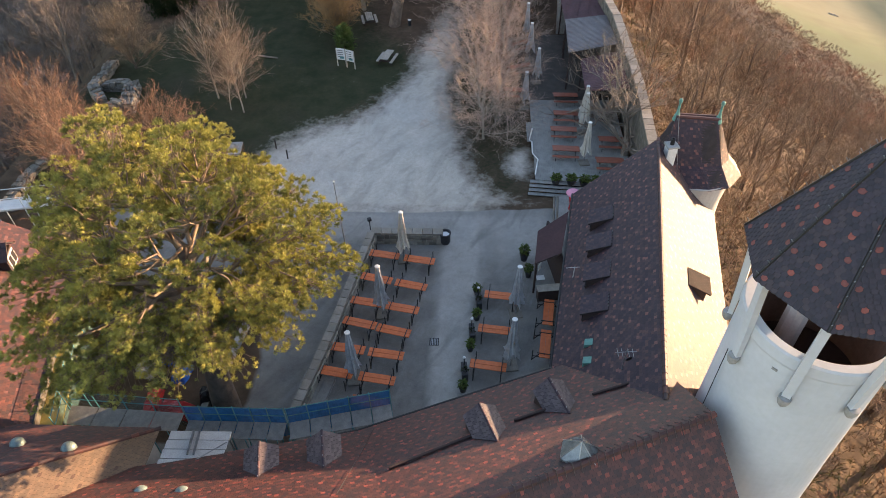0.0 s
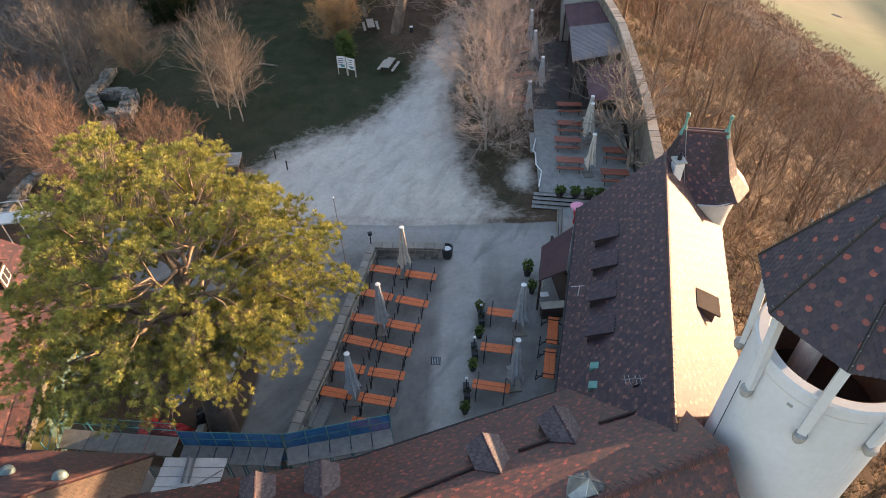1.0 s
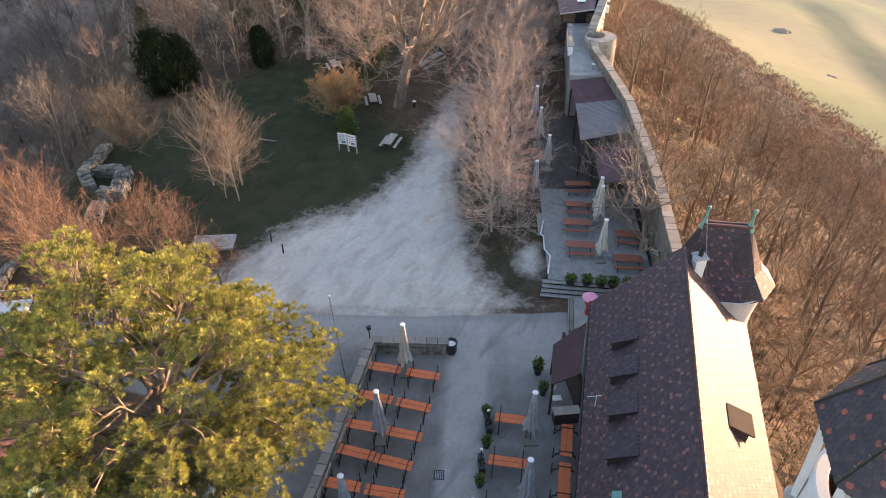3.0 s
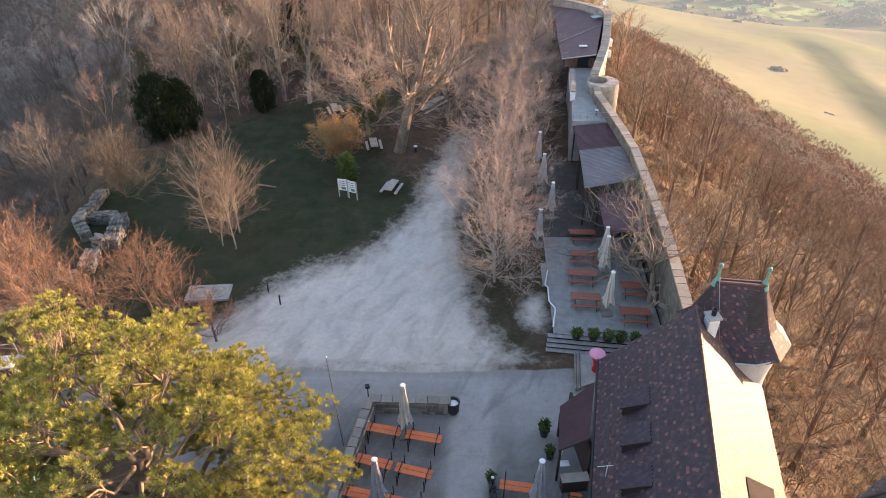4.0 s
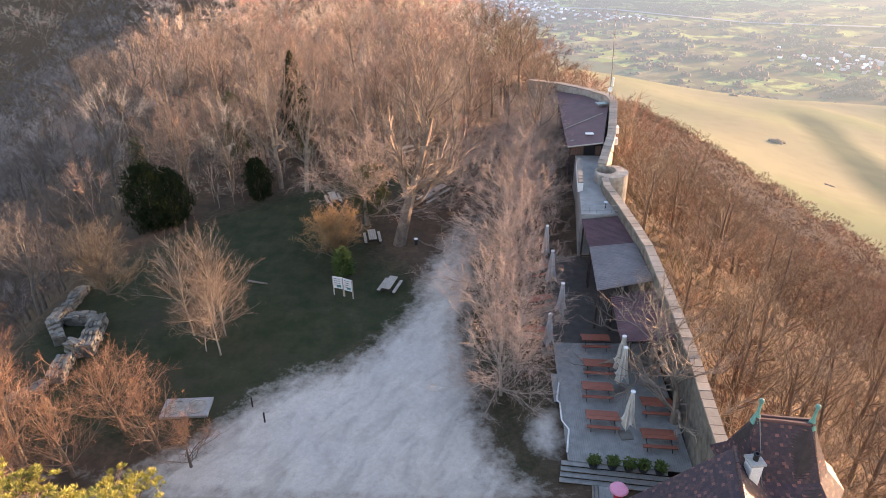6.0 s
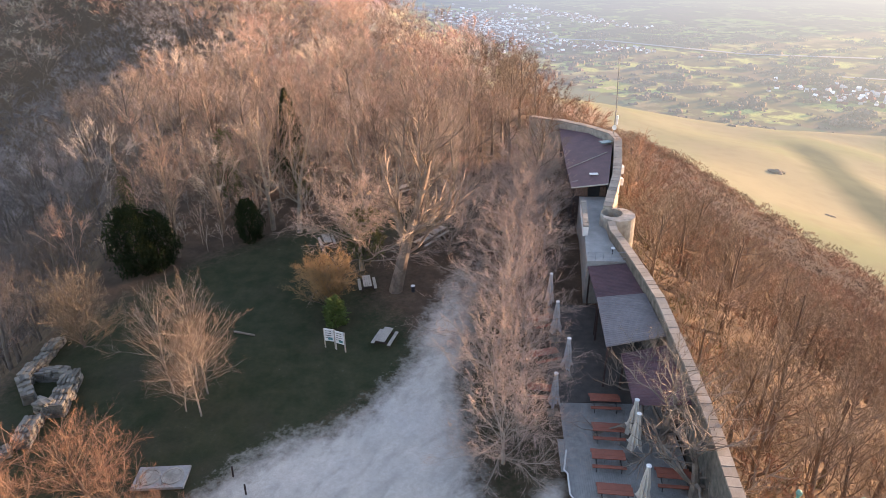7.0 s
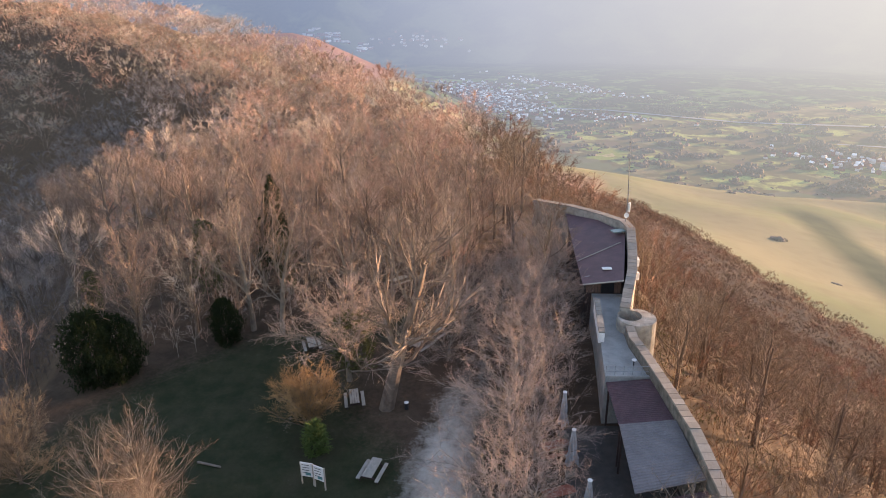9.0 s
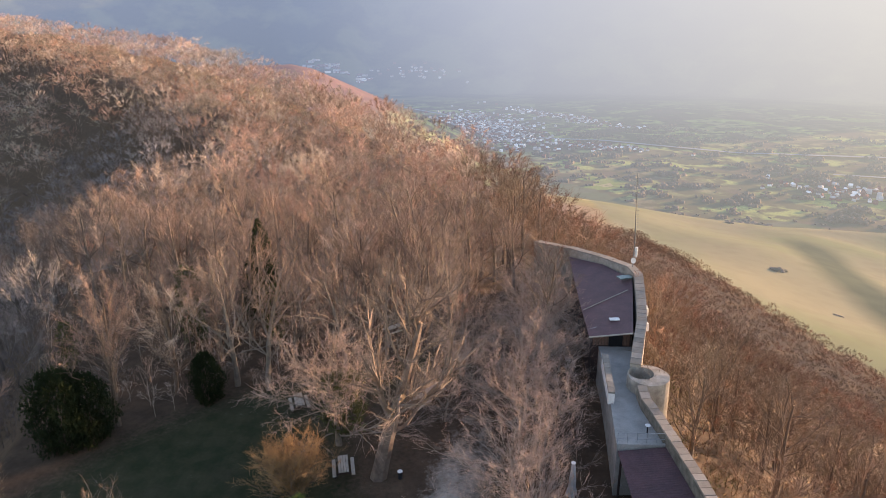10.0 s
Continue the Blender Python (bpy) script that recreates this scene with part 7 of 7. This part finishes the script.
def pine_tree():
    """Trunk, crooked boughs, branches, and a crown of dense needle tufts gathered in pads with gaps between."""
    rnd = random.Random(77)
    wood, limbs, g = Geo(), Geo(), Geo()
    C = Vector((-1.2, 3.0, 9.3))
    R = Vector((6.9, 6.9, 7.1))
    trunk = [Vector((0, 0, -.5)), Vector((-.2, .6, 2)), Vector((-.45, 1.3, 4.2)), Vector((-.6, 2.0, 6.5)), Vector((-.8, 2.8, 8.6)), Vector((-.9, 3.2, 10.4))]
    wood.tube(trunk, [.85, .68, .58, .5, .42, .25], 12)
    hubs = []
    for k in range(24):
        e, a = math.asin(1.1 * (k + .5) / 24 - .2), k * 2.399 + 1
        hubs.append(C + Vector((math.cos(a) * math.cos(e) * R.x, math.sin(a) * math.cos(e) * R.y, math.sin(e) * R.z)) * rnd.uniform(.5, .66))
    for q in hubs:
        f = min(1, max(.4, (q.z - 2.5) / 10)) * 5
        j = min(int(f), 4)
        p = trunk[j].lerp(trunk[j + 1], f - j)
        path = [p]
        for k in (.25, .5, .75):
            path.append(p.lerp(q, k) + Vector((rnd.gauss(0, .4), rnd.gauss(0, .4), rnd.gauss(0, .35))))
        r = rnd.uniform(.11, .2)
        limbs.tube(path + [q], [r, r * .85, r * .7, r * .55, r * .4], 7, False)
    for k in range(255):
        u = (k % 205 + .5) / 205
        e = math.asin(1.3 * u - .32)
        a = k * 2.399 + rnd.uniform(-.2, .2)
        f = rnd.uniform(.74, 1.05) * (1 + .1 * math.sin(3 * a + 1) + .08 * math.sin(5 * a + e * 3))
        f *= .72 if k >= 205 else 1
        ce = max(math.cos(e), 0.0) ** 1.2
        d = Vector((math.cos(a) * ce * R.x, math.sin(a) * ce * R.y, math.sin(e) * R.z)) * f
        gap = Vector((d.x / R.x, d.y / R.y, d.z / R.z)).normalized().dot(Vector((.25, -.5, .83)))
        if gap > .965 and rnd.random() < .75:
            continue
        q, n = C + d, d.normalized()
        hub = min(hubs, key=lambda h: (h - q).length)
        m1 = hub.lerp(q, .45) + Vector((rnd.gauss(0, .25), rnd.gauss(0, .25), rnd.uniform(-.3, .2)))
        limbs.tube([hub, m1, q - n * .15], [.06, .045, .02], 5, False)
        pr = rnd.uniform(.6, 1.1) if e > .2 else rnd.uniform(.8, 1.25)
        stretch = rnd.uniform(.2, .6)
        for c in range(int(46 * pr * pr) + 6):
            ca_, cr_ = rnd.uniform(0, 6.283), pr * math.sqrt(rnd.random())
            o_ = Vector((math.cos(ca_) * cr_, math.sin(ca_) * cr_, .45 * (1 - (cr_ / pr) ** 2) + rnd.gauss(0, .1)))
            c_ = q + o_ + n * (o_.dot(n) * stretch)
            if c % 2 == 0:
                base = m1.lerp(q, rnd.uniform(.3, 1))
                limbs.tube([base, base.lerp(c_, .5) + Vector((0, 0, -.08)), c_], [.022, .012, .008], 3, False)
            tr = rnd.uniform(.13, .26)
            up = (n * .5 + Vector((0, 0, 1)) + Vector((rnd.gauss(0, .3), rnd.gauss(0, .3), 0))).normalized()
            for _ in range(int(205 * tr)):
                d = Vector((rnd.gauss(0, 1), rnd.gauss(0, 1), rnd.gauss(0, 1))).normalized()
                if d.dot(up) < -.15:
                    d = d - up * (d.dot(up) * 1.6)
                s = d.cross(Vector((rnd.gauss(0, 1), rnd.gauss(0, 1), rnd.gauss(0, 1)))).normalized() * .021
                o = c_ + d * tr * rnd.uniform(.1, .6)
                g.add([o - s, o + s, c_ + d * tr * rnd.uniform(.8, 1.05) + up * .06], [(0, 1, 2)])
    return wood.mesh("trunk", M_PINETRUNK, True), g.mesh("crown", M_PINE), limbs.mesh("branchwork", M_PINEBARK, True)


plant(pine_tree(), -12.55, 24.2, 0, 1.0, "great spreading pine with yellow-green needles above the yard", z=0, name="pine_tree")
M_BIRCHTWIG = mat("birch twigs", (0.17, 0.12, 0.09), (0.115, 0.082, 0.063), scale=0.4, bump=0)
M_BIRCHSTEM = mat("pale birch bark", (0.42, 0.36, 0.29), (0.25, 0.21, 0.17), scale=2, bump=0.4)
BIRCH = [tree_kind(71 + 30 * k, M_BIRCHSTEM, M_BIRCHTWIG, height=9.4, spread=2.5, limbs=40, subs=7, twigs=8, trunk=0.45, up=.8, rt=.075, tw=.006, bend=.14) for k in range(2)]
for x, y, r, sc in ((-22.9, 58.3, 20, 1.0), (-21.7, 59.9, 140, 1.05), (-19.9, 56.0, 260, .85), (-21.2, 56.4, 320, .6), (-20.3, 58.4, 75, .8)):
    plant(BIRCH[int(r) // 20 % 2], x, y, r, sc, "slender bare birch with pale stem and reddish twigs on the lawn", group="birches on the lawn")
BUSH = tree_kind(72, M_BARK, M_GOLDTWIG, height=4.4, spread=2.3, limbs=52, subs=10, twigs=12, trunk=0.12, up=1.5, rt=.09, tw=.0075)
plant(BUSH, -13.3, 70.6, 0, 1.28, "golden-brown bushy shrub on the lawn", name="shrub")
BUSH2 = tree_kind(73, M_BARK, M_DARKTWIG, height=7.0, spread=3.3, limbs=42, subs=10, twigs=10, trunk=0.22, up=1.3, rt=.12, tw=.008)
plant(BUSH2, -32.9, 63.6, 0, 1.0, "olive-brown bare shrub tree beside the ruined wall", name="shrub_tree")
M_BIGBARK = mat("cracked brown bark", (0.24, 0.18, 0.14), (0.12, 0.088, 0.068), scale=1.6, bump=0.9, fine=5)
BIG = tree_kind(74, M_BIGBARK, M_TWIG, height=16.5, spread=5.6, limbs=18, subs=10, twigs=9, trunk=0.55, up=1.3, rt=.54, tw=.009, bend=.3, boughs=4)
plant(BIG, -7.4, 73.2, 0, 1.0, "tall bare tree with thick pale limbs on the lawn", name="big_tree").matrix_basis = pose(-7.4, 73.2, float(ground_z(-7.4, 73.2)), -2, 11, 0)
WALNUT = tree_kind(75, M_PALEBARK, M_PALETWIG, height=9.0, spread=6.2, limbs=34, subs=11, twigs=8, trunk=0.4, up=.75, rt=.24, tw=.009, droop=.16, bend=.26)
wn = plant(WALNUT, -11.2, 77.0, 0, 1.0, "low spreading bare tree with pale drooping branches and yellow-green ivy")
c = new("ivy", conifer(9, 5.2, 1.7, 700, M_IVYLEAF, M_BARK, .0, True)[1])
c.parent = wn
c.location = (.6, .4, 1.4)
ORANGE = [tree_kind(76 + k, M_BARK, M_ORANGETWIG, height=9.0, spread=4.4, limbs=24, subs=9, twigs=8, trunk=0.35, up=1.0, rt=.2, tw=.0075, bend=.22) for k in range(2)]
for x, y, r, s in ((-29.6, 45.2, 0, 1.05), (-24.0, 48.0, 80, .75), (-27.5, 41.5, 160, .95), (-20.8, 46.4, 250, .66), (-34, 47.5, 30, 1.0), (-18.2, 45.2, 130, .45), (-25.6, 44.2, 310, .8)):
    plant(ORANGE[int(r) // 10 % 2], x, y, r, s, "bare tree with warm reddish twigs beside the west building", group="bare trees of the west side")
PATHTREE = [tree_kind(80 + k, M_BIRCHSTEM if k else M_PALEBARK, M_PALETWIG, height=6.8, spread=4.1, limbs=30, subs=8, twigs=8, trunk=0.28, up=.5, rt=.12, tw=.0065, droop=.04, bend=.22) for k in range(3)]
rnd = random.Random(9)
for i, (x, y, s) in enumerate(((-2.6, 80.5, .85), (-1.4, 87.5, .9), (3.6, 84.0, 1.0), (-1.0, 93.5, 1.0), (5.0, 92.0, 1.0), (2.3, 52.6, .95), (3.4, 55.6, .9), (2.0, 59.0, 1.05), (4.0, 61.6, .9), (2.2, 65.2, 1.05), (4.6, 68.0, .9), (2.9, 71.6, 1.1), (5.2, 75.2, .95), (3.8, 79.4, 1.1), (7.4, 82.2, .8), (5.8, 87, 1.1), (8.4, 90, .9), (7.4, 95, 1.1), (9.3, 99.5, .9), (8, 104, 1.1), (5.2, 101, 1.0))):
    plant(PATHTREE[i % 3], x, y, rnd.uniform(0, 360), s, "bare tree with pinkish-brown twigs between path and terrace", group="trees along the path")
GROVE = [(-2.5, 90), (-1.5, 97), (-5, 94), (-9, 91), (-12.5, 88), (-15, 93), (-18, 89), (-19, 96), (-12, 99), (-6, 103), (-1, 106), (-14, 105), (-21, 102), (-8, 110), (0, 113), (5, 112), (-16, 112), (-26, 90), (-28, 84), (-31, 79), (-34, 84), (-27, 95), (-32, 92), (-3, 101.5), (2.5, 117), (9, 119)]
for x, y in GROVE:
    plant(WOOD[rnd.randrange(5)], x, y, rnd.uniform(0, 360), rnd.uniform(.75, 1.0), "bare brown tree in the grove behind the lawn", group="grove behind the lawn")
PLANE = tree_kind(90, M_PALEBARK, M_TWIG, height=7.8, spread=5.2, limbs=18, subs=7, twigs=4, trunk=0.34, up=.6, rt=.34, tw=.008, bend=.34, boughs=5)
plant(PLANE, 13.0, 59.0, 200, .7, "gnarled bare tree with pale branches over the terrace", z=.7)
plant(PLANE, 14.1, 49.8, 0, .9, "gnarled bare tree with pale branches over the terrace", z=.7)
plant(PLANE, 13.4, 54.6, 120, .9, "gnarled bare tree with pale branches over the terrace", z=.7)
YEW = conifer(5, 5.6, 3.0, 3600, M_EVERGREEN, M_BARK, .02, True)
for x, y, s in ((-33.7, 75.8, .66), (-32.0, 77.0, .56), (-24.5, 83.0, .44)):
    plant(YEW, x, y, x * 30, s, "dark green rounded yew at the edge of the lawn", name="yew", group="yews", sz=s * 1.9)
FIR = conifer(6, 13, 2.3, 1800, M_EVERGREEN, M_BARK, .2)
plant(FIR, -22.8, 96.0, 0, 1.04, "dark green spruce among the bare trees", name="spruce")
IVYTREE = conifer(8, 9.5, 1.5, 900, M_IVYLEAF, M_BARK, .08, True)
for x, y, s in ((-29.8, 93.0, .95), (-21.4, 94.2, .7), (-40.5, 88.0, .55)):
    plant(IVYTREE, x, y, x * 20, s, "tree trunk clad in dark yellow-green ivy in the grove", name="ivy_tree", group="ivy-clad trunks")
IVY = conifer(7, 2.6, .85, 420, M_LEAF, M_BARK, .0, True)
plant(IVY, -12.1, 67.6, 0, 1.0, "small yellow-green evergreen bush beside the golden shrub", name="bush")


# ---- stones of the yard walls ----
def stone_face(wall, p, q, z0, z1, out, course=0.3):
    """Blocks set in courses on one face of a wall from p to q; each stands a little proud."""
    p, q = Vector((*p, 0)), Vector((*q, 0))
    d, L = (q - p).normalized(), (q - p).length
    nn = Vector((*out, 0)).normalized()
    rnd = random.Random(int(L * 10))
    z = z0
    while z < z1 - .05:
        h = min(course * rnd.uniform(.85, 1.15), z1 - z)
        x = 0
        while x < L - .05:
            w = min(rnd.uniform(.28, .62), L - x)
            c = p + d * (x + w / 2) + nn * rnd.uniform(.0, .025)
            ob = new("stone", STONE_MESH)
            ob.parent = wall
            ob.matrix_basis = Matrix.Translation((c.x, c.y, z + h / 2)) @ Matrix.Rotation(math.atan2(d.y, d.x), 4, "Z") @ Matrix.Diagonal((w - .03, .1, h - .03, 1))
            x += w
        z += h


STONE_MESH = Geo().box((0, 0, 0), (1, 1, 1), 0, .12).mesh("stone", mat("yard stone", (0, 0, 0), ramp=[(0, (0.3, 0.28, 0.24)), (0.3, (0.22, 0.205, 0.175)), (0.6, (0.36, 0.335, 0.29)), (0.85, (0.17, 0.16, 0.14))], vary="object", scale=3, bump=0.5))
for o in [ob for ob in scene.objects if ob.name in ("wall_yard", "wall_yard_end")]:
    if o.name == "wall_yard":
        stone_face(o, (-8.53, 22.6), (-7.24, 29.0), 0.0, .93, (1, -.1))
        stone_face(o, (-7.24, 29.0), (-5.66, 39.0), 0.0, .93, (1, -.1))
    else:
        stone_face(o, (-5.6, 39.04), (-1.2, 39.04), 0.0, .88, (0, -1))
